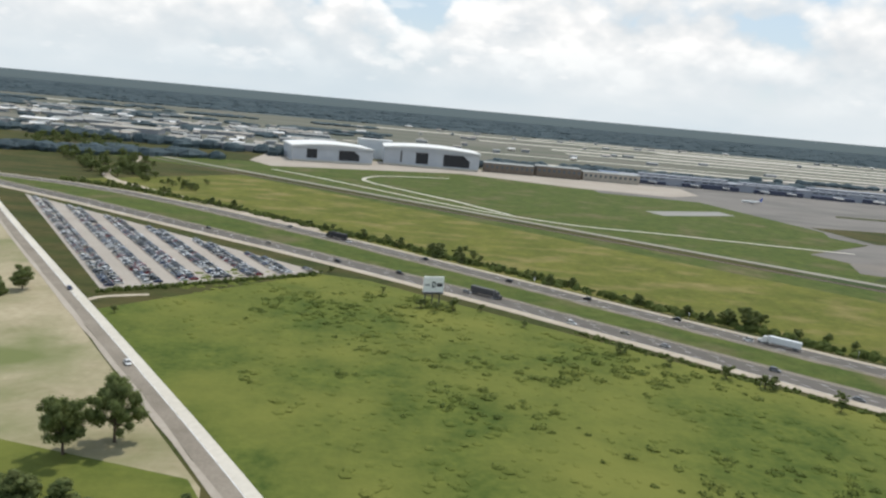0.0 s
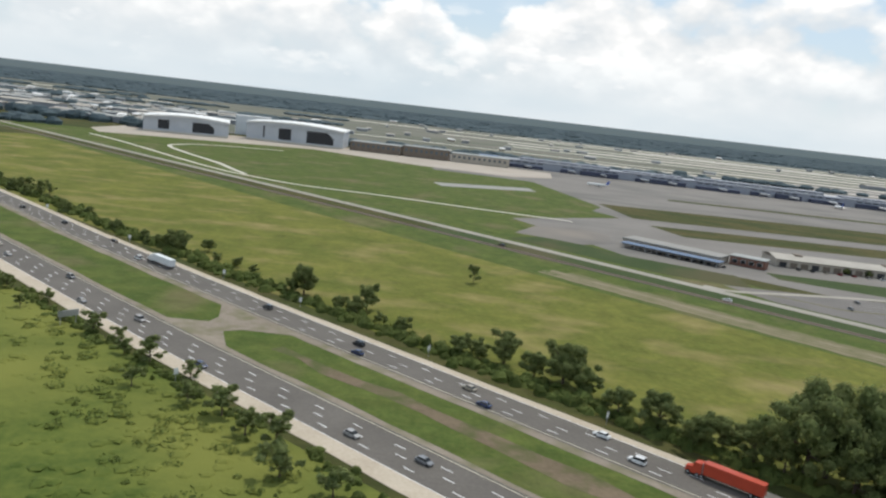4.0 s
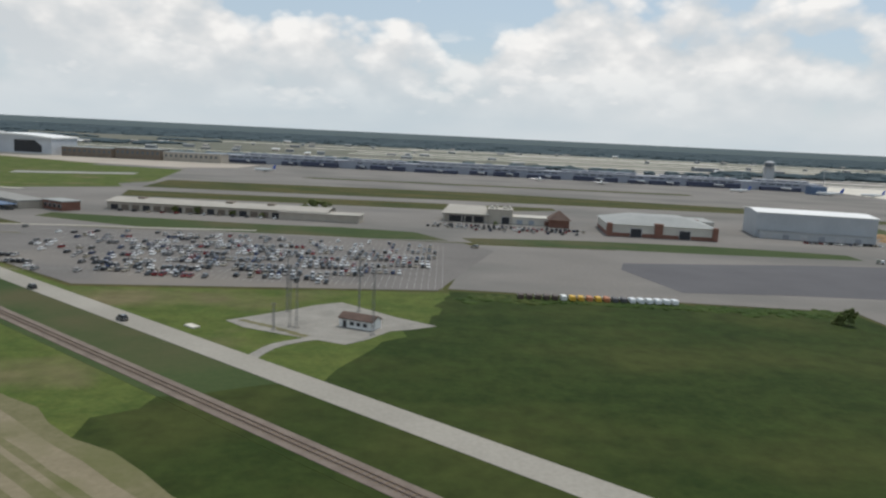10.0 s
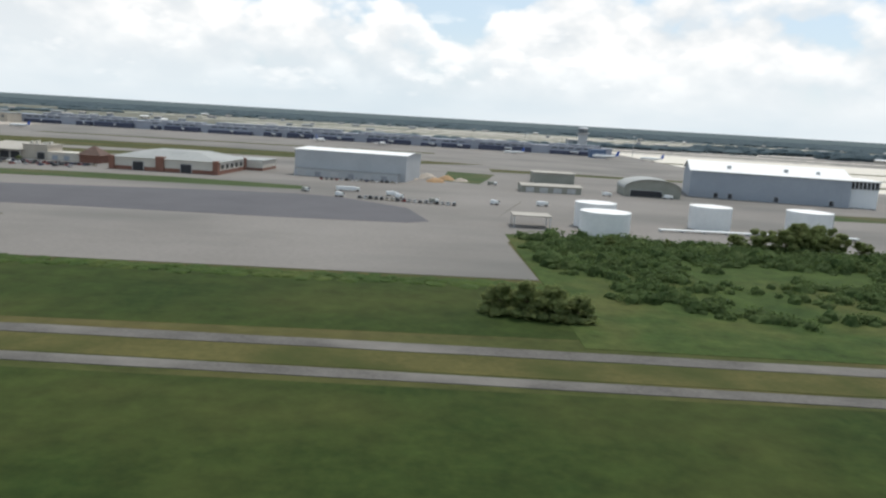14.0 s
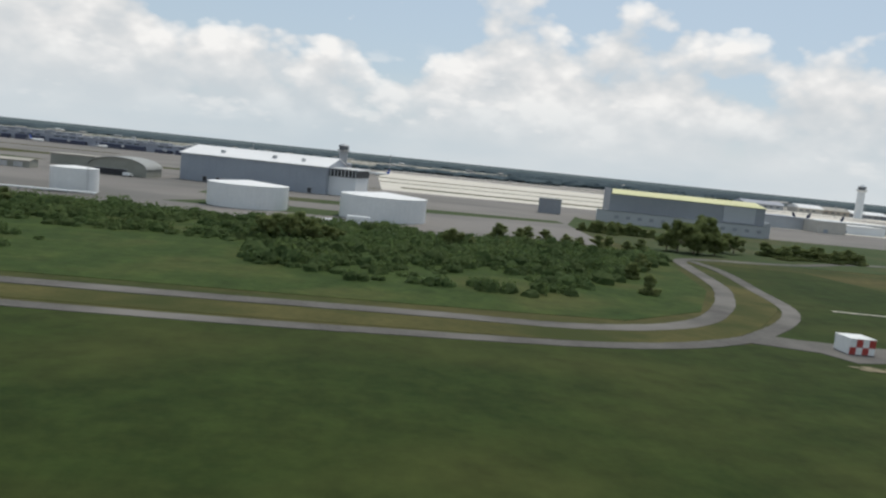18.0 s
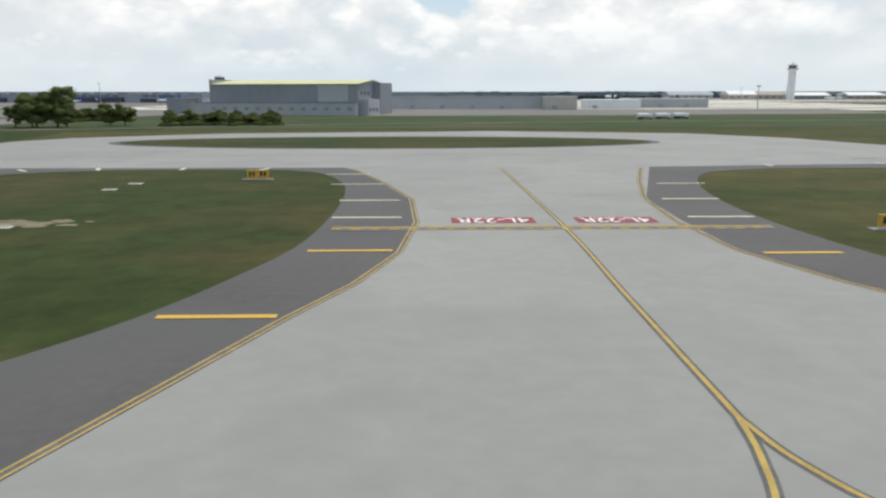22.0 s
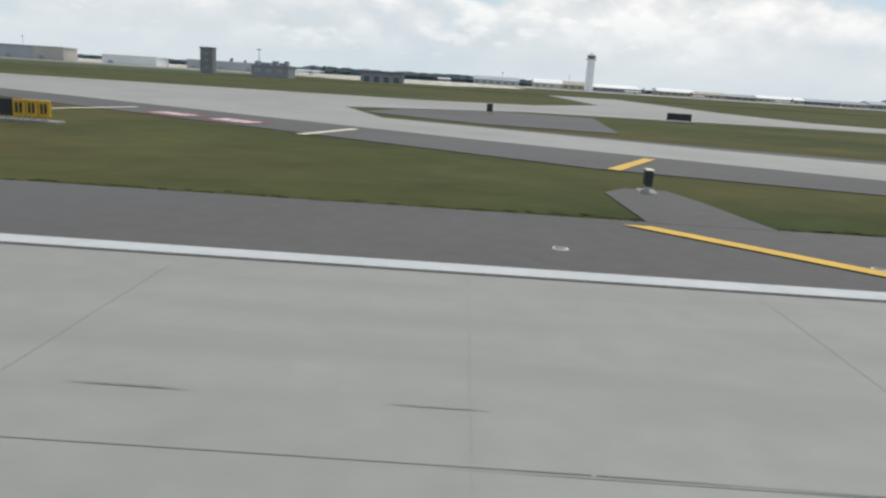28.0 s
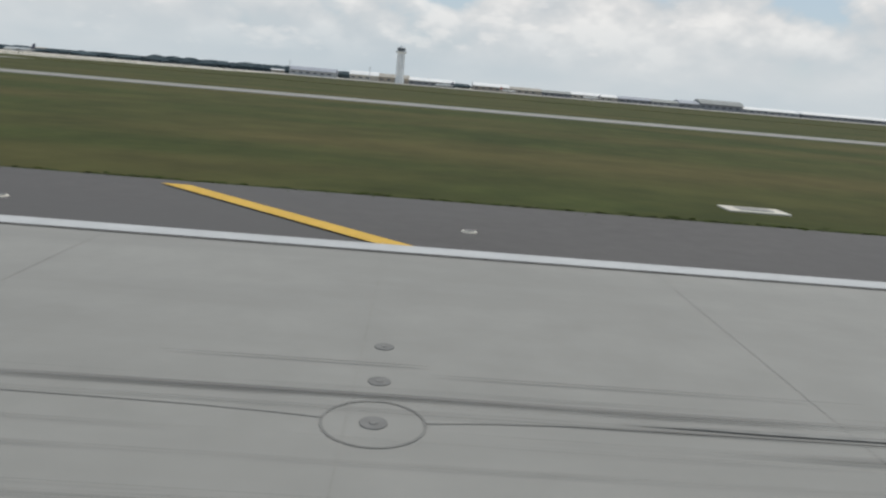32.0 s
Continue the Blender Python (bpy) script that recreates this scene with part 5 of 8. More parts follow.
# ---- buildings ----
def gable(bm, w, d, h, ridge, over=0.3, along_x=True):
    """A pitched roof with eaves over a w by d plan."""
    if along_x:
        prof = [(-over, h), (-over, h + 0.14), (d / 2, ridge + 0.14), (d + over, h + 0.14), (d + over, h), (d / 2, ridge)]
        a = [bm.verts.new((-over, y, z)) for y, z in prof]
        b = [bm.verts.new((w + over, y, z)) for y, z in prof]
    else:
        prof = [(-over, h), (-over, h + 0.14), (w / 2, ridge + 0.14), (w + over, h + 0.14), (w + over, h), (w / 2, ridge)]
        a = [bm.verts.new((x, -over, z)) for x, z in prof]
        b = [bm.verts.new((x, d + over, z)) for x, z in prof]
    bm.faces.new(a)
    bm.faces.new(b[::-1])
    for i in range(6):
        j = (i + 1) % 6
        bm.faces.new((a[i], b[i], b[j], a[j]))


def gable_wall(bm, w, d, h, ridge, along_x=True):
    """Walls with gable ends under a pitched roof."""
    if along_x:
        prof = [(0, 0), (0, h), (d / 2, ridge), (d, h), (d, 0)]
        a = [bm.verts.new((0, y, z)) for y, z in prof]
        b = [bm.verts.new((w, y, z)) for y, z in prof]
    else:
        prof = [(0, 0), (0, h), (w / 2, ridge), (w, h), (w, 0)]
        a = [bm.verts.new((x, 0, z)) for x, z in prof]
        b = [bm.verts.new((x, d, z)) for x, z in prof]
    bm.faces.new(a)
    bm.faces.new(b[::-1])
    for i in range(5):
        j = (i + 1) % 5
        bm.faces.new((a[i], b[i], b[j], a[j]))


def opening(t, x0, x1, z0, z1, y=0.0, mat=None, name="door", framed=True):
    """A door or window leaf set 3 cm into a raised frame on the front wall."""
    leaf = box(name, x0, x1, y - 0.05, y + 0.02, z0, z1, mat or GLASS, t)
    if framed:
        bm = bmesh.new()
        block(bm, x0 - 0.12, x0, y - 0.10, y + 0.02, z0, z1)
        block(bm, x1, x1 + 0.12, y - 0.10, y + 0.02, z0, z1)
        block(bm, x0 - 0.12, x1 + 0.12, y - 0.10, y + 0.02, z1, z1 + 0.12)
        part("door_frame" if name == "door" else "window_frame", bm, STEEL, leaf)
    return leaf


def seams(t, w, h, y, step, mat, name="cladding_rib"):
    n = int(w / step)
    for k in range(1, n):
        box(name, k * w / n - 0.05, k * w / n + 0.05, y - 0.06, y + 0.01, 0.2, h - 0.1, mat, t)


def big_hangar(x, y, rz, w, d, h0, h1, h2, doors, label):
    """A long white hangar whose thick bowed roof falls to both ends."""
    t = thing("hangar", x, y, 0, rz, label, "hangar")

    def top(u):
        return h0 + (h2 - h0) * u + 4 * (h1 - (h0 + h2) / 2) * u * (1 - u)

    steps = 16
    prof = [(0, 0), *((w * i / steps, top(i / steps)) for i in range(steps + 1)), (w, 0)]
    bm = bmesh.new()
    prism(bm, prof, 0, d)
    part("wall", bm, HANGAR_WALL_SHADED, t)
    bm = bmesh.new()
    prism(bm, [(w * i / steps + (-0.8 if i == 0 else 0.8 if i == steps else 0), top(i / steps) + 0.1) for i in range(steps + 1)] + [(w * i / steps + (-0.8 if i == 0 else 0.8 if i == steps else 0), top(i / steps) + 1.2) for i in range(steps, -1, -1)], -1.0, d + 1.0)
    part("roof", bm, ROOF_WHITE, t)
    box("plinth", -0.05, w + 0.05, -0.08, 0.0, 0, 1.2, CONCRETE_PALE, t)
    for a, b, z0, z1 in doors:
        if b - a < 0.2:
            opening(t, w * a, w * b, z0, z1, -0.02, DARK)
            continue
        cutaway = [(w * a, z0), (w * b, z0), (w * b, z0 + 0.55 * (z1 - z0)), (w * (b - 0.07), z1), (w * a, z1)]
        bm = bmesh.new()
        prism(bm, cutaway, -0.07, 0.02)
        part("bay_opening", bm, DARK, t)
    box("gutter", -0.3, w + 0.3, -0.5, -0.2, min(h0, h2) - 0.9, min(h0, h2) - 0.6, STEEL, t)
    for k in range(1, 12):
        box("cladding_rib", w * k / 12 - 0.08, w * k / 12 + 0.08, -0.06, 0.02, 1.3, top(k / 12) - 0.2, HANGAR_WALL_SHADED, t)
    return t


big_hangar(-64, 556, 16, 60, 45, 10.2, 12.3, 10.4, ((0.17, 0.30, 2.6, 9.6), (0.57, 0.83, 2.0, 9.4)), "large white hangar with dark open bays")
big_hangar(2, 592, 2, 75, 45, 13.0, 14.8, 12.6, ((0.17, 0.185, 3.0, 11.5), (0.33, 0.46, 2.4, 11.0), (0.62, 0.90, 2.0, 11.2)), "large white hangar with dark open bays")
box_t = thing("roof_plant_house", -20, 640, 0, 10, "white rooftop plant block behind the hangars", "building")
box("wall", 0, 28, 0, 10, 0, 15.2, WALL_WHITE, box_t)
box("roof", -0.4, 28.4, -0.4, 10.4, 15.2, 16.0, ROOF_WHITE, box_t)

# brick range east of the large hangars
t = thing("brick_range", 82, 600, 0, -4, "long low brown brick range with a flat roof", "building")
for k, (x0, x1, h) in enumerate(((0, 40, 7), (42, 78, 8), (80, 126, 6.5))):
    box("wall", x0, x1, k * 2, 18 + k * 2, 0, h, BRICK_BROWN if k < 2 else TAN_WALL, t)
    box("roof", x0 - 0.3, x1 + 0.3, k * 2 - 0.3, 18.3 + k * 2, h, h + 0.5, ROOF_GREY, t)
    for j in range(int((x1 - x0) / 4)):
        opening(t, x0 + 1.4 + 4 * j, x0 + 3.4 + 4 * j, h * 0.5, h * 0.8, k * 2, DARK_GLAZING, "window", False)

# the long concourse with its dark gate bays
t = thing("concourse", 200, 622, 0, -5.5, "very long blue-grey terminal concourse, dark gates with shade painted in", "terminal")
box("wall", 0, 470, 0, 20, 0, 5.6, CONCOURSE, t)
box("roof", -0.6, 470.6, -0.6, 20.6, 5.6, 6.2, ROOF_BLUEGREY, t)
for x0, x1, h in ((18, 92, 7.6), (104, 150, 7.1), (162, 262, 7.9), (276, 332, 7.2), (352, 410, 7.0), (424, 462, 7.4)):
    box("clerestory", x0, x1, 7, 17, 6.1, h, WALL_SLATE, t)
    box("clerestory_roof", x0 - 0.5, x1 + 0.5, 6.5, 17.5, h, h + 0.35, ROOF_BLUEGREY, t)
    for k in range(int((x1 - x0) / 9)):
        box("roof_unit", x0 + 3 + 9 * k, x0 + 5.5 + 9 * k, 2.0, 4.4, 6.15, 7.0, STEEL if k % 2 else WALL_PALE_GREY, t)
box("end_block", -16, 0, -4, 22, 0, 6.4, BLUE_DULL, t)
# dark boxes for the gates' glass, with the jetways' shade put into their colour
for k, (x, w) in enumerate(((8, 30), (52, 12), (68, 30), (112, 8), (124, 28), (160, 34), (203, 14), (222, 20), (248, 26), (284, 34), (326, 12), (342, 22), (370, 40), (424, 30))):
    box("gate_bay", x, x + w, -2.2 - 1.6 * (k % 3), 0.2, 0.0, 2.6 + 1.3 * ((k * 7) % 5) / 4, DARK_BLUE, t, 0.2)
    for j in range(int(w / 6)):
        box("window", x + 1 + 6 * j, x + 5.2 + 6 * j, -0.06, 0.02, 4.2, 5.2, DARK_GLAZING, t)
    bm = bmesh.new()
    rod(bm, (x + w / 2, -3, 2.4), (x + w / 2 + 5, -11, 2.4), 0.75, sides=6)
    part("jet_bridge", bm, STEEL, t)

# low buildings beside the first car park of the airport
t = thing("flat_roofed_building", 222, 262, 0, -38, "low flat-roofed building with a bluish canopy", "building")
box("wall", 0, 34, 0, 9, 0, 2.2, TAN_WALL, t)
box("roof", -0.3, 34.3, -0.3, 9.3, 2.2, 2.6, CONCRETE, t)
box("canopy", 2, 36, -6.5, -1.2, 1.6, 1.8, BLUE_DULL, t)
for k in range(9):
    box("canopy_post", 3 + 4 * k, 3.2 + 4 * k, -6.0, -5.8, 0, 1.6, STEEL, t)
    opening(t, 1.5 + 3.6 * k, 3.3 + 3.6 * k, 0.6, 1.7, 0, GLASS, "window", False)
t = thing("brick_office", 254, 246, 0, -33, "small brick office with a dark flat roof", "building")
box("wall", 0, 11, 0, 6, 0, 2.8, BRICK, t)
box("roof", -0.3, 11.3, -0.3, 6.3, 2.8, 3.1, ROOF_GREY, t)
for k in range(4):
    opening(t, 0.8 + 2.6 * k, 2.3 + 2.6 * k, 0.8, 2.0, 0, GLASS, "window")
t = thing("long_cargo_building", 272, 252, 0, -4, "very long low cargo building with a pale roof", "building")
box("wall", 0, 73, 0, 14, 0, 2.6, TAN_WALL, t)
bm = bmesh.new()
gable(bm, 73, 14, 2.6, 3.6, 0.5)
part("roof", bm, ROOF_TAN, t)
for k in range(20):
    opening(t, 1.2 + 3.6 * k, 3.6 + 3.6 * k, 0.1, 1.8, 0, BRICK_BROWN if k % 3 else DARK, "door", False)
for k, x in enumerate((8, 38, 52)):
    box("vent_block", x, x + 2.4, 5, 8, 2.9, 4.0, BRICK_BROWN, t)
box("annex", 58, 84, -2, 6, 0, 2.2, TAN_WALL, t)
box("annex_roof", 57.7, 84.3, -2.3, 6.3, 2.2, 2.5, ROOF_TAN, t)

t = thing("sloping_roofed_hall", 382.3, 264, 0, -4, "tan hall with a sloping pale roof over dark bays", "building")
bm = bmesh.new()
prism(bm, [(0, 0), (15.5, 0), (15.5, 2.7), (0, 2.7)], 0.6, 12)
part("wall", bm, TAN_WALL, t)
bm = bmesh.new()
v = [bm.verts.new(q) for q in ((-0.5, -1.2, 2.75), (16, -1.2, 2.75), (14.6, 12.3, 4.7), (1.4, 12.3, 4.7), (-0.5, -1.2, 3.0), (16, -1.2, 3.0), (14.6, 12.3, 4.95), (1.4, 12.3, 4.95))]
for f in ((3, 2, 1, 0), (4, 5, 6, 7), (0, 1, 5, 4), (1, 2, 6, 5), (2, 3, 7, 6), (3, 0, 4, 7)):
    bm.faces.new([v[q] for q in f])
part("roof", bm, ROOF_TAN, t)
for x0 in (0.3, 7.6, 14.9):
    box("canopy_post", x0, x0 + 0.3, -1.0, -0.7, 0, 2.75, TAN_PALE, t)
for x0, x1 in ((2.2, 6.4), (6.9, 10.2), (10.8, 14.2)):
    opening(t, x0, x1, 0.1, 2.2, 0.6, DARK, "bay_door")
box("tall_block", 15.5, 24.0, 0, 9, 0, 4.7, TAN_WALL, t)
box("tall_block_roof", 15.3, 24.2, -0.2, 9.2, 4.7, 4.95, ROOF_TAN, t)
opening(t, 20.4, 23.0, 0.1, 2.4, 0, DARK, "bay_door")
for x0, w, h in ((16.2, 1.2, 0.8), (18.3, 0.7, 1.1), (20.6, 1.6, 0.7), (22.8, 0.6, 0.9)):
    box("roof_unit", x0, x0 + w, 3, 4.6, 4.95, 4.95 + h, TAN_PALE, t)
box("low_wing", 24.0, 40.0, 0, 8, 0, 2.5, TAN_PALE, t)
box("low_wing_roof", 23.9, 40.3, -0.3, 8.3, 2.5, 2.75, TAN_PALE, t)
for x0 in (25.5, 29.5, 35.0):
    opening(t, x0, x0 + 2.0, 0.2, 1.7, 0, BRICK if x0 > 30 else WALL_GREY, "door", False)
t = thing("pyramid_roofed_house", 422, 262, 0, -4, "small brick house with a brown pyramid roof", "house")
box("wall", -3.4, 3.4, -3.4, 3.4, 0, 2.6, BRICK, t)
bm = bmesh.new()
bmesh.ops.create_cone(bm, cap_ends=True, segments=4, radius1=5.8, radius2=0.3, depth=3.0, matrix=Matrix.Translation((0, 0, 4.1)) @ Matrix.Rotation(radians(45), 4, "Z"))
part("roof", bm, ROOF_BROWN, t)

# the brick-cornered station with two dark doors
t = thing("fire_station", 435, 243.5, 0, -4.4, "tan station with brick piers and grey hipped roof", "building")
box("wall", 0, 34, 0, 26, 0, 3.9, TAN_PALE, t)
box("rear_wing", 27, 40, 26.3, 42, 0, 3.3, TAN_PALE, t)
box("rear_wing_base", 26.95, 40.06, 26.25, 42.06, 0, 0.9, BRICK, t)
box("rear_wing_roof", 26.7, 40.3, 26.3, 42.3, 3.3, 3.55, ROOF_GREY, t)
box("brick_base", -0.06, 34.06, -0.06, 26.06, 0, 1.2, BRICK, t)
for x in (-0.3, 14.6, 32.6):
    box("brick_pier", x, x + (2.6 if x > 10 and x < 20 else 1.7), -0.5, 1.4, 0, 4.6 if 10 < x < 20 else 4.2, BRICK, t)
box("brick_pier", 33.2, 34.4, 24.5, 26.3, 0, 4.2, BRICK, t)
bm = bmesh.new()
v = [bm.verts.new(p) for p in ((-0.5, -0.5, 3.9), (34.5, -0.5, 3.9), (34.5, 26.5, 3.9), (-0.5, 26.5, 3.9), (9, 8, 6.2), (25, 8, 6.2), (25, 18, 6.2), (9, 18, 6.2))]
for f in ((0, 1, 5, 4), (1, 2, 6, 5), (2, 3, 7, 6), (3, 0, 4, 7), (4, 5, 6, 7), (3, 2, 1, 0)):
    bm.faces.new([v[i] for i in f])
part("roof", bm, ROOF_GREY, t)
for a, b in ((7.2, 10.6), (22.4, 25.8)):
    opening(t, a, b, 0.1, 2.7, -0.07, DARK)
for k in range(5):
    box("window", 34.0, 34.08, 3 + 4.4 * k, 5.2 + 4.4 * k, 1.6, 3.0, GLASS, t)

t = thing("hangar", 489.0, 260.5, 0, -11, "pale white metal hangar with a flat roof", "hangar")
bm = bmesh.new()
gable_wall(bm, 38, 22, 8.4, 9.0)
part("wall", bm, WALL_PALE_GREY, t)
bm = bmesh.new()
gable(bm, 38, 22, 8.4, 9.0)
part("roof", bm, ROOF_WHITE, t)
seams(t, 38, 8.3, 0, 3, WALL_PALE_GREY)
box("lean_to", 1, 36, -3, 0, 0, 2.4, WALL_PALE_GREY, t)
box("lean_to_roof", 0.8, 36.2, -3.2, 0, 2.4, 2.6, ROOF_GREY, t)
for k in range(6):
    opening(t, 2.5 + 5.6 * k, 4.6 + 5.6 * k, 0.1, 1.7, -3, WALL_SLATE if k % 2 else STEEL)

# sheds between the hangars
t = thing("olive_shed", 563, 243, 0, 3, "long low olive-grey metal shed", "shed")
bm = bmesh.new()
gable_wall(bm, 19, 7, 2.0, 2.6)
part("wall", bm, SHED_OLIVE, t)
bm = bmesh.new()
gable(bm, 19, 7, 2.0, 2.6)
part("roof", bm, ROOF_TAN, t)
for k in range(4):
    opening(t, 1.5 + 4.4 * k, 3.8 + 4.4 * k, 0.1, 1.5, 0, STEEL)
t = thing("rear_shed", 572, 284, 0, 0, "olive-grey metal shed with a low roof", "shed")
box("wall", 0, 15, 0, 10, 0, 3.6, SHED_OLIVE, t)
box("roof", -0.3, 15.3, -0.3, 10.3, 3.6, 3.9, ROOF_TAN, t)
t = thing("round_roofed_shed", 597, 250, 0, -4, "olive shed with a rounded metal roof", "shed")
bm = bmesh.new()
prism(bm, [(0, 0)] + [(9 - 9 * math.cos(i * math.pi / 12), 2.6 + 3.0 * math.sin(i * math.pi / 12)) for i in range(13)] + [(18, 0)], 0, 14)
part("wall", bm, SHED_OLIVE, t)
bm = bmesh.new()
prism(bm, [(9 - 9.25 * math.cos(i * math.pi / 12), 2.6 + 3.2 * math.sin(i * math.pi / 12)) for i in range(13)] + [(9 - 9.02 * math.cos(i * math.pi / 12), 2.6 + 3.02 * math.sin(i * math.pi / 12)) for i in range(12, -1, -1)], -0.6, 14.4)
part("roof", bm, ROOF_GREY, t)
opening(t, 2, 12, 0.1, 2.0, 0, DARK)

# heaps of earth in the yard
for k, (x, y, r, h, mat) in enumerate(((533, 276, 4.0, 1.6, TAN_PAVING), (540, 274, 3.4, 1.4, HEAP_ORANGE), (527, 268, 3.0, 1.2, TAN_PAVING), (536, 262, 3.6, 1.3, HEAP_ORANGE), (545, 270, 2.8, 1.1, TAN_PAVING))):
    rr = random.Random(k)
    rings = [[(x + r * f * rr.uniform(0.85, 1.15) * math.cos(a * 0.63), y + r * f * rr.uniform(0.85, 1.15) * math.sin(a * 0.63), 0.03 + h * z * rr.uniform(0.9, 1.1)) for a in range(10)] for f, z in ((1.0, 0.0), (0.7, 0.5), (0.4, 0.85), (0.15, 1.0))]
    bm = bmesh.new()
    rows = [[bm.verts.new(q) for q in ring] for ring in rings]
    for a, b in zip(rows, rows[1:]):
        for m in range(10):
            bm.faces.new((a[m], a[(m + 1) % 10], b[(m + 1) % 10], b[m]))
    bm.faces.new(rows[-1])
    tagged(part("soil_heap", bm, mat), "heap of tan and orange earth in the yard", "soil heap", "heaps of earth")

# blue-grey hangar behind the tanks
t = thing("hangar", 622, 262, 0, -13.4, "long blue-grey hangar with a white roof", "hangar")
bm = bmesh.new()
gable_wall(bm, 50, 26, 8.8, 11.8)
part("wall", bm, WALL_GREY, t)
bm = bmesh.new()
gable(bm, 50, 26, 8.8, 11.8, 0.5)
part("roof", bm, ROOF_WHITE, t)
seams(t, 50, 8.7, 0, 2.5, WALL_GREY)
box("annex", 50, 59, 3, 20, 0, 6.2, WALL_WHITE, t)
# solid dark block behind the posts paints the shade of the open recess
box("annex_gallery", 50, 59.2, 2.8, 20.2, 6.2, 8.6, DARK, t)
for k in range(8):
    box("gallery_post", 50.4 + 1.2 * k, 50.6 + 1.2 * k, 2.7, 2.9, 6.2, 8.6, WALL_WHITE, t)
box("annex_roof", 49.8, 59.6, 2.4, 20.6, 8.6, 9.0, ROOF_WHITE, t)
for k, x in enumerate((8, 12.5, 27, 44)):
    opening(t, x, x + 1.4, 0.2, 1.8, 0, DARK)
box("roof_vent", 12, 13.2, 4, 5.2, 9.9, 11.0, STEEL, t)
box("roof_vent", 30, 31.2, 4, 5.2, 9.9, 11.0, STEEL, t)
box("roof_vent", 40, 41, 4, 5, 9.9, 10.9, STEEL, t)

# slate hangar with the pale yellow roof
t = thing("hangar", 765.4, 250, 0, -13.4, "slate-grey hangar with a pale yellow roof edge", "hangar")
bm = bmesh.new()
gable_wall(bm, 49.5, 30, 9.6, 11.0)
part("wall", bm, WALL_SLATE, t)
bm = bmesh.new()
gable(bm, 49.5, 30, 9.6, 11.0, 0.35)
part("roof", bm, ROOF_YELLOW, t)
box("annex", -4.4, 49.5, -2.6, 0, 0, 3.9, WALL_PALE_GREY, t)
box("annex_roof", -4.6, 49.7, -2.8, 0, 3.9, 4.1, WALL_SLATE, t)
for k in range(13):
    box("window", 1.4 + 3.8 * k, 2.8 + 3.8 * k, -2.66, -2.58, 1.6, 2.6, WALL_SLATE, t)
seams(t, 49.5, 9.5, 0, 3.3, WALL_SLATE)
box("corner_tower", 49.5, 51.9, 16, 30, 0, 10.2, WALL_SLATE, t)
box("end_wall", -0.45, -0.02, 0, 30, 0, 11.2, WALL_SLATE, t)
box("pale_bay", 36.5, 46.5, -0.16, 0, 4.3, 9.3, WALL_PALE_GREY, t)
box("end_annex", 49.5, 52.3, 2, 14, 0, 5.0, WALL_PALE_GREY, t)
for k in range(3):
    for z in (1.2, 6.3):
        box("window", 49.5, 52.36 if z < 3 else 49.56, 3 + 3.6 * k, 4.4 + 3.6 * k, z, z + 1.1, GLASS, t)
t = thing("grey_box_building", 745, 268, 0, -13, "square grey plant building", "building")
box("wall", 0, 8, 0, 7, 0, 5.0, WALL_SLATE, t)
box("roof", -0.2, 8.2, -0.2, 7.2, 5.0, 5.3, ROOF_GREY, t)


# ---- tanks ----
def storage_tank(x, y, r, h):
    t = thing("storage_tank", x, y, 0, 0, "white cylindrical steel fuel storage tank", "storage tank", "white fuel tanks")
    bm = bmesh.new()
    bmesh.ops.create_cone(bm, cap_ends=True, segments=56, radius1=r, radius2=r, depth=h, matrix=Matrix.Translation((0, 0, h / 2)))
    part("shell", bm, TANK_WHITE, t)
    bm = bmesh.new()
    bmesh.ops.create_cone(bm, cap_ends=True, segments=56, radius1=r + 0.06, radius2=0.3, depth=r * 0.09, matrix=Matrix.Translation((0, 0, h + r * 0.045)))
    part("roof", bm, ROOF_WHITE, t)
    for z in (h * 0.33, h * 0.66, h - 0.05):
        bm = bmesh.new()
        bmesh.ops.create_cone(bm, cap_ends=False, segments=56, radius1=r + 0.035, radius2=r + 0.035, depth=0.06, matrix=Matrix.Translation((0, 0, z)))
        part("ring_seam", bm, TANK_WHITE, t)
    bm = bmesh.new()
    for s in (-0.18, 0.18):
        rod(bm, (s, -r - 0.12, 0), (s, -r - 0.12, h + 0.5), 0.03, sides=5)
    for k in range(int(h / 0.3)):
        rod(bm, (-0.18, -r - 0.12, 0.3 * k + 0.2), (0.18, -r - 0.12, 0.3 * k + 0.2), 0.02, sides=4)
    part("ladder", bm, STEEL, t)
    t.rotation_euler = (0, 0, x * 0.7)
    return t


for x, y, r, h in ((569.5, 154.4, 4.9, 4.95), (570.6, 169, 4.4, 5.2), (598, 175.6, 4.6, 5.1), (620.6, 175.8, 4.9, 5.1), (657.7, 177.0, 8.9, 5.1), (688.2, 175.9, 9.8, 5.3)):
    storage_tank(x, y, r, h)
pipes = thing("fuel_pipes", 598, 166, 0, 3, "white fuel pipes on low supports", "pipes")
for k in range(3):
    bm = bmesh.new()
    rod(bm, (-14, 0.5 * k, 0.5), (30, 0.5 * k, 0.5), 0.16, sides=8)
    part("pipe", bm, TANK_WHITE, pipes)
for k in range(10):
    box("pipe_support", -14 + 4.8 * k, -13.8 + 4.8 * k, -0.3, 1.3, 0, 0.36, STEEL, pipes)
t = thing("pump_canopy", 556, 163, 0, 0, "open steel canopy beside the tanks", "canopy")
box("roof", -4, 4, -3, 3, 2.4, 2.6, ROOF_TAN, t)
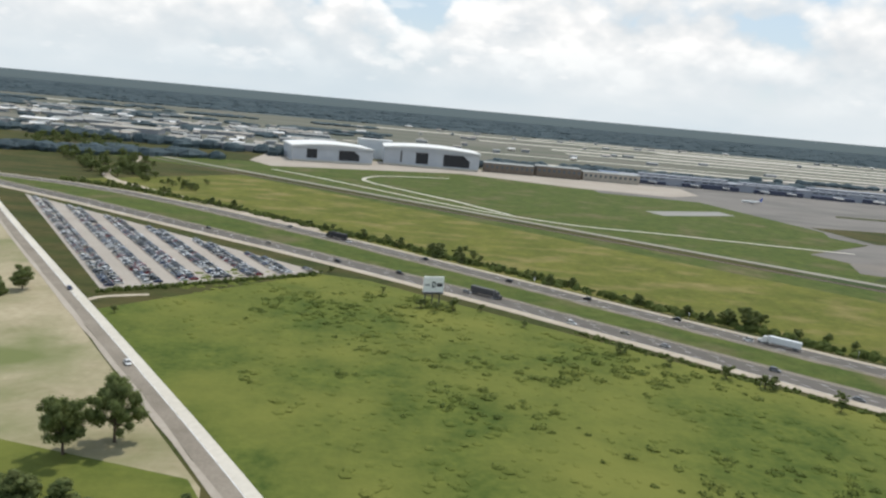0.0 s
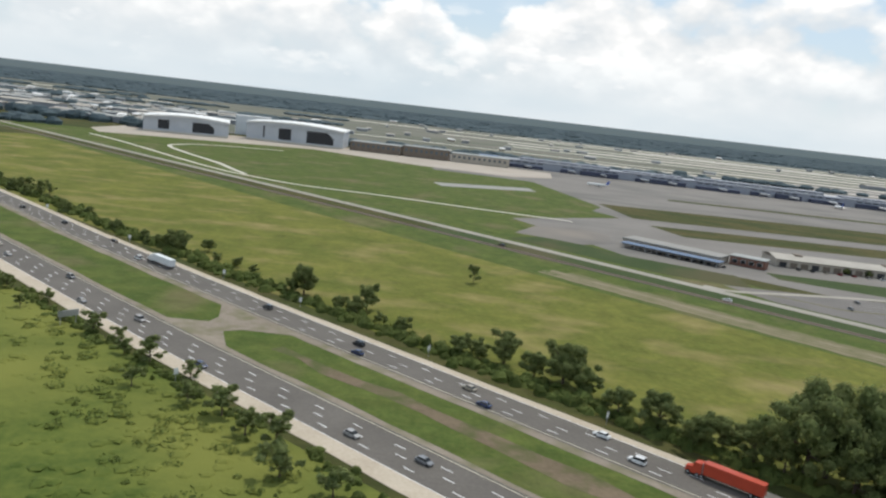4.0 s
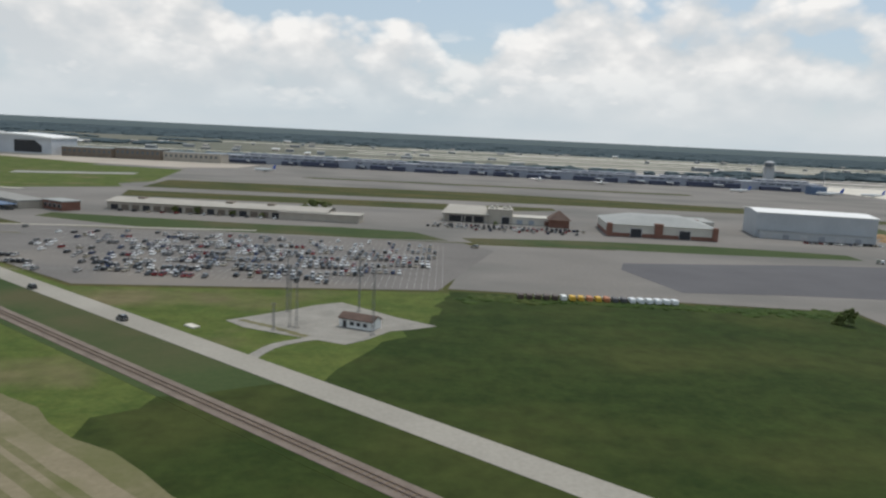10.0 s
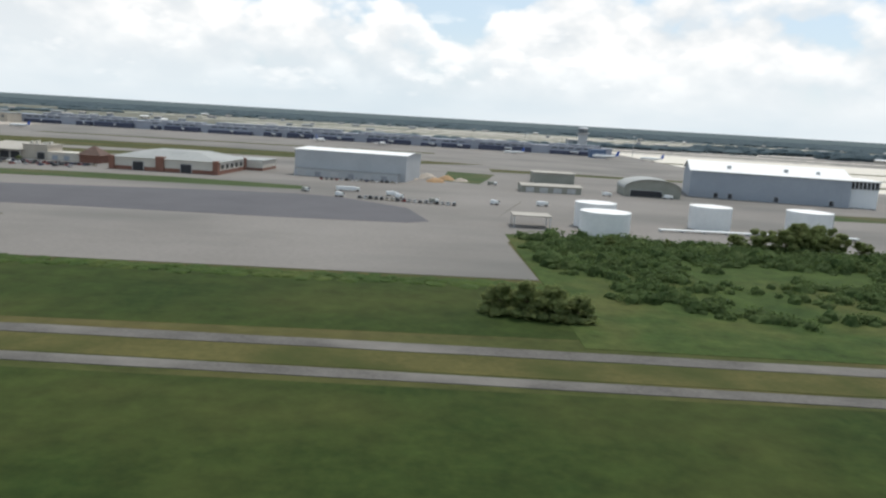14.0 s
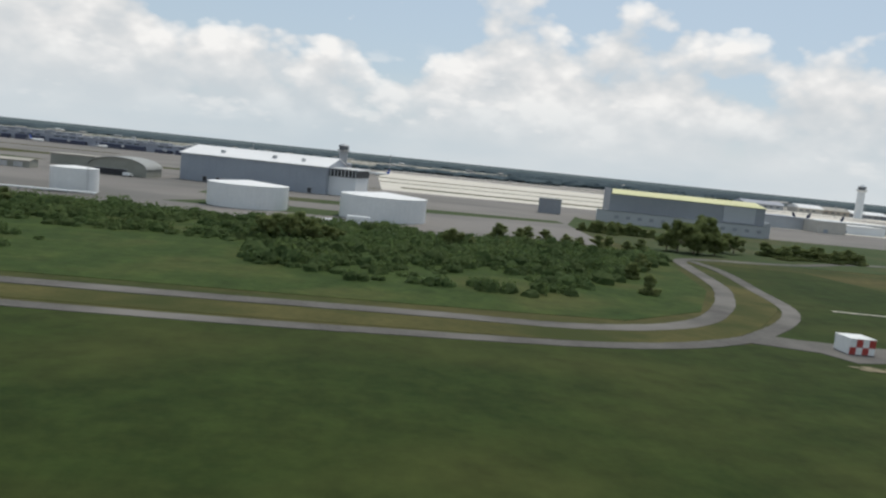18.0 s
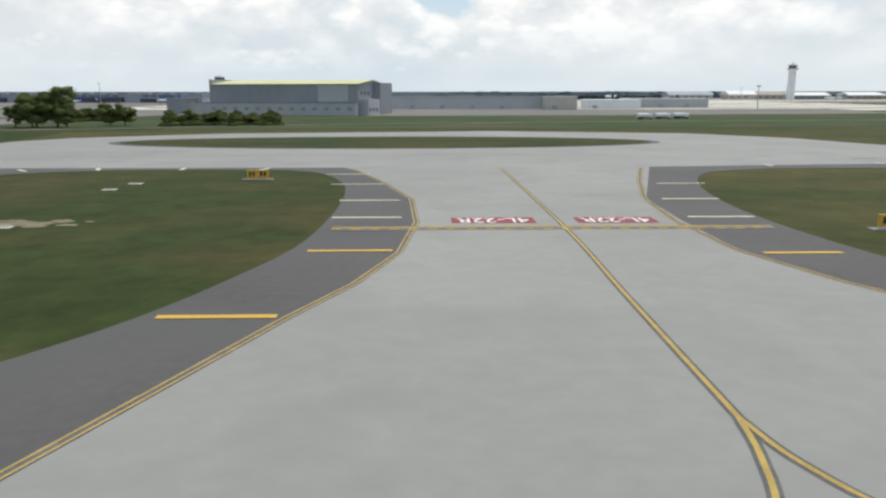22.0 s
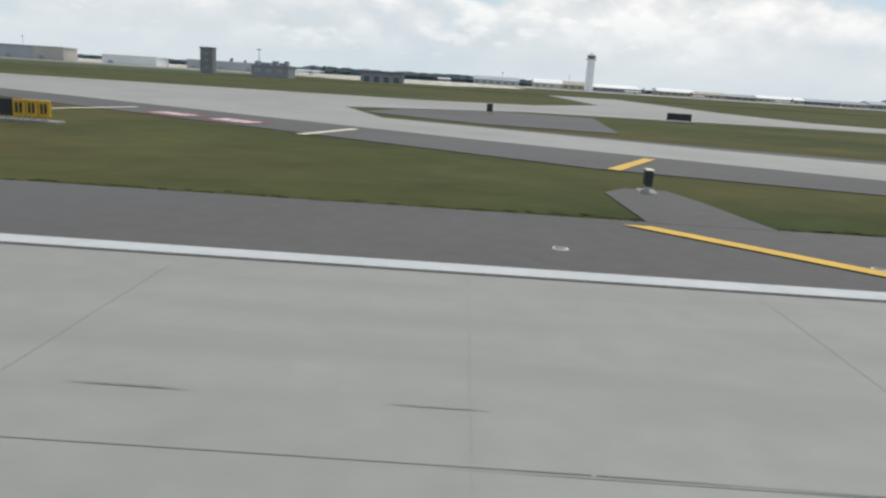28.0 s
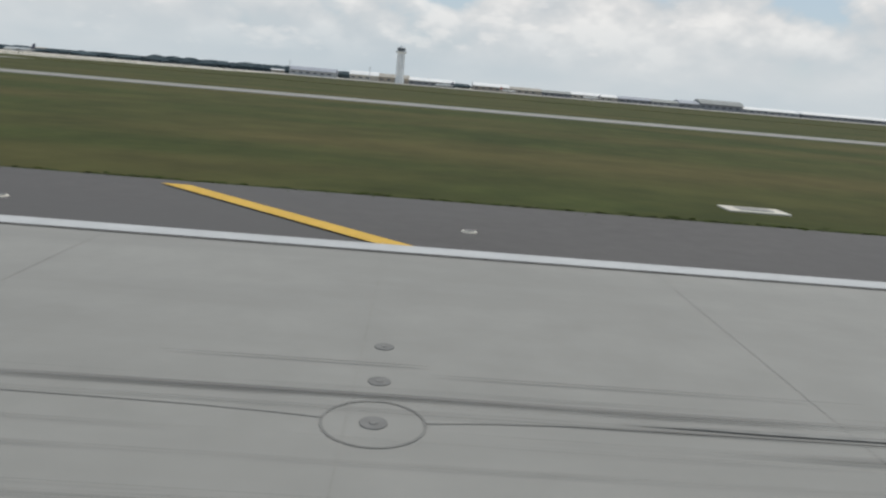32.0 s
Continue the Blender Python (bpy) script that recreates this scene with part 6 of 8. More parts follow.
for x in (-3.7, 3.7):
    for y in (-2.7, 2.7):
        box("post", x - 0.1, x + 0.1, y - 0.1, y + 0.1, 0, 2.4, STEEL, t)
t = thing("white_pump_unit", 683, 159, 0, 0, "white pump container among white pipes", "pump unit")
box("body", -2.4, 2.4, -1.0, 1.0, 0.1, 1.5, TANK_WHITE, t, 0.08)
box("skid", -3.4, 3.4, -1.3, 1.3, 0, 0.12, STEEL, t)
for k in range(4):
    bm = bmesh.new()
    rod(bm, (-9, -0.9 + 0.5 * k, 0.35), (-2.4, -0.9 + 0.5 * k, 0.35), 0.12, sides=8)
    part("pipe", bm, TANK_WHITE, t)


# ---- towers ----
def control_tower(x, y, h):
    t = thing("control_tower", x, y, 0, 0, "tall white airport control tower with glazed cab", "control tower")
    bm = bmesh.new()
    rod(bm, (0, 0, 0), (0, 0, h * 0.80), 4.2, 3.5, 8)
    part("shaft", bm, WALL_WHITE, t)
    bm = bmesh.new()
    rod(bm, (0, 0, h * 0.78), (0, 0, h * 0.83), 3.5, 5.2, 12)
    part("collar", bm, WALL_WHITE, t)
    bm = bmesh.new()
    rod(bm, (0, 0, h * 0.83), (0, 0, h * 0.855), 5.2, 5.2, 12)
    part("gallery", bm, WALL_PALE_GREY, t)
    bm = bmesh.new()
    rod(bm, (0, 0, h * 0.855), (0, 0, h * 0.93), 3.4, 4.0, 12)
    part("cab_glass", bm, DARK_GLAZING, t)
    bm = bmesh.new()
    rod(bm, (0, 0, h * 0.93), (0, 0, h * 0.955), 4.2, 3.8, 12)
    roof = part("cab_roof", bm, WALL_WHITE, t)
    bm = bmesh.new()
    rod(bm, (0, 0, h * 0.955), (0, 0, h), 1.9, 0.9, 12)
    part("radar_dome", bm, WALL_WHITE, roof)
    return t


control_tower(1185.4, 736, 34.8)
t = thing("old_control_tower", 660.4, 657, 0, 0, "old grey airport control tower", "control tower")
box("shaft", -3.4, 3.4, -3.4, 3.4, 0, 15.5, WALL_PALE_GREY, t)
bm = bmesh.new()
rod(bm, (0, 0, 15.5), (0, 0, 16.4), 5.4, 5.6, 8)
part("gallery", bm, STEEL, t)
bm = bmesh.new()
rod(bm, (0, 0, 16.4), (0, 0, 19.8), 3.8, 4.4, 8)
part("cab_glass", bm, DARK_GLAZING, t)
bm = bmesh.new()
rod(bm, (0, 0, 19.8), (0, 0, 21.3), 4.6, 2.4, 8)
part("cab_roof", bm, WALL_PALE_GREY, t)

t = thing("block_tower", 997.3, 205, 0, 0, "plain grey concrete block tower", "tower")
box("shaft", -1.6, 1.6, -1.6, 1.6, 0, 6.5, TOWER_GREY, t)
box("parapet", -1.72, 1.72, -1.72, 1.72, 6.5, 6.8, TOWER_GREY, t)
for k in range(3):
    box("window", -0.5, 0.5, -1.64, -1.58, 1.4 + 1.7 * k, 2.1 + 1.7 * k, WALL_SLATE, t)
t = thing("training_building", 1009.6, 202, 0, 0, "low grey building with rooftop structures", "building")
box("wall", 0, 9.6, 0, 9, 0, 3.0, WALL_SLATE, t)
box("roof", -0.2, 9.8, -0.2, 9.2, 3.0, 3.2, ROOF_GREY, t)
for x, w, h in ((0.4, 0.9, 0.9), (1.9, 2.4, 0.6), (5.0, 1.1, 1.1), (6.9, 0.8, 0.7), (8.2, 0.7, 1.2)):
    box("roof_plant", x, x + w, 2, 5, 3.2, 3.2 + h, WALL_SLATE, t)
for k in range(3):
    opening(t, 1.1 + 2.9 * k, 2.2 + 2.9 * k, 1.2, 2.1, 0, WALL_GREY, "window")
t = thing("flat_shed", 1031, 258, 0, 0, "dark flat-roofed shed on the airfield", "shed")
box("wall", 0, 14, 0, 8, 0, 3.4, WALL_SLATE, t)
box("roof", -0.5, 14.5, -0.5, 8.5, 3.4, 3.75, ROOF_GREY, t)
for k in range(4):
    opening(t, 1 + 3.3 * k, 3.0 + 3.3 * k, 0.1, 2.0, 0, DARK_GLAZING)

# grey ranges on the far side of the airfield
for x, y, w, d, h, wall, roof, label in (
        (812, 334, 74, 20, 5.2, WALL_PALE_GREY, ROOF_BLUEGREY, "very long pale grey hangar range"), (885, 322, 13, 12, 5.2, TAN_PALE, ROOF_WHITE, "cream-coloured square building across the airfield"),
        (906, 340, 24, 14, 3.6, WALL_WHITE, ROOF_WHITE, "low white airport building"), (932, 372, 40, 12, 4.0, WALL_PALE_GREY, ROOF_WHITE, "long low grey service building"),
        (646, 548, 11, 9, 5.5, BLUE_DULL, BLUE_DULL, "dull blue square airport building")):
    t = thing("service_building", x, y, 0, 0, label, "building")
    front = box("wall", 0, w, 0, d, 0, h, wall, t)
    box("roof", -0.3, w + 0.3, -0.3, d + 0.3, h, h + 0.35, roof, t)
    for k in range(int(w / 13)):
        opening(front, 2.5 + 13 * k, 4.6 + 13 * k, 0.1, min(1.7, h * 0.4), 0, WALL_GREY, "door", False)

# ---- the far terminal, hall by hall ----
for x0, x1, h, wall, roof, label in (
        (1077, 1122, 6.6, WALL_PALE_GREY, ROOF_BLUEGREY, "grey arched terminal hall with windows"), (1136, 1164, 7.0, TAN_PALE, ROOF_WHITE, "terminal hall with a bright white roof"),
        (1164, 1194, 6.6, TAN_WALL, ROOF_TAN, "tan terminal link building"), (1194, 1239, 5.8, WALL_SLATE, ROOF_WHITE, "terminal concourse with a bright white roof"),
        (1258, 1294, 5.9, TAN_WALL, ROOF_WHITE, "terminal hall with a white roof"), (1294, 1327, 5.0, TAN_PALE, ROOF_TAN, "tan terminal hall with flat roof"),
        (1327, 1357, 4.6, WALL_SLATE, ROOF_GREY, "grey terminal concourse with dark windows"), (1357, 1404, 5.2, TAN_PALE, ROOF_WHITE, "pale terminal concourse with white roof"),
        (1404, 1437, 5.0, WALL_SLATE, ROOF_BLUEGREY, "grey terminal concourse with dark windows"), (1437, 1465, 4.8, WALL_PALE_GREY, ROOF_GREY, "grey terminal hall with dark windows"),
        (1465, 1486, 6.0, WALL_SLATE, ROOF_BLUEGREY, "blue-grey terminal hall with dark windows"), (1486, 1530, 8.0, WALL_SLATE, ROOF_GREY, "grey terminal block behind the halls"),
        (1530, 1590, 5.0, WALL_PALE_GREY, ROOF_WHITE, "long pale terminal hall with white roof"), (1590, 1680, 5.0, WALL_SLATE, ROOF_WHITE, "long grey terminal hall")):
    t = thing("terminal_hall", x0, 760 + (x0 % 7), 0, 0, label, "terminal", "halls of the far terminal")
    w, h = x1 - x0 - 0.5, h * 1.25
    front = box("wall", 0, w, 0, 22, 0, h * 0.55, wall, t)
    bm = bmesh.new()
    eave, rise = h * 0.55, h * 0.45
    for x, xx in ((-0.6, w + 0.6),):
        a = [bm.verts.new((q, y, z)) for q in (x, xx) for y, z in ((-1.8, eave), (-1.8, eave + 0.35), (5, eave + rise * 0.7), (11, eave + rise), (17, eave + rise * 0.7), (24, eave + 0.35), (24, eave))]
        bm.faces.new(a[:7])
        bm.faces.new(a[7:])
        for m in range(7):
            bm.faces.new((a[m], a[(m + 1) % 7], a[7 + (m + 1) % 7], a[7 + m]))
    part("roof", bm, roof, t)
    for k in range(max(2, int(w / 7))):
        box("window", 1.5 + 7 * k, min(w - 0.5, 5.0 + 7 * k), -0.06, 0.02, h * 0.22, h * 0.38, DARK_GLAZING, front)


# ---- antenna hut and its masts ----
t = thing("antenna_hut", 367.6, 114.4, 0, -24, "small white hut with a brown gabled roof", "hut")
bm = bmesh.new()
gable_wall(bm, 5.6, 2.6, 1.25, 1.95)
part("wall", bm, WHITE, t)
bm = bmesh.new()
gable(bm, 5.6, 2.6, 1.25, 1.95, 0.2)
part("roof", bm, ROOF_BROWN, t)
opening(t, 0.7, 1.2, 0.05, 1.0, 0, DARK)
for k in range(3):
    opening(t, 1.9 + 1.1 * k, 2.5 + 1.1 * k, 0.45, 0.95, 0, GLASS, "window")
for x, y, h, k in ((358.2, 122, 9.2, 1), (360.6, 112.6, 9.3, 2), (361.6, 112.4, 9.3, 2), (369.4, 124.2, 9.8, 1), (373, 110, 10.4, 3), (358.6, 110.6, 4.0, 1)):
    t = thing("antenna_mast", x, y, 0, 20 * k, "tall slim grey lattice antenna mast", "mast", "antenna masts on the pad")
    w = 0.26 if k == 3 else 0.2
    legs = [(w * math.cos(a), w * math.sin(a)) for a in (0.5, 2.6, 4.7)]
    for px, py in legs:
        bm = bmesh.new()
        rod(bm, (px, py, 0), (px * 0.7, py * 0.7, h), 0.035, 0.025, 5)
        part("leg", bm, MAST_STEEL, t)
    bm = bmesh.new()
    for m in range(int(h / 0.6)):
        z = 0.3 + 0.6 * m
        for q in range(3):
            (ax, ay), (bx, by) = legs[q], legs[(q + 1) % 3]
            f = 1 - 0.3 * z / h
            rod(bm, (ax * f, ay * f, z), (bx * f, by * f, min(h, z + (0.6 if m % 2 else 0.0))), 0.016, sides=4)
    part("lattice", bm, MAST_STEEL, t)
    bm = bmesh.new()
    for z in (0.72, 0.97):
        rod(bm, (-0.45, 0, h * z), (0.45, 0, h * z), 0.03, sides=5)
    part("cross_arm", bm, MAST_STEEL, t)
    box("footing", -0.35, 0.35, -0.35, 0.35, -0.02, 0.14, GRAVEL, t)

# ---- billboard, road signs, railway signals ----
t = thing("billboard", 19.8, 173.2, 0, 14, "white roadside billboard on steel legs", "billboard")
box("panel", -2.5, 2.5, -0.2, 0.2, 3.3, 7.1, BILLBOARD, t, 0.04)
box("panel_frame", -2.6, 2.6, -0.14, 0.14, 3.05, 3.34, DARK, t)
box("catwalk", -2.5, 2.5, -0.7, -0.2, 3.0, 3.08, DARK_STEEL, t)
box("printed_mark", -0.5, 0.42, -0.215, -0.2, 4.5, 5.9, DARK, t)
box("printed_mark_centre", -0.22, 0.16, -0.225, -0.215, 4.85, 5.55, BILLBOARD, t)
box("printed_bar", -2.2, -0.9, -0.215, -0.2, 4.9, 5.35, PRINT_GREY, t)
box("printed_bar", 0.75, 2.2, -0.215, -0.2, 4.75, 5.55, DARK, t)
for x in (-1.8, 0, 1.8):
    box("leg", x - 0.12, x + 0.12, 0.2, 0.45, 0, 6.6, DARK_STEEL, t)
for s, n in ((-8, 190), (16, 190.2), (48, 190), (-46, 190), (-90, 190), (80, 190), (36, 152.4), (-20, 152.2)):
    x, y = slanted(s, n)
    t = thing("road_sign", x, y, 0, 50, "small white roadside sign on a post", "road sign", "white signs along the highway")
    bm = bmesh.new()
    rod(bm, (0, 0, 0), (0, 0, 1.9), 0.04, sides=6)
    part("post", bm, STEEL, t)
    box("plate", -0.32, 0.32, -0.05, -0.01, 1.1, 1.95, WHITE, t)
t = thing("highway_sign", *slanted(7, 151.6), 0, 51, "wide white-backed highway sign on two posts", "highway sign")
box("plate", -1.6, 1.6, -0.05, 0.02, 1.5, 2.5, STEEL, t)
for x in (-1.2, 1.2):
    box("post", x - 0.06, x + 0.06, 0.02, 0.14, 0, 2.4, STEEL, t)
for x, y in ((292.5, 146.6), (286.8, 144.0)):
    t = thing("railway_signal", x, y, 0, 40, "dark railway signal mast beside the track", "railway signal", "railway signals")
    bm = bmesh.new()
    rod(bm, (0, 0, 0), (0, 0, 3.0), 0.08, sides=8)
    part("mast", bm, DARK, t)
    box("signal_head", -0.25, 0.25, -0.2, 0.1, 2.1, 3.1, DARK, t, 0.05)
    box("cabinet", 0.5, 1.2, -0.3, 0.3, 0, 0.8, STEEL, t, 0.03)
for x, y in ((295.6, 138.4), (288.2, 137.6), (347.0, 110.2)):
    t = thing("trackside_slab", x, y, 0, -39, "pale concrete slab beside the railway track", "slab", "slabs by the track")
    box("slab", -1.2, 1.2, -0.6, 0.6, 0, 0.22, CONCRETE_PALE, t, 0.03)
rails = thing("railway_track", 0, 0, 0, 0, "single railway track with steel rails", "railway track")
for n in (288.25, 288.95):
    bm = bmesh.new()
    rod(bm, (*slanted(-400, n), 0.12), (*slanted(300, n), 0.12), 0.05, sides=4)
    part("rail", bm, RAIL, rails)
verts, faces = [], []
for k in range(620):
    s = -160 + 0.75 * k
    b = len(verts)
    for ds, dn in ((-0.12, -0.65), (0.12, -0.65), (0.12, 0.65), (-0.12, 0.65)):
        verts.append((*slanted(s + ds, 288.6 + dn), 0.095))
    faces.append((b, b + 1, b + 2, b + 3))
tagged(mesh_object("sleepers", verts, faces, WOOD), "weathered wooden railway sleepers", "sleepers", kind="stuff")
# tall lamp masts on the far apron
for x, y, h in ((978, 330, 10), (600, 560, 14), (700, 640, 16), (1160, 690, 12), (1098, 640, 11)):
    t = thing("apron_lamp_mast", x, y, 0, 0, "tall slim apron lamp mast", "lamp mast", "lamp masts of the far apron")
    bm = bmesh.new()
    rod(bm, (0, 0, 0), (0, 0, h), 0.28, 0.14, 8)
    part("pole", bm, STEEL, t)
    box("lamp_head", -0.9, 0.9, -0.4, 0.4, h - 0.5, h, STEEL, t, 0.05)


# ---- vehicles ----
def wheel_mesh(r, w):
    bm = bmesh.new()
    rod(bm, (0, -w / 2, 0), (0, w / 2, 0), r, None, 12)
    me = bpy.data.meshes.new("wheel")
    bm.to_mesh(me)
    bm.free()
    me.materials.append(TYRE)
    return me


CAR_WHEEL, TRUCK_WHEEL, PLANE_WHEEL = wheel_mesh(0.16, 0.11), wheel_mesh(0.26, 0.16), wheel_mesh(0.3, 0.2)


def loft(bm, rings):
    """Skins a row of equal rings and caps both ends."""
    loops = [[bm.verts.new(p) for p in ring] for ring in rings]
    n = len(loops[0])
    for a, b in zip(loops, loops[1:]):
        for i in range(n):
            bm.faces.new((a[i], a[(i + 1) % n], b[(i + 1) % n], b[i]))
    bm.faces.new(loops[0][::-1])
    bm.faces.new(loops[-1])


def car_body(van=False, pickup=False):
    bm = bmesh.new()
    L, W = (1.15, 0.44)
    rings = []
    for x, z0, z1, w in ((-L, 0.20, 0.40, 0.38), (-L + 0.08, 0.13, 0.47, 0.43), (-0.4, 0.12, 0.50, W), (0.45, 0.12, 0.47, W), (L - 0.15, 0.13, 0.41, 0.42), (L, 0.20, 0.34, 0.36)):
        rings.append([(x, -w, z0), (x, w, z0), (x, w, z1 - 0.05), (x, w * 0.92, z1), (x, -w * 0.92, z1), (x, -w, z1 - 0.05)])
    loft(bm, rings)
    top = 0.86 if van else 0.73
    x0, x1 = (-1.08, 0.5) if van else (-0.15, 0.55) if pickup else (-0.85, 0.5)
    loft(bm, [[(x0 + 0.18, -0.36, top), (x0 + 0.18, 0.36, top), (x0 + 0.2, 0.36, top - 0.03), (x0 + 0.2, -0.36, top - 0.03)],
              [(x1 - 0.3, -0.35, top), (x1 - 0.3, 0.35, top), (x1 - 0.28, 0.35, top - 0.03), (x1 - 0.28, -0.35, top - 0.03)]])
    return bm


def car_glass(van=False, pickup=False):
    bm = bmesh.new()
    top = 0.84 if van else 0.71
    x0, x1 = (-1.1, 0.62) if van else (-0.15, 0.62) if pickup else (-0.88, 0.62)
    lo = [(x0, -0.41, 0.46), (x1, -0.41, 0.46), (x1, 0.41, 0.46), (x0, 0.41, 0.46)]
    hi = [(x0 + 0.2, -0.34, top), (x1 - 0.32, -0.34, top), (x1 - 0.32, 0.34, top), (x0 + 0.2, 0.34, top)]
    loft(bm, [lo, hi])
    return bm


PAINTS = [("white", (0.74, 0.74, 0.73)), ("silver", (0.36, 0.35, 0.335)), ("black", (0.018, 0.018, 0.02)), ("dark grey", (0.075, 0.073, 0.072)), ("dark blue", (0.025, 0.04, 0.10)), ("dark red", (0.20, 0.02, 0.02)), ("beige", (0.36, 0.32, 0.25)), ("grey", (0.20, 0.205, 0.21))]
CARS = []
for colour, rgb in PAINTS:
    paint = car_paint("car_paint_" + colour.replace(" ", "_"), rgb)
    for kind, van, pickup in (("saloon", False, False), ("sport utility", True, False)):
        root = thing("parked_car", 0, 0, 0, 0, f"parked {colour} {kind} car in the car park", "car", "cars in the car parks")
        part("body", car_body(van, pickup), paint, root)
        part("glazing", car_glass(van, pickup), GLASS, root)
        for x in (-0.72, 0.70):
            for y in (-0.38, 0.38):
                w = new("wheel", CAR_WHEEL)
                w.matrix_basis = pose(x, y, 0.16)
                w.parent = root
        CARS.append(root)
ODDS = [4.6, 3, 5, 4, 1.6, 2.0, 2.2, 2.4]
rnd = random.Random(11)


def pick_car():
    k = rnd.choices(range(len(PAINTS)), ODDS)[0]
    return CARS[2 * k + rnd.randint(0, 1)]


used = set()


def park(x, y, rz, label="", group="", name=""):
    src = pick_car()
    if src not in used and not label:
        used.add(src)
        src.matrix_basis = pose(x, y, 0.05, 0, 0, rz)
        return src
    c = copy_thing(src, pose(x, y, 0.05, 0, 0, rz))
    if name:
        c.name = name
    return tagged(c, label, "", group)


# the triangular car park: rows parallel to the side road
LEFT, RIGHT, APEX = Vector((-55, 167)), Vector((-8.4, 199.5)), Vector((-132, 298))
row_dir = (APEX - LEFT).normalized()
base_dir = (RIGHT - LEFT).normalized()
spots = []
width = (RIGHT - LEFT).length
for k in range(13):
    off = 2.2 + (k // 2) * 8.6 + (k % 2) * 2.45
    if off > width - 2:
        break
    length = (APEX - LEFT).length * (1 - off / width) - 4
    for j in range(int(length / 1.32)):
        if rnd.random() < 0.90:
            p = LEFT + base_dir * off + row_dir * (2.5 + 1.32 * j)
            spots.append((p.x, p.y, math.degrees(math.atan2(row_dir.y, row_dir.x)) + 90 + (180 if rnd.random() < 0.5 else 0)))
# the airport's car park: rows along x, fuller towards the east
lot_two = []
for k in range(9):
    y = 146 + 6.6 * k
    for side in (0, 2.5):
        x = 262 + max(0, (168 - y) * 1.35)
        while x < min(381, 362 + (y - 146) * 0.9):
            fill = 0.06 if x < 284 else 0.5 if x < 312 else 0.8
            if k in (0, 7, 8):
                fill *= 0.6
            if rnd.random() < fill and math.sin(x * 0.23 + k * 2.1 + side) > (0.15 if x < 312 else -0.5):
                lot_two.append((x + rnd.gauss(0, 0.05), y + side + rnd.gauss(0, 0.08), 90 + (180 if rnd.random() < 0.5 else 0)))
            x += 1.35
rnd.shuffle(spots)
rnd.shuffle(lot_two)
near_one = sorted(spots, key=lambda q: q[1])[:85]
near_two = sorted(lot_two, key=lambda q: q[1])[:85]
for q in near_one + near_two:
    park(*q)
rest = [q for q in spots if q not in set(near_one)] + [q for q in lot_two if q not in set(near_two)]
shades = rnd.choices(range(len(PAINTS)), ODDS, k=len(rest))
for i, (colour, rgb) in enumerate(PAINTS):
    verts, faces = [], []
    me = CARS[2 * i].children[0].data
    base_v = [v.co.copy() for v in me.vertices]
    base_f = [tuple(p.vertices) for p in me.polygons]
    for (x, y, rz), shade in zip(rest, shades):
        if shade == i:
            m, n = pose(x, y, 0.05, 0, 0, rz), len(verts)
            verts += [m @ v for v in base_v]
            faces += [tuple(n + a for a in f) for f in base_f]
    if verts:
        tagged(mesh_object("parked_cars", verts, faces, me.materials[0]), f"rows of far {colour} parked cars", "cars", kind="stuff")
verts, faces = [], []
me = CARS[0].children[1].data
base_v = [v.co.copy() for v in me.vertices]
base_f = [tuple(p.vertices) for p in me.polygons]
for x, y, rz in rest:
    m, n = pose(x, y, 0.05, 0, 0, rz), len(verts)
    verts += [m @ v for v in base_v]
    faces += [tuple(n + a for a in f) for f in base_f]
tagged(mesh_object("car_windows", verts, faces, DARK), "dark windows of the far parked cars", "cars", kind="stuff")
# painted bay lines
verts, faces = [], []
for k in range(9):
    y = 146 + 6.6 * k
    for j in range(90):
        x = 262 + 1.35 * j + 0.67
        if x > 270 + max(0, (168 - y) * 1.35):
            n = len(verts)
            verts += [(x - 0.05, y - 1.2, 0.056), (x + 0.05, y - 1.2, 0.056), (x + 0.05, y + 3.6, 0.056), (x - 0.05, y + 3.6, 0.056)]
            faces.append((n, n + 1, n + 2, n + 3))
tagged(mesh_object("bay_lines", verts, faces, BAY_PAINT), "faint white bay lines of the car park", "road marking", kind="stuff")

# cars before the airport buildings and along the road
rz_road = math.degrees(SLANT)
for k in range(34):
    park(380 + 1.45 * k + rnd.gauss(0, 0.2), 251.5 - 0.1 * k, 90, f"parked {'dark' if k % 2 else 'pale'} car before the airport buildings", "cars before the buildings", "parked_car")
for k in range(30):
    if k % 7 != 3:
        park(378 + 1.5 * k + rnd.gauss(0, 0.15), 246.2 - 0.08 * k, 90, "parked car before the airport buildings", "cars before the buildings", "parked_car")
    if k % 3 == 0 and k > 5:
        park(384 + 1.5 * k, 241.5 - 0.08 * k, 90, "parked car before the airport buildings", "cars before the buildings", "parked_car")
for k in range(14):
    park(224 + 1.9 * k, 254.5 - 1.4 * k, 50, "parked car under a bluish canopy", "cars before the buildings", "parked_car")
for k in range(12):
    park(278 + 4.6 * k, 248 - 0.2 * k, 90, "parked car before the long cargo building", "cars before the buildings", "parked_car")
for x, y in ((391.1, 202.0), (336.2, 111.9), (313.4, 129.8), (231.4, 186.1), (177.2, 230.5)):
    park(x, y, rz_road + 180, "car driving on the concrete road", "cars on the road", "road_car")
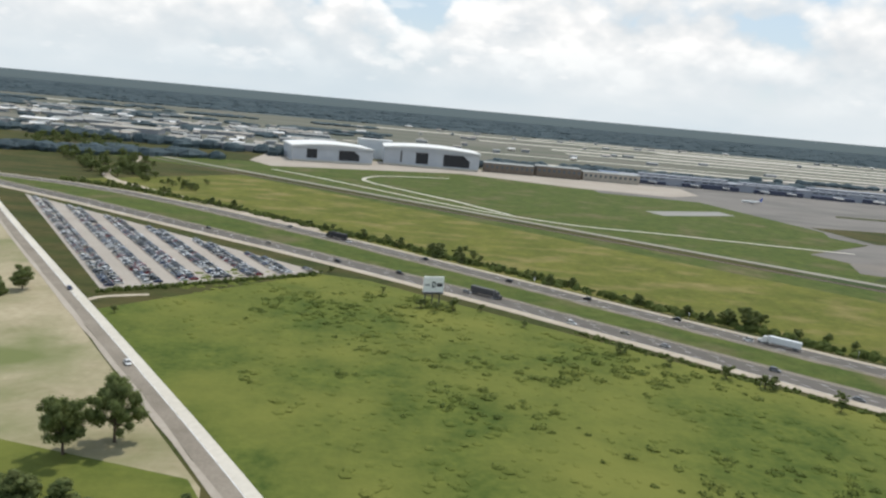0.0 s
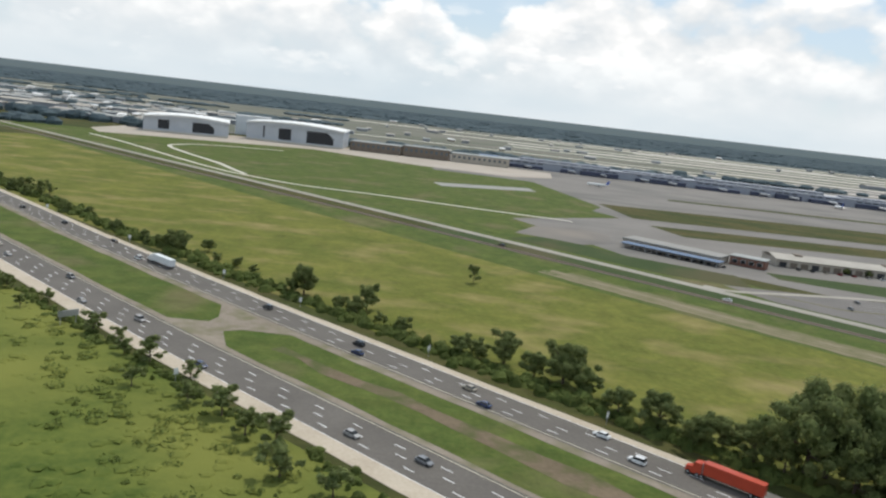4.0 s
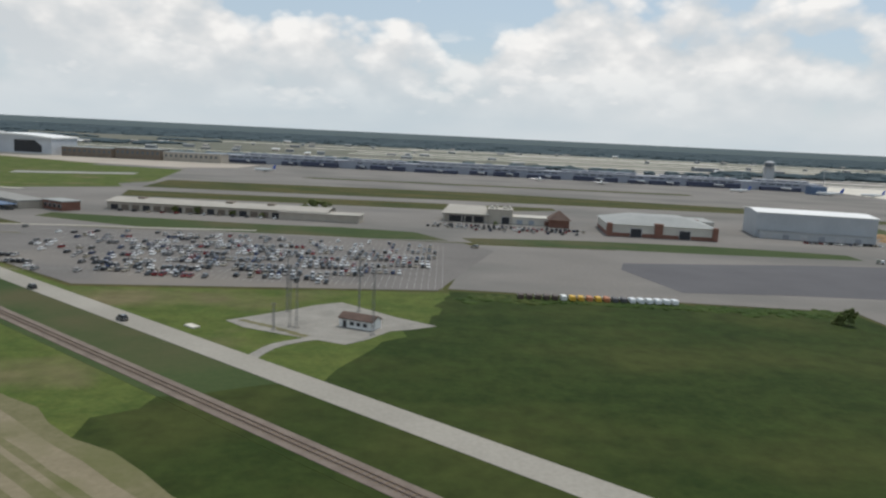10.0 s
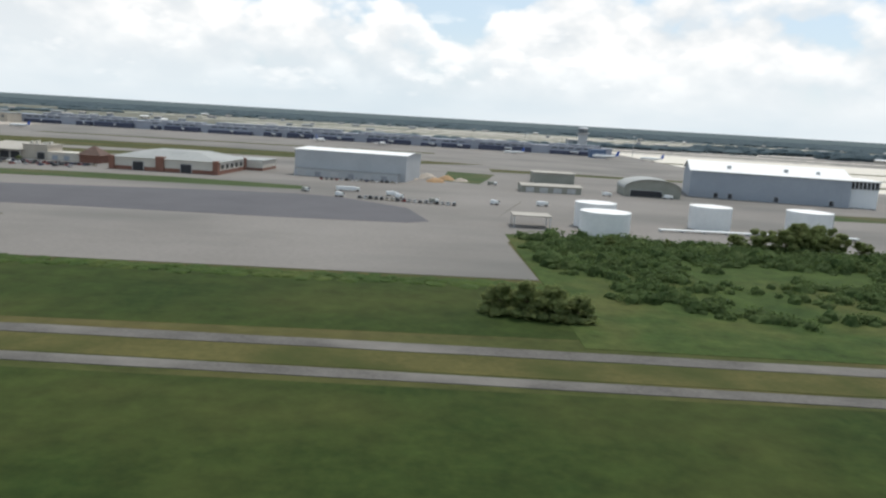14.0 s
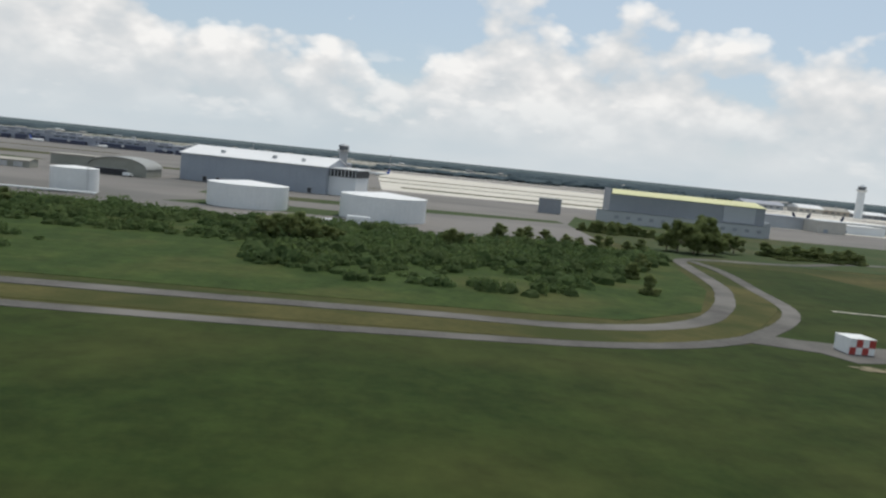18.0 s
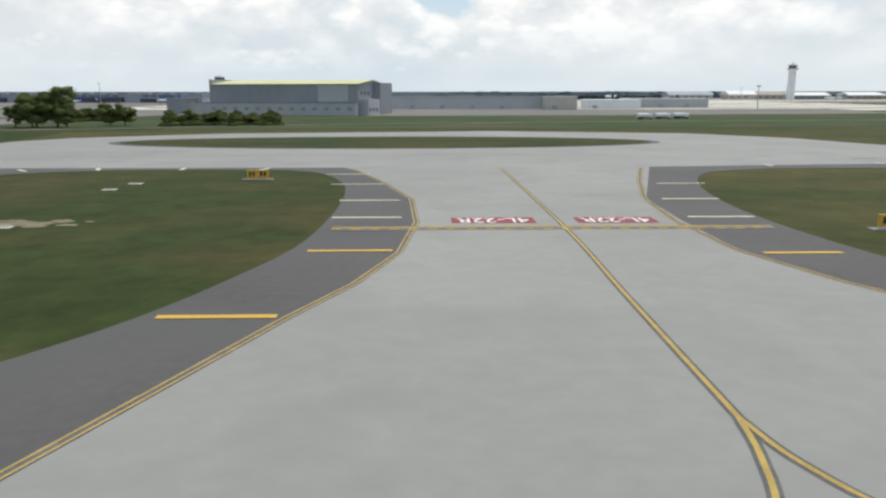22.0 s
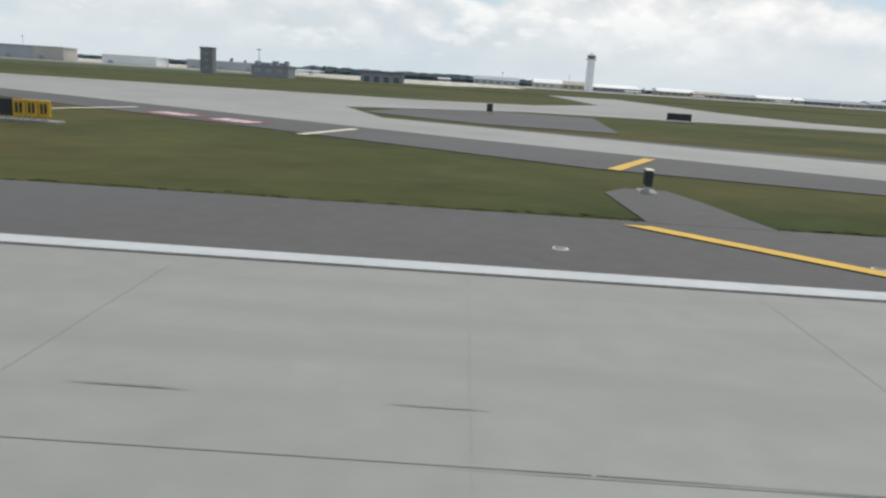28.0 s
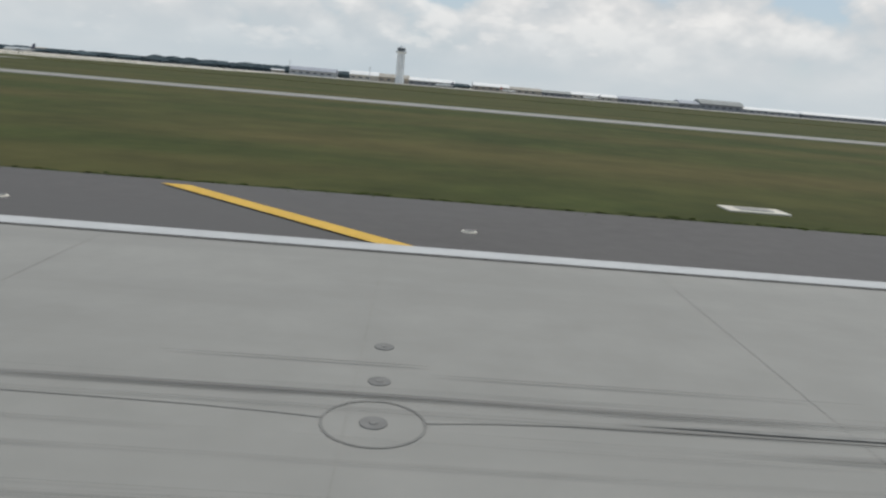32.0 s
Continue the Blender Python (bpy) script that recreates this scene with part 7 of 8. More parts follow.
HIGHWAY_CARS = [(14, 184.2), (38, 184.2), (41, 181), (61, 184.1), (66, 180.9), (81.5, 185.8), (88, 182.6), (-30, 182.6), (-48, 185.9), (-72, 184.2), (-96, 182.5), (-128, 184), (-160, 182.6), (-190, 184.2), (62, 159.8), (72, 161.5), (10, 161.5), (-4, 158.2), (-20, 163.2), (-42, 159.8), (-52, 161.5), (-64, 158.2), (-96, 161.5), (-120, 163.2), (-140, 159.8), (-170, 161.5), (-200, 163.2), (33, 158.2), (90, 163.2)]
for s, n in HIGHWAY_CARS:
    x, y = bent(s, n, BEND_NEAR if n < 170 else BEND_FAR)
    park(x, y, rz_road + (0 if n < 170 else 180), "car driving along the highway", "cars on the highway", "highway_car")
for x, y, rz in ((-33.7, 121.4, -58), (-61.1, 165.5, -58)):
    park(x, y, rz, "dark car on the pale side road", "cars on the road", "road_car")


def lorry(x, y, rz, box_mat, cab_mat, label):
    t = thing("articulated_lorry", x, y, 0.06, rz, label, "lorry")
    box("trailer", -7.6, -0.6, -0.62, 0.62, 0.55, 2.0, box_mat, t, 0.04)
    box("trailer_frame", -7.4, -0.8, -0.35, 0.35, 0.38, 0.56, DARK, t)
    for k in range(9):
        box("trailer_rib", -7.3 + 0.8 * k, -7.25 + 0.8 * k, -0.635, -0.62, 0.6, 1.95, box_mat, t)
    bm = bmesh.new()
    loft(bm, [[(-0.4, -0.58, 0.3), (-0.4, 0.58, 0.3), (-0.4, 0.58, 1.75), (-0.4, -0.58, 1.75)], [(0.55, -0.58, 0.3), (0.55, 0.58, 0.3), (0.5, 0.55, 1.7), (0.5, -0.55, 1.7)],
              [(0.85, -0.56, 0.3), (0.85, 0.56, 0.3), (0.75, 0.5, 1.05), (0.75, -0.5, 1.05)], [(1.6, -0.5, 0.35), (1.6, 0.5, 0.35), (1.55, 0.42, 0.9), (1.55, -0.42, 0.9)]])
    part("cab", bm, cab_mat, t)
    box("windscreen", 0.56, 0.64, -0.48, 0.48, 1.12, 1.55, GLASS, t)
    bm = bmesh.new()
    for y0 in (-0.5, 0.5):
        rod(bm, (-0.5, y0, 0.6), (-0.5, y0, 1.95), 0.05, sides=6)
    part("exhaust_stack", bm, STEEL, t)
    for x0 in (-6.9, -6.25, -0.5, 0.05, 1.15):
        for y0 in (-0.52, 0.52):
            w = new("wheel", TRUCK_WHEEL)
            w.matrix_basis = pose(x0, y0, 0.26)
            w.parent = t
            bm = bmesh.new()
            rod(bm, (0, -0.085, 0), (0, 0.085, 0), 0.15, 0.15, 10)
            part("rim", bm, STEEL, w)
    return t


lorry(190.6, 84.2, rz_road + 180, TRUCK_RED, TRUCK_RED, "red articulated lorry on the highway")
lorry(205.9, 67.4, rz_road + 180, WALL_WHITE, WHITE, "white articulated lorry on the highway")
lorry(*bent(-26.5, 184.2, BEND_FAR), rz_road + 180, WALL_WHITE, WHITE, "white articulated lorry on the highway")
lorry(*bent(-170, 184.2, BEND_FAR), rz_road + 180, DARK, DARK, "dark articulated lorry on the highway")
lorry(*bent(-88, 163.0, BEND_NEAR), rz_road, DARK_STEEL, DARK_STEEL, "dark flatbed lorry on the highway")
# vans and lorries parked on the edge of the paved apron
VANS = [("brown", VAN_BROWN)] * 5 + [("white", WHITE), ("yellow", SIGN_YELLOW), ("yellow", SIGN_YELLOW), ("orange", VAN_ORANGE), ("yellow", SIGN_YELLOW), ("orange", VAN_ORANGE), ("dark", DARK_STEEL), ("dark", DARK_STEEL)] + [("white", WALL_WHITE)] * 6
for k, (colour, mat) in enumerate(VANS):
    x = 397.2 + 1.58 * k
    t = thing("parked_van", x, 140.2 + 0.04 * k, 0.04, 90, f"parked {colour} van at the apron's edge", "van", "vans along the apron")
    box("body", -1.2, 0.7, -0.5, 0.5, 0.22, 0.98, mat, t, 0.06)
    box("cab", 0.7, 1.25, -0.48, 0.48, 0.22, 0.85, WHITE, t, 0.08)
    box("windscreen", 1.0, 1.27, -0.42, 0.42, 0.6, 0.82, GLASS, t)
    for x0 in (-0.8, 0.8):
        for y0 in (-0.46, 0.46):
            w = new("wheel", CAR_WHEEL)
            w.matrix_basis = pose(x0, y0, 0.16)
            w.parent = t
for k, (x, y, ln) in enumerate(((501.5, 207.7, 1.1), (512.5, 214.5, 6.0), (511.5, 199.2, 1.2), (524.5, 208.2, 2.4), (555, 261.3, 2.4), (551.2, 200.4, 1.3), (564, 203.5, 2.2), (526.5, 202.6, 1.3), (535.5, 196.0, 1.4), (610, 246, 2.0), (590, 244, 2.0))):
    t = thing("service_truck", x, y, 0.05, (k * 37) % 60 - 30, "white service truck parked on the hard standing", "truck", "service trucks")
    box("body", -ln * 0.6, ln * 0.3, -0.6, 0.6, 0.3, 1.25, WALL_WHITE if k % 4 else SHED_OLIVE, t, 0.05)
    box("cab", ln * 0.3 + 0.05, ln * 0.3 + 1.0, -0.55, 0.55, 0.3, 1.1, WHITE, t, 0.1)
    box("windscreen", ln * 0.3 + 0.7, ln * 0.3 + 1.02, -0.45, 0.45, 0.75, 1.12, GLASS, t)
    for x0 in (-ln * 0.4, ln * 0.3 + 0.5):
        for y0 in (-0.5, 0.5):
            w = new("wheel", TRUCK_WHEEL)
            w.matrix_basis = pose(x0, y0, 0.26)
            w.parent = t
for k in range(34):
    park(517 + 1.4 * k if k < 18 else 500 + 1.6 * (k - 18), (198.3 - 0.3 * k) if k < 18 else 247, 90 + rnd.uniform(-12, 12), "parked car or van beside the hard standing", "cars before the buildings", "parked_car")
for k in range(3):
    x, y = 893 + 5.5 * k, 203 + 2 * k
    t = thing("tank_lorry", x, y, 0.03, 5, "white tank lorry parked by the airfield", "lorry", "white tank lorries")
    bm = bmesh.new()
    rod(bm, (-2.2, 0, 1.0), (0.8, 0, 1.0), 0.6, sides=14)
    part("tank", bm, TANK_WHITE, t)
    box("cab", 1.0, 1.9, -0.55, 0.55, 0.3, 1.4, WHITE, t, 0.1)
    box("chassis", -2.2, 1.8, -0.4, 0.4, 0.26, 0.44, DARK, t)
    for x0 in (-1.7, -1.1, 1.4):
        for y0 in (-0.48, 0.48):
            w = new("wheel", TRUCK_WHEEL)
            w.matrix_basis = pose(x0, y0, 0.26)
            w.parent = t


def airliner(x, y, rz, s, tail, label):
    """A parked jet: lofted fuselage, swept wings, fin, tailplanes and engines."""
    t = thing("airliner", x, y, 0, rz, label, "airliner", "parked airliners")
    L, R, Z = 18 * s, 0.95 * s, 1.9 * s
    bm = bmesh.new()
    rings = []
    for u, r, dz in ((-0.5, 0.12, 0.5), (-0.42, 0.45, 0.38), (-0.3, 0.8, 0.12), (-0.18, 1, 0), (0.36, 1, 0), (0.43, 0.8, -0.05), (0.48, 0.45, -0.16), (0.5, 0.12, -0.22)):
        rings.append([(u * L, R * r * math.cos(a * math.pi / 7), Z + R * (dz + r * math.sin(a * math.pi / 7))) for a in range(14)])
    loft(bm, rings)
    part("fuselage", bm, TANK_WHITE, t, smooth=True)
    for side in (-1, 1):
        bm = bmesh.new()
        loft(bm, [[(0.10 * L, side * R * 0.6, Z - 0.5 * R), (-0.14 * L, side * R * 0.6, Z - 0.5 * R), (-0.12 * L, side * R * 0.6, Z - 0.3 * R), (0.06 * L, side * R * 0.6, Z - 0.25 * R)],
                  [(-0.15 * L, side * L * 0.46, Z + 0.25 * R), (-0.21 * L, side * L * 0.46, Z + 0.25 * R), (-0.21 * L, side * L * 0.46, Z + 0.29 * R), (-0.16 * L, side * L * 0.46, Z + 0.3 * R)]])
        part("wing", bm, STEEL, t)
        bm = bmesh.new()
        loft(bm, [[(-0.38 * L, side * R * 0.3, Z + 0.4 * R), (-0.48 * L, side * R * 0.3, Z + 0.4 * R), (-0.48 * L, side * R * 0.3, Z + 0.5 * R), (-0.4 * L, side * R * 0.3, Z + 0.5 * R)],
                  [(-0.46 * L, side * L * 0.17, Z + 0.5 * R), (-0.50 * L, side * L * 0.17, Z + 0.5 * R), (-0.50 * L, side * L * 0.17, Z + 0.54 * R), (-0.47 * L, side * L * 0.17, Z + 0.54 * R)]])
        part("tailplane", bm, STEEL, t)
        bm = bmesh.new()
        rod(bm, (-0.02 * L, side * L * 0.16, Z - 0.75 * R), (0.10 * L, side * L * 0.16, Z - 0.75 * R), 0.42 * R, 0.5 * R, 14)
        part("engine", bm, STEEL, t)
    bm = bmesh.new()
    loft(bm, [[(-0.36 * L, -0.08, Z + 0.7 * R), (-0.49 * L, -0.08, Z + 0.6 * R), (-0.49 * L, 0.08, Z + 0.6 * R), (-0.36 * L, 0.08, Z + 0.7 * R)],
              [(-0.46 * L, -0.05, Z + 4.0 * R), (-0.53 * L, -0.05, Z + 4.0 * R), (-0.53 * L, 0.05, Z + 4.0 * R), (-0.46 * L, 0.05, Z + 4.0 * R)]])
    part("fin", bm, tail, t)
    for x0, y0 in ((0.38 * L, 0), (-0.04 * L, -0.12 * L), (-0.04 * L, 0.12 * L)):
        bm = bmesh.new()
        rod(bm, (x0, y0, 0.3 * s), (x0, y0, Z), 0.1, sides=6)
        part("gear_leg", bm, STEEL, t)
        w = new("wheel", PLANE_WHEEL)
        w.matrix_basis = pose(x0, y0, 0.3 * s) @ Matrix.Diagonal((s, s, s, 1))
        w.parent = t
    for k in range(12):
        box("cabin_window", (-0.3 + 0.05 * k) * L, (-0.275 + 0.05 * k) * L, -R * 0.985, -R * 0.9, Z + 0.28 * R, Z + 0.46 * R, GLASS, t)
    return t


for x, y, rz, s, tail, label in ((262, 512, 175, 0.8, BLUE_TAIL, "white airliner taxiing on the apron"), (452, 560, 80, 0.9, BLUE_TAIL, "white airliner parked at the concourse"), (497, 556, 82, 0.9, DARK_BLUE, "white airliner parked at the concourse"),
                                 (655, 540, 170, 1.0, BLUE_TAIL, "white airliner parked near the terminal"), (690, 548, 172, 0.9, BLUE_TAIL, "white airliner parked near the terminal"), (930, 420, 178, 1.1, DARK_BLUE, "white airliner with a dark tail fin"),
                                 (950, 440, 3, 1.0, DARK_BLUE, "white airliner on the far apron"), (975, 455, 178, 1.0, DARK_BLUE, "white airliner on the far apron"), (1228, 735, 160, 1.0, DARK_BLUE, "white airliner at the far terminal"), (1290, 738, 20, 0.9, RED_CHECK, "white airliner at the far terminal"), (1370, 736, 160, 0.9, DARK_BLUE, "white airliner at the far terminal"),
                                 (590, 536, 178, 0.8, BLUE_TAIL, "white airliner parked near the terminal")):
    airliner(x, y, rz, s, tail, label)


# ---- plants ----
def leaf_cloud(rng, lobes, count, size, squash=0.85, lift=0.35):
    """Many small leaf-clump quads scattered through the shells of several lobes."""
    lobes = np.array(lobes, float)
    pick = rng.choice(len(lobes), count, p=lobes[:, 3] ** 2 / (lobes[:, 3] ** 2).sum())
    d = rng.normal(size=(count, 3))
    d /= np.linalg.norm(d, axis=1)[:, None]
    r = lobes[pick, 3] * rng.uniform(0.80, 1.25, count)
    p = lobes[pick, :3] + d * r[:, None] * np.array([1, 1, squash])
    p[:, 2] = np.maximum(p[:, 2], 0.03)
    u = np.cross(d, rng.normal(size=(count, 3)))
    u /= np.linalg.norm(u, axis=1)[:, None] + 1e-9
    n = d + 0.5 * rng.normal(size=(count, 3)) + np.array([0, 0, lift])
    v = np.cross(n, u)
    v /= np.linalg.norm(v, axis=1)[:, None] + 1e-9
    s = size * rng.uniform(0.5, 1.3, count)[:, None]
    q = np.stack([p - u * s - v * s * 0.6, p + u * s - v * s * 0.5, p + u * s * 0.7 + v * s, p - u * s * 0.8 + v * s * 0.8], 1).reshape(-1, 3)
    return q


def core(rng, lobes, squash, shrink=0.94):
    """The lumpy inner mass of a crown: one rough ball of foliage for each bough."""
    verts, faces = [], []
    bm = bmesh.new()
    bmesh.ops.create_icosphere(bm, subdivisions=1, radius=1.0)
    ball = np.array([v.co[:] for v in bm.verts])
    tris = [[v.index for v in fc.verts] for fc in bm.faces]
    bm.free()
    for x, y, z, r in lobes:
        m = len(verts)
        p = ball * (r * shrink * rng.uniform(0.7, 1.2, (len(ball), 1))) * np.array([1, 1, squash]) + np.array([x, y, z])
        p[:, 2] = np.maximum(p[:, 2], 0.0)
        verts += [tuple(v) for v in p]
        faces += [(a + m, b + m, c + m) for a, b, c in tris]
    return verts, faces


def cloud_mesh(name, q, mat, verts=(), faces=()):
    me = bpy.data.meshes.new(name)
    n, v, t = len(q) // 4, len(verts), len(faces)
    co = np.concatenate([q, np.array(verts).reshape(-1, 3)]).astype(np.float32)
    me.vertices.add(4 * n + v)
    me.vertices.foreach_set("co", co.ravel())
    me.loops.add(4 * n + 3 * t)
    me.loops.foreach_set("vertex_index", np.concatenate([np.arange(4 * n), np.array(faces, int).ravel() + 4 * n]).astype(np.int32))
    me.polygons.add(n + t)
    me.polygons.foreach_set("loop_start", np.concatenate([np.arange(0, 4 * n, 4), 4 * n + 3 * np.arange(t)]).astype(np.int32))
    me.update()
    me.validate()
    me.materials.append(mat)
    return me


def grow(seed, leaves, size, arms, low=0.24):
    """A tapered trunk with limbs, and a crown of many small leaf clumps in uneven boughs, one metre high."""
    rng = np.random.default_rng(40 + seed)
    lobes = [(0, 0, 0.60, 0.22), (0.02, 0.02, 0.80, 0.15)]
    for k in range(arms):
        a, z = k * 2.4 + rng.uniform(0, 0.7), rng.uniform(low, 0.9)
        r = rng.uniform(0.12, 0.44) * (1.15 - 0.75 * abs(z - 0.5)) if low > 0.2 else rng.uniform(0.05, 0.44) * max(0.1, 1 - (z / 0.95) ** 2) ** 0.5
        lobes.append((r * math.cos(a), r * math.sin(a), z, rng.uniform(0.075, 0.165)))
    boughs = lobes[2:12]
    if low < 0.2:
        lobes += [(0.3 * math.cos(a), 0.3 * math.sin(a), 0.13, rng.uniform(0.13, 0.19)) for a in np.arange(9) * 0.7]
    # each bough carries smaller sprays on its outside
    for x, y, z, r in list(lobes):
        for k in range(5):
            d = rng.normal(size=3)
            d *= r * 0.85 / np.linalg.norm(d)
            lobes.append((x + d[0], y + d[1], max(0.03, z + abs(d[2]) * 0.9 - 0.2 * r), r * rng.uniform(0.28, 0.5)))
    crown = cloud_mesh("crown", leaf_cloud(rng, lobes, leaves, size, 0.85, 0.95), LEAF, *core(rng, lobes, 0.85, 0.86))
    bm = bmesh.new()
    rod(bm, (0, 0, -0.01), (0.01, 0, 0.34), 0.03, 0.02, 8)
    rod(bm, (0.01, 0, 0.33), (0.02, 0.02, 0.78), 0.02, 0.006, 6)
    for x, y, z, r in boughs[:8]:
        rod(bm, (0.008, 0, 0.18 + 0.25 * z), (x * 0.9, y * 0.9, z), 0.013, 0.004, 6)
    trunk = bpy.data.meshes.new("trunk")
    bm.to_mesh(trunk)
    bm.free()
    trunk.materials.append(BARK)
    return trunk, crown


FINE_TREES = [grow(s, 7000, 0.0135, 24, 0.21) for s in range(5)]
BUSHES = [grow(60 + s, 2800, 0.022, 22, 0.06) for s in range(4)]
TREES = [grow(20 + s, 900, 0.026, 11) for s in range(6)]


def tree(x, y, h, wide=1.0, k=None, label="", name="tree", group="trees", fine=False):
    rr = random.Random(f"{x:.1f},{y:.1f}")
    t = thing(name, x, y, 0, rr.uniform(0, 360), label or "broad green deciduous tree", "tree", group)
    kinds = BUSHES if wide > 1.15 else FINE_TREES if fine else TREES
    trunk, crown = kinds[rr.randrange(len(kinds)) if k is None else k]
    for nm, me in (("trunk", trunk), ("crown", crown)):
        o = new(nm, me)
        o.parent = t
        o.scale = (h * wide, h * wide, h)
    return t


# the dense clump beside the highway
for x, y, h, w in ((204, 86, 12.8, 0.85), (207.5, 87.5, 13.2, 0.82), (210.5, 85.5, 12.0, 0.85), (215.5, 87, 12.6, 0.72), (217.5, 84.5, 10.6, 0.8), (213, 82.5, 10.2, 0.9), (221, 88, 5.6, 0.9), (220, 83, 8.2, 0.85), (208, 82, 7.2, 1.0), (211.5, 79.7, 6.3, 1.1), (215.5, 78, 6.6, 1.0), (220.8, 77, 6.6, 1.0), (224.5, 76, 5.0, 1.0), (219.8, 71.5, 5.2, 1.0), (223.5, 71.5, 5.4, 1.0), (227, 69, 6.6, 0.93), (225.7, 66.2, 4.4, 1.1), (230, 67.2, 4.0, 1.1), (235.4, 64, 4.5, 0.95), (245.7, 62.6, 7.8, 0.97), (242.6, 62.0, 3.4, 1.1), (202, 86.8, 5.0, 1.1), (199.5, 90, 5.6, 1.1), (196.4, 92.6, 4.6, 1.14), (192.7, 92.2, 4.9, 1.1), (189.2, 97, 5.8, 1.0), (184.5, 100.6, 4.5, 1.0), (178.2, 111, 7.1, 1.05), (181, 107.5, 4.8, 1.1), (174, 112.5, 4.4, 1.1), (169.6, 117.6, 5.6, 1.0), (162.6, 120.3, 3.6, 1.14), (165.5, 119, 3.4, 1.14), (152.4, 128.8, 3.0, 1.14)):
    tree(x, y, h, w, fine=True, label="tall dense green tree in a roadside clump", group="trees of the roadside clump")
for x, y, h, w in ((131.6, 146.3, 6.6, 0.95), (129, 147, 3.4, 1.1), (144.8, 140.5, 5.4, 0.9), (143, 136.4, 3.6, 1.14), (140, 138.6, 3.0, 1.14), (103.3, 176.5, 3.2, 1.14), (97.7, 172.2, 5.4, 1.1), (94, 175.4, 4.0, 1.1), (113.5, 163.7, 2.4, 1.14), (108, 167, 2.2, 1.14), (118, 160, 2.0, 1.1), (148, 132, 2.4, 1.1)):
    tree(x, y, h, w, fine=True, label="round green tree in the highway hedgerow", name="hedgerow_tree", group="hedgerow trees")
# the hedgerow along the far carriageway
rnd = random.Random(3)
for k in range(120):
    s = -330 + 3.75 * k + rnd.uniform(-1.5, 1.5)
    dense = 0.5 + 0.5 * math.sin(s * 0.045 + 1.0)
    if rnd.random() < 0.42 + 0.5 * dense:
        x, y = bent(s, 193.6 + rnd.gauss(0, 1.2), BEND_FAR)
        if 92 < x < 248:
            continue
        tree(x, y, rnd.uniform(1.5, 3.2) + 1.8 * dense * (rnd.random() < 0.3), rnd.uniform(1.0, 1.6), label="shrubby green tree in the highway hedgerow", name="hedgerow_tree", group="hedgerow trees")
for x, y, h in ((31.7, 236, 4.2), (36, 233, 3.6), (26, 240, 3.6)):
    tree(x, y, h, 1.1, label="shrubby green tree in the highway hedgerow", name="hedgerow_tree", group="hedgerow trees")
tree(166.5, 174.4, 4.4, 0.8, label="lone dark green tree in the field", group="")
# small trees at the meadow's edge
for x, y, h in ((57.6, 145.2, 2.6), (75.4, 134, 2.6), (81, 129.6, 2.8), (90.1, 119.6, 2.2), (106.2, 110.8, 3.4), (111, 108.6, 2.2), (114, 103.4, 2.6), (118.5, 101.2, 4.0), (119.6, 92.4, 2.8), (125.6, 97.2, 2.6), (128, 89, 3.0), (133, 86.5, 4.0), (137, 82, 3.4), (141, 80, 4.0), (143, 73, 3.8), (149, 70, 3.4), (92.6, 123.6, 2.4), (82.4, 129.2, 2.6), (17, 170, 2.6), (24.6, 169.8, 3.2), (20.6, 168.6, 2.2), (31.5, 171, 1.8), (-6.5, 200.5, 1.8), (-46, 150, 1.6), (66, 139, 1.8), (100, 113, 2.0), (-9, 196, 1.6), (8, 183, 1.4), (40, 160, 1.6)):
    tree(x, y, h, 1.15, label="small roadside tree at the meadow's edge", name="small_tree", group="small trees of the meadow")
tree(-30.5, 88.6, 8.2, 0.85, 0, fine=True, label= "tall grey-green tree in the dry field", group="")
tree(-25.7, 92.8, 9.4, 0.75, 1, fine=True, label= "tall grey-green tree in the dry field", group="")
for x, y, h, w in ((-36, 80, 3.6, 1.6), (-31, 78, 3.4, 1.6), (-26, 77, 3.0, 1.6), (-40, 84, 3.4, 1.5), (-22, 74, 3.0, 1.5), (-70, 163, 5.2, 1.1), (-73, 158, 4.4, 1.2), (-12, 76, 2.6, 1.2), (-34, 72, 3.8, 1.6), (-44, 76, 3.6, 1.6)):
    tree(x, y, h, w, fine=True, label="bushy green tree beside the dry field", group="trees by the dry field")
slab("copse_ground", [(-60, 88), (-40, 92), (-14, 84), (-2, 62), (10, 30), (-80, 30)], 0.03, GRASS_MEADOW, "green grass under the trees")
# woods at the bend of the highway
for k in range(150):
    u, v = rnd.random(), rnd.random()
    x, y = -128 - 132 * u + 20 * v, 366 + 200 * u + (40 + 70 * u) * v
    tree(x, y, rnd.uniform(3.0, 6.0), 1.1, label="dark green tree of a small wood", name="wood_tree", group="trees of the small wood")
for k in range(26):
    u = rnd.random()
    x, y = -116 + 36 * u + rnd.gauss(0, 2), 372 - 30 * u + abs(rnd.gauss(0, 9))
    tree(x, y, rnd.uniform(2.0, 3.6), 1.14, label="dark green tree of a small wood", name="wood_tree", group="trees of the small wood")
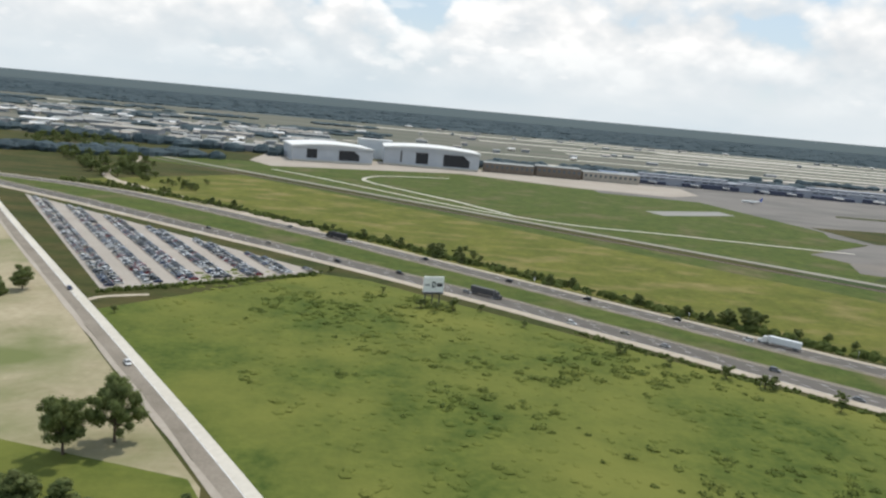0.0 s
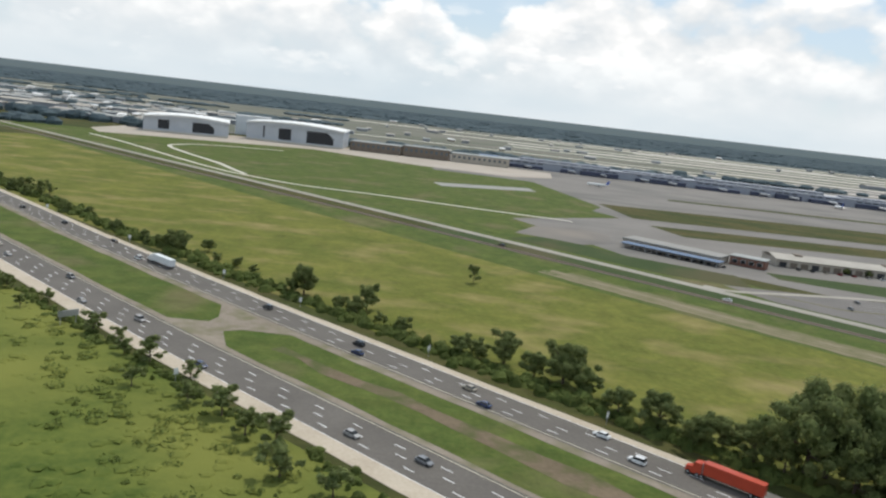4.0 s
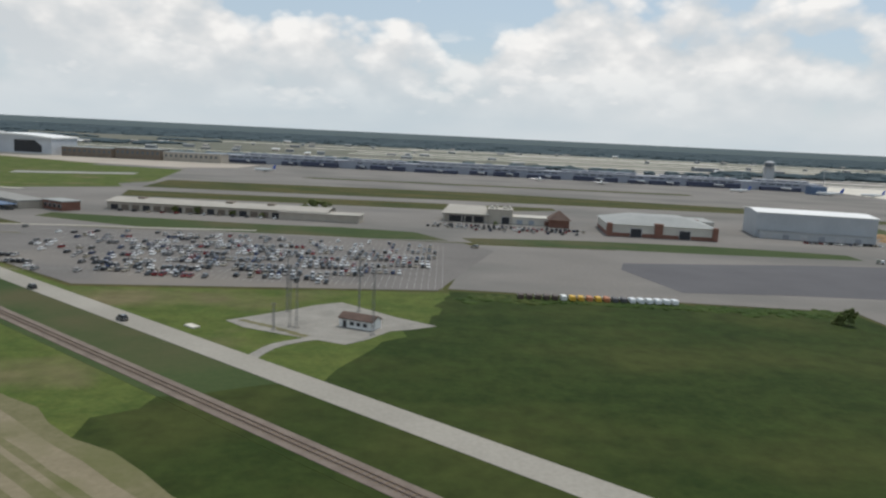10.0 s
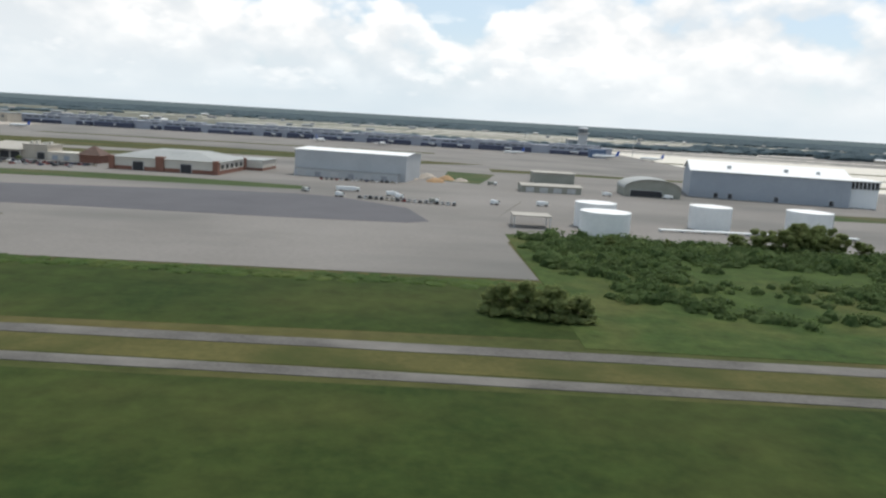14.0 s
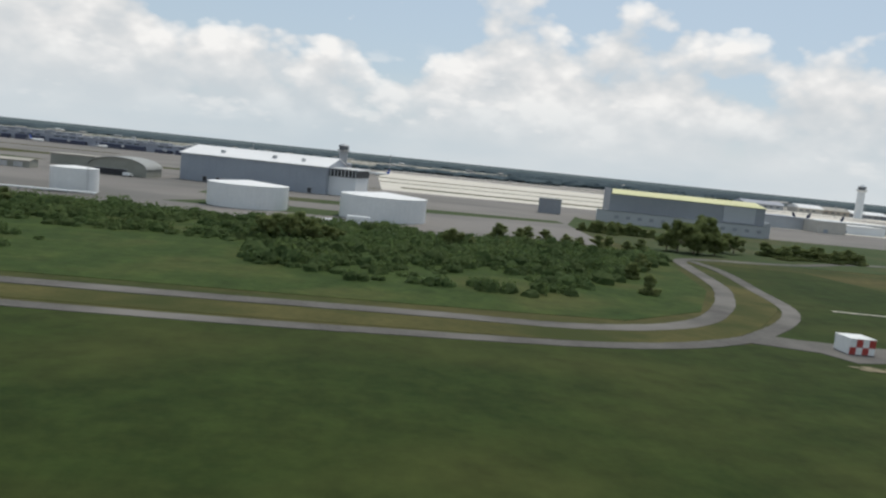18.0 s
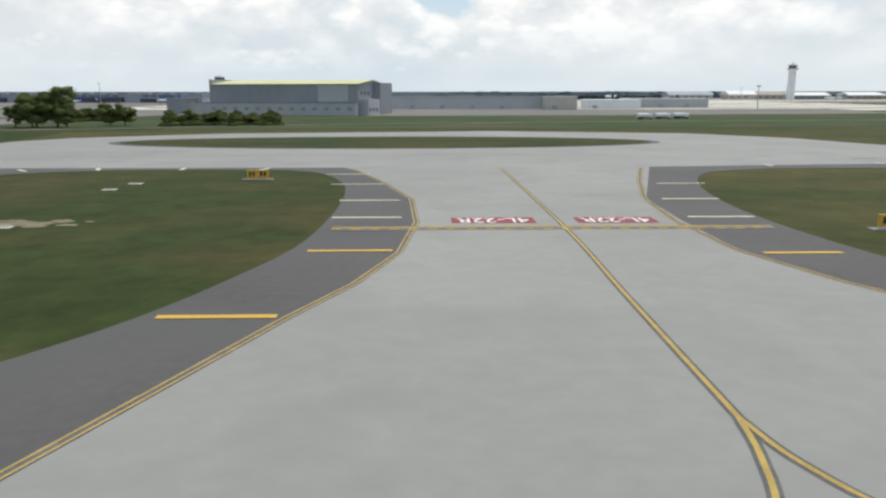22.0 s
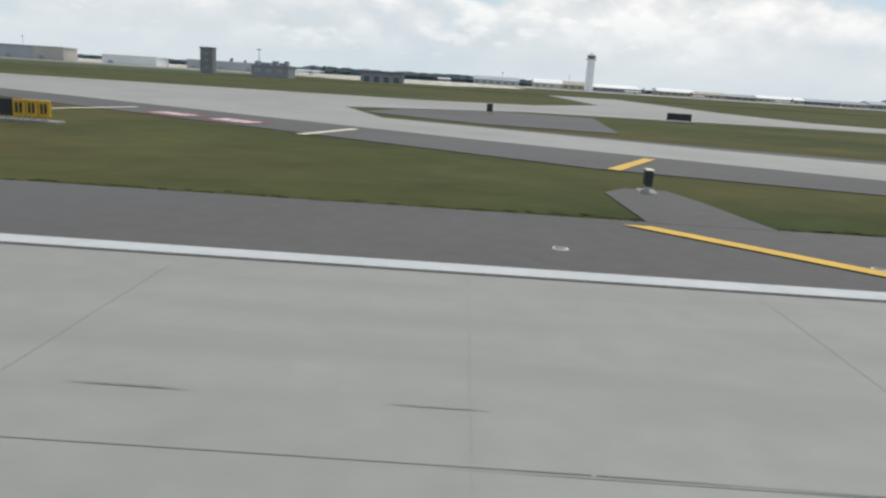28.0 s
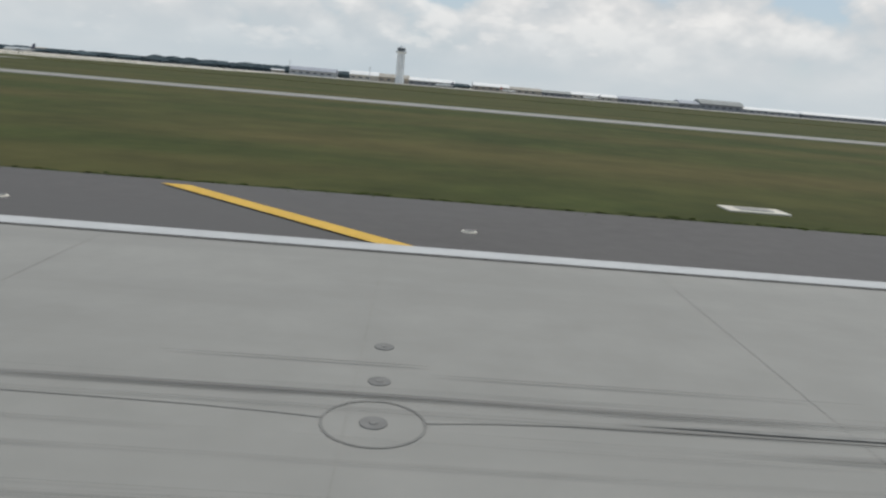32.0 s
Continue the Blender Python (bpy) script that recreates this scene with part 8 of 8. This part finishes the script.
# thickets below the tanks
for x, y, h, w in ((596, 143, 4.6, 1.1), (600, 142, 5.4, 1.1), (603.6, 143, 6.2, 1.1), (607.2, 144, 5.8, 1.1), (611, 145, 4.6, 1.1), (591, 142, 3.6, 1.14), (614.6, 143, 3.4, 1.14), (622.6, 131, 4.6, 1.3), (619, 132, 3.6, 1.2), (627, 130, 3.4, 1.3), (546.6, 88.8, 4.2, 1.5), (549.5, 88.0, 3.8, 1.6), (543.5, 89.5, 3.6, 1.5), (552, 87.4, 3.0, 1.6), (670, 117, 4.2, 1.14), (673.4, 116.4, 4.9, 1.14), (677, 117.4, 4.2, 1.14), (680, 118, 3.0, 1.14), (337, 269.4, 5.0, 1.0), (341, 269.2, 4.4, 1.1), (333.5, 270, 3.2, 1.1), (295.1, 249.6, 2.4, 1.0), (302.4, 249.4, 2.5, 1.0), (314.4, 248.6, 2.0, 1.1), (324, 247, 1.8, 1.1), (400, 256, 1.6, 1.1), (699.3, 129, 3.6, 1.1), (703, 131, 2.2, 1.3), (709, 130, 2.2, 1.2), (752.6, 161.5, 7.2, 1.05), (757.6, 162, 8.6, 1.05), (755, 158.5, 6.6, 1.1), (760.4, 160, 5.2, 1.1), (749.6, 160.5, 4.4, 1.1), (766, 168, 5.0, 1.1), (769, 168.6, 4.6, 1.1), (566.9, 138, 2.4, 1.2)) + ((578.4, 142, 2.0, 1.2), (459.4, 89.6, 1.8, 1.5), (461, 89.0, 1.2, 1.5), (452.4, 130.6, 3.2, 0.8), (451, 131.4, 1.8, 1.2), (467.9, 100.4, 0.9, 1.4), (721.5, 96, 2.6, 1.2), (724, 110, 2.6, 1.2), (730, 122, 2.8, 1.2)):
    tree(x, y, h, w, fine=True, label="dark green bushy tree on the airfield", name="airfield_tree", group="airfield trees")
for x0, x1, y, n in ((778, 803, 171, 22), (742, 760, 196, 14), (712, 742, 150, 10)):
    for k in range(n):
        tree(x0 + (x1 - x0) * k / n + rnd.gauss(0, 0.6), y + rnd.gauss(0, 2), rnd.uniform(2.2, 3.6), 1.5, label="dark green bush before the grey hangar", name="bush", group="bushes before the hangar")


def shrubs(name, places, mat, label, leaves=26, size=0.16, lift=0.5):
    """A scatter of low leafy shrubs in one mesh."""
    rng = np.random.default_rng(len(places))
    out = []
    for x, y, r, h in places:
        lobes = [(rng.normal(0, 0.3) * r, rng.normal(0, 0.3) * r, h * 0.5, r * 0.62) for _ in range(3)]
        q = leaf_cloud(rng, lobes, leaves, size * (0.6 + 0.5 * r), h / r * 0.8, lift)
        out.append(q + np.array([x, y, 0.0]))
    ob = new(name, cloud_mesh(name, np.concatenate(out), mat))
    return tagged(ob, label, "shrubs", kind="stuff")


rnd = random.Random(21)
meadow, meadow_dark = [], []
while len(meadow) + len(meadow_dark) < 2300:
    x, y = rnd.uniform(-40, 230), rnd.uniform(30, 196)
    n = Vector((x, y)) @ ACROSS
    if n > 151 or x < -46 + (165 - y) * 0.64:
        continue
    f = noise.noise((x * 0.035, y * 0.035, 0.0)) + 0.5 * noise.noise((x * 0.12, y * 0.12, 3.0))
    r = rnd.uniform(0.35, 1.0) * (1.2 if f > 0.1 else 0.8)
    if f > 0.15 and rnd.random() < 0.55:
        meadow_dark.append((x, y, r * 1.3, r * rnd.uniform(0.4, 0.8)))
    elif rnd.random() < 0.6:
        meadow.append((x, y, r * 1.3, r * rnd.uniform(0.3, 0.6)))


def tussocks(name, places, mat, label, category="grass"):
    """Low rounded tussocks, uneven in outline, in one mesh."""
    rng = np.random.default_rng(len(places))
    verts, faces = [], []
    for x, y, r, h in places:
        m = len(verts)
        for f, z in ((1.0, 0.0), (0.8, 0.62), (0.4, 0.95)):
            verts += [(x + r * f * rng.uniform(0.7, 1.3) * math.cos(a), y + r * f * rng.uniform(0.7, 1.3) * math.sin(a), max(0.0, h * z * rng.uniform(0.8, 1.15))) for a in (0.2, 1.2, 2.3, 3.3, 4.3, 5.4)]
        verts.append((x, y, h))
        for c in range(2):
            for a in range(6):
                p, q = m + 6 * c + a, m + 6 * c + (a + 1) % 6
                faces.append((p, q, q + 6, p + 6))
        faces += [(m + 12 + a, m + 12 + (a + 1) % 6, m + 18) for a in range(6)]
    return tagged(mesh_object(name, verts, faces, mat), label, category, kind="stuff")


tussocks("meadow_tussocks", [(x, y, 0.8 * r, 0.5 * h) for x, y, r, h in meadow], GRASS_MEADOW, "tussocks of yellow-green grass over the meadow")
tussocks("dark_tussocks", [(x, y, 0.8 * r, 0.5 * h) for x, y, r, h in meadow_dark], GRASS_MEADOW, "darker green weeds scattered over the meadow")
bushes = []
while len(bushes) < 620:
    x, y = rnd.uniform(-20, 215), rnd.uniform(36, 180)
    n = Vector((x, y)) @ ACROSS
    f = noise.noise((x * 0.04, y * 0.04, 2.0)) + 0.6 * noise.noise((x * 0.13, y * 0.13, 5.0)) + 0.006 * (n - 125)
    if n < 150 and x > -46 + (165 - y) * 0.64 and f > rnd.uniform(-0.1, 0.4):
        r = rnd.uniform(0.35, 1.25)
        bushes.append((x, y, 1.25 * r, r * rnd.uniform(0.4, 0.75)))
tussocks("meadow_bush_mass", [(x, y, 0.8 * r, 0.6 * h) for x, y, r, h in bushes], GRASS_MEADOW, "rounded green bushes over the meadow", "shrubs")
shrubs("meadow_shrubs", [(x, y, r, 0.8 * h) for x, y, r, h in bushes], LEAF_MID, "green shrubs scattered over the meadow", 44, 0.12, 1.4)
hedge = []
for k in range(1200):
    s = rnd.uniform(-330, 150)
    x, y = bent(s, 193.5 + rnd.gauss(0, 1.2), BEND_FAR)
    hedge.append((x, y, rnd.uniform(0.6, 1.5), rnd.uniform(0.5, 1.7)))
for k in range(260):
    x, y = bent(rnd.uniform(-60, 100), 152.4 + rnd.gauss(0, 0.8), BEND_NEAR)
    hedge.append((x, y, rnd.uniform(0.3, 0.8), rnd.uniform(0.3, 0.8)))
for k in range(160):
    f = rnd.random()
    hedge.append((-55 + 46 * f + rnd.gauss(0, 0.4), 166 + 32.6 * f - 1.6 + rnd.gauss(0, 0.4), rnd.uniform(0.4, 0.9), rnd.uniform(0.5, 1.1)))
tussocks("hedge_mass", [(x, y, r, 0.9 * h) for x, y, r, h in hedge], LEAF_MID, "low green hedge along the highway verge", "hedge")
shrubs("hedge_shrubs", hedge, LEAF_MID, "green hedge shrubs along the highway verge", 24, 0.12, 1.2)
thicket = []
while len(thicket) < 1900:
    x, y = rnd.uniform(553, 742), rnd.uniform(88, 147)
    if x < 704 + (y - 80) * 0.62 and y < 147 - max(0, (x - 690)) * 0.1:
        f = noise.noise((x * 0.045, y * 0.07, 7.0)) + 0.5 * noise.noise((x * 0.15, y * 0.2, 4.0)) + (y - 112) * 0.018 + (0.45 if x > 670 else 0.0)
        if f > rnd.uniform(-0.25, 0.35):
            r = rnd.uniform(0.8, 2.1) * (1.15 if f > 0.4 else 0.8)
            thicket.append((x, y, r, r * rnd.uniform(0.6, 1.05)))
tussocks("thicket_mass", [(x + rnd.gauss(0, 0.5) * r, y + rnd.gauss(0, 0.5) * r, 0.72 * r, h * rnd.uniform(0.45, 0.95)) for x, y, r, h in thicket for k in range(2)], SCRUB, "dense mass of green scrub below the storage tanks", "shrubs")
shrubs("thicket_shrubs", thicket, SCRUB, "dense green shrubs below the storage tanks", 56, 0.13, 1.2)
edge = []
for k in range(260):
    edge.append((386 + 72 * rnd.random(), 139 + rnd.gauss(0, 1.2), rnd.uniform(0.4, 0.9), rnd.uniform(0.3, 0.7)))
    edge.append((462 + 88 * rnd.random(), 103.6 + rnd.gauss(0, 1.0), rnd.uniform(0.4, 0.9), rnd.uniform(0.3, 0.6)))
tussocks("rank_grass", [(x, y, 1.8 * r, 0.45 * h) for x, y, r, h in edge], UNDERGROWTH, "rank tall grass along the paved apron")


# uneven grass tufts along the paved edges of the runway
def tufts(name, n, mat, label, spot, h0, h1):
    rng = random.Random(name)
    verts, faces = [], []
    for k in range(n):
        x, y = spot(rng)
        h, a, w = rng.uniform(h0, h1), rng.uniform(0, 6.3), rng.uniform(0.05, 0.16)
        b = len(verts)
        dx, dy = w * math.cos(a), w * math.sin(a)
        lx, ly = rng.gauss(0, 0.16), rng.gauss(-0.05, 0.12)
        verts += [(x - dx, y - dy, 0), (x + dx, y + dy, 0), (x + dx * 0.7 + lx, y + dy * 0.7 + ly, h), (x - dx * 0.6 + lx, y - dy * 0.6 + ly, h * 0.85)]
        faces.append((b, b + 1, b + 2, b + 3))
    return tagged(mesh_object(name, verts, faces, mat), label, "grass", kind="stuff")


def by_shoulder(rng):
    while True:
        x = rng.uniform(862, 1260)
        if 1092 < x < 1166:
            continue
        return x, 15.0 + abs(rng.gauss(0, 0.16))


tufts("shoulder_grass", 9000, GRASS_BLADES, "short grass tufts growing over the shoulder's edge", by_shoulder, 0.008, 0.03)


# ---- the far country ----
rnd = random.Random(8)
# pale strips of far runways and aprons
for k, (x0, y0, x1, y1, w) in enumerate(((150, 760, 900, 700, 14), (300, 830, 1500, 720, 18), (500, 960, 2200, 800, 26), (250, 1050, 2200, 930, 20), (700, 1250, 2600, 1080, 30), (-50, 900, 900, 860, 12), (1050, 650, 2000, 640, 30), (700, 420, 1010, 395, 36), (700, 480, 1060, 450, 20), (250, 1150, 1900, 1080, 34), (150, 1260, 1300, 1230, 30), (1400, 1220, 2700, 1130, 44), (500, 1390, 2300, 1300, 50), (-100, 1480, 900, 1450, 36), (1300, 1520, 2900, 1420, 60), (300, 1600, 1500, 1560, 40), (-900, 1250, -300, 1270, 24), (-1400, 1500, -500, 1480, 30))):
    ribbon("far_pavement", [(x0, y0), ((x0 + x1) / 2, (y0 + y1) / 2 + 5), (x1, y1)], w, 0.05 + 0.002 * k, CONCRETE_PALE, "far pale concrete runway strip", "runway")
slab("terminal_stand", [(1040, 690), (1760, 680), (1760, 752), (1040, 756)], 0.06, CONCRETE_PALE, "pale concrete stands before the far terminal", "apron")
slab("far_apron", [(690, 330), (1060, 300), (1100, 420), (1100, 640), (690, 700)], 0.03, CONCRETE_PALE, "wide pale concrete apron shining in the sun", "apron")
for k, (x0, y0, x1, y1, w) in enumerate(((700, 372, 1080, 345, 14), (690, 440, 1090, 420, 10), (690, 520, 1090, 505, 16), (1000, 250, 2400, 250, 90), (1110, 430, 2400, 440, 60))):
    ribbon("far_green", [(x0, y0), ((x0 + x1) / 2, (y0 + y1) / 2 + 2), (x1, y1)], w, 0.07 + 0.002 * k, GRASS_AIR, "far strip of green airfield grass", "grass island")
# far town: many small sheds and houses, each with its own roof
for n, wall, roof, label in ((150, TAN_WALL, ROOF_WHITE, "far white-roofed sheds of the town"), (420, WALL_SLATE, ROOF_GREY, "far grey-roofed houses of the town"), (390, WALL_SLATE, ROOF_TAN, "far tan-roofed houses of the town")):
    for which, mat in (("walls", wall), ("roofs", roof)):
        rr = random.Random(n)
        verts, faces = [], []
        for k in range(n):
            if rr.random() < 0.93:
                x, y = rr.uniform(-1500, -70), rr.uniform(610, 1700)
                if y > 1000 - x * 0.5:
                    y = rr.uniform(620, 1000)
            else:
                x, y = rr.uniform(-60, 1600), rr.uniform(860, 1700)
            w, d, h = (rr.uniform(14, 60), rr.uniform(10, 26), rr.uniform(3, 5)) if rr.random() < 0.10 else (rr.uniform(4, 15), rr.uniform(4, 10), rr.uniform(2.0, 3.6))
            a, b, c, e = x - w / 2, x + w / 2, y - d / 2, y + d / 2
            m = len(verts)
            if which == "walls":
                verts += [(p, q, z) for z in (0, h) for p, q in ((a, c), (b, c), (b, e), (a, e))]
                faces += [(m, m + 1, m + 5, m + 4), (m + 1, m + 2, m + 6, m + 5), (m + 2, m + 3, m + 7, m + 6), (m + 3, m, m + 4, m + 7)]
            else:
                mid = (c + e) / 2
                verts += [(a - 0.5, c - 0.5, h), (b + 0.5, c - 0.5, h), (b + 0.5, e + 0.5, h), (a - 0.5, e + 0.5, h), (a - 0.5, mid, h + 1.2), (b + 0.5, mid, h + 1.2)]
                faces += [(m, m + 1, m + 5, m + 4), (m + 2, m + 3, m + 4, m + 5), (m + 1, m + 2, m + 5), (m + 3, m, m + 4)]
        tagged(mesh_object("far_" + which, verts, faces, mat), label, "buildings", kind="stuff")
# far woods: uneven canopy of many rounded clumps
rng = np.random.default_rng(77)
verts, faces = [], []
for k in range(5200):
    y = 1720 + 2900 * rng.random() ** 1.5
    x = rng.uniform(-1.0, 1.0) * (700 + y * 0.75) + 600
    edge_gap = noise.noise((x * 0.004, y * 0.006, 1.0))
    if math.hypot(x - 600, y) > 4750 or (y < 2000 and edge_gap < -0.15):
        continue
    r, h, m = rng.uniform(9, 24) * (0.6 + y / 3000), rng.uniform(3.0, 5.5), len(verts)
    for f, z in ((1.0, 0.0), (0.85, 0.6), (0.5, 0.92)):
        verts += [(x + r * f * rng.uniform(0.8, 1.2) * math.cos(a), y + r * f * rng.uniform(0.8, 1.2) * math.sin(a), h * z * rng.uniform(0.85, 1.1)) for a in (0, 1.05, 2.09, 3.14, 4.19, 5.24)]
    verts.append((x, y, h))
    for c in range(2):
        for a in range(6):
            p, q = m + 6 * c + a, m + 6 * c + (a + 1) % 6
            faces.append((p, q, q + 6, p + 6))
    faces += [(m + 12 + a, m + 12 + (a + 1) % 6, m + 18) for a in range(6)]
tagged(mesh_object("far_woods", verts, faces, HAZED_WOODS), "blue-grey woods towards the horizon, haze painted into the colour", "woods", kind="stuff")
# tree belts behind the far terminal and town: rounded crowns side by side
rng = np.random.default_rng(78)
verts, faces = [], []
TOWN_GROVES = []
for k in range(60):
    gx, gy = rng.uniform(-1300, -60), rng.uniform(600, 1500)
    TOWN_GROVES.append((gx, gy, gx + rng.uniform(30, 160), gy + rng.uniform(-20, 20), int(rng.uniform(6, 22)), 4.5))
for x0, y0, x1, y1, n, h in ((880, 960, 1240, 1060, 110, 9), (1000, 900, 1090, 930, 40, 9), (700, 860, 900, 900, 40, 6), (150, 740, 420, 700, 50, 6), (-400, 640, -80, 600, 90, 7), (-250, 460, -120, 520, 70, 6), (100, 690, 300, 720, 50, 6), (400, 800, 700, 780, 40, 5), (1200, 1080, 2400, 1180, 130, 6), (60, 650, 110, 660, 26, 7), (200, 655, 260, 660, 24, 6), *TOWN_GROVES):
    for k in range(n):
        t = rng.random()
        x, y, r, ht = x0 + (x1 - x0) * t + rng.normal(0, 6), y0 + (y1 - y0) * t + rng.normal(0, 8), rng.uniform(5, 9) * (1.8 if y0 > 850 else 1.0), h * rng.uniform(0.7, 1.0)
        m = len(verts)
        for f, z in ((0.9, 0.0), (1.0, 0.5), (0.6, 0.9)):
            verts += [(x + r * f * rng.uniform(0.75, 1.25) * math.cos(a), y + r * f * rng.uniform(0.75, 1.25) * math.sin(a), ht * z * rng.uniform(0.85, 1.1)) for a in (0, 1.05, 2.09, 3.14, 4.19, 5.24)]
        verts.append((x, y, ht))
        for c in range(2):
            for a in range(6):
                p, q = m + 6 * c + a, m + 6 * c + (a + 1) % 6
                faces.append((p, q, q + 6, p + 6))
        faces += [(m + 12 + a, m + 12 + (a + 1) % 6, m + 18) for a in range(6)]
tagged(mesh_object("tree_belts", verts, faces, HAZED_WOODS), "far belts of trees, blue-grey with painted haze", "trees", kind="stuff")
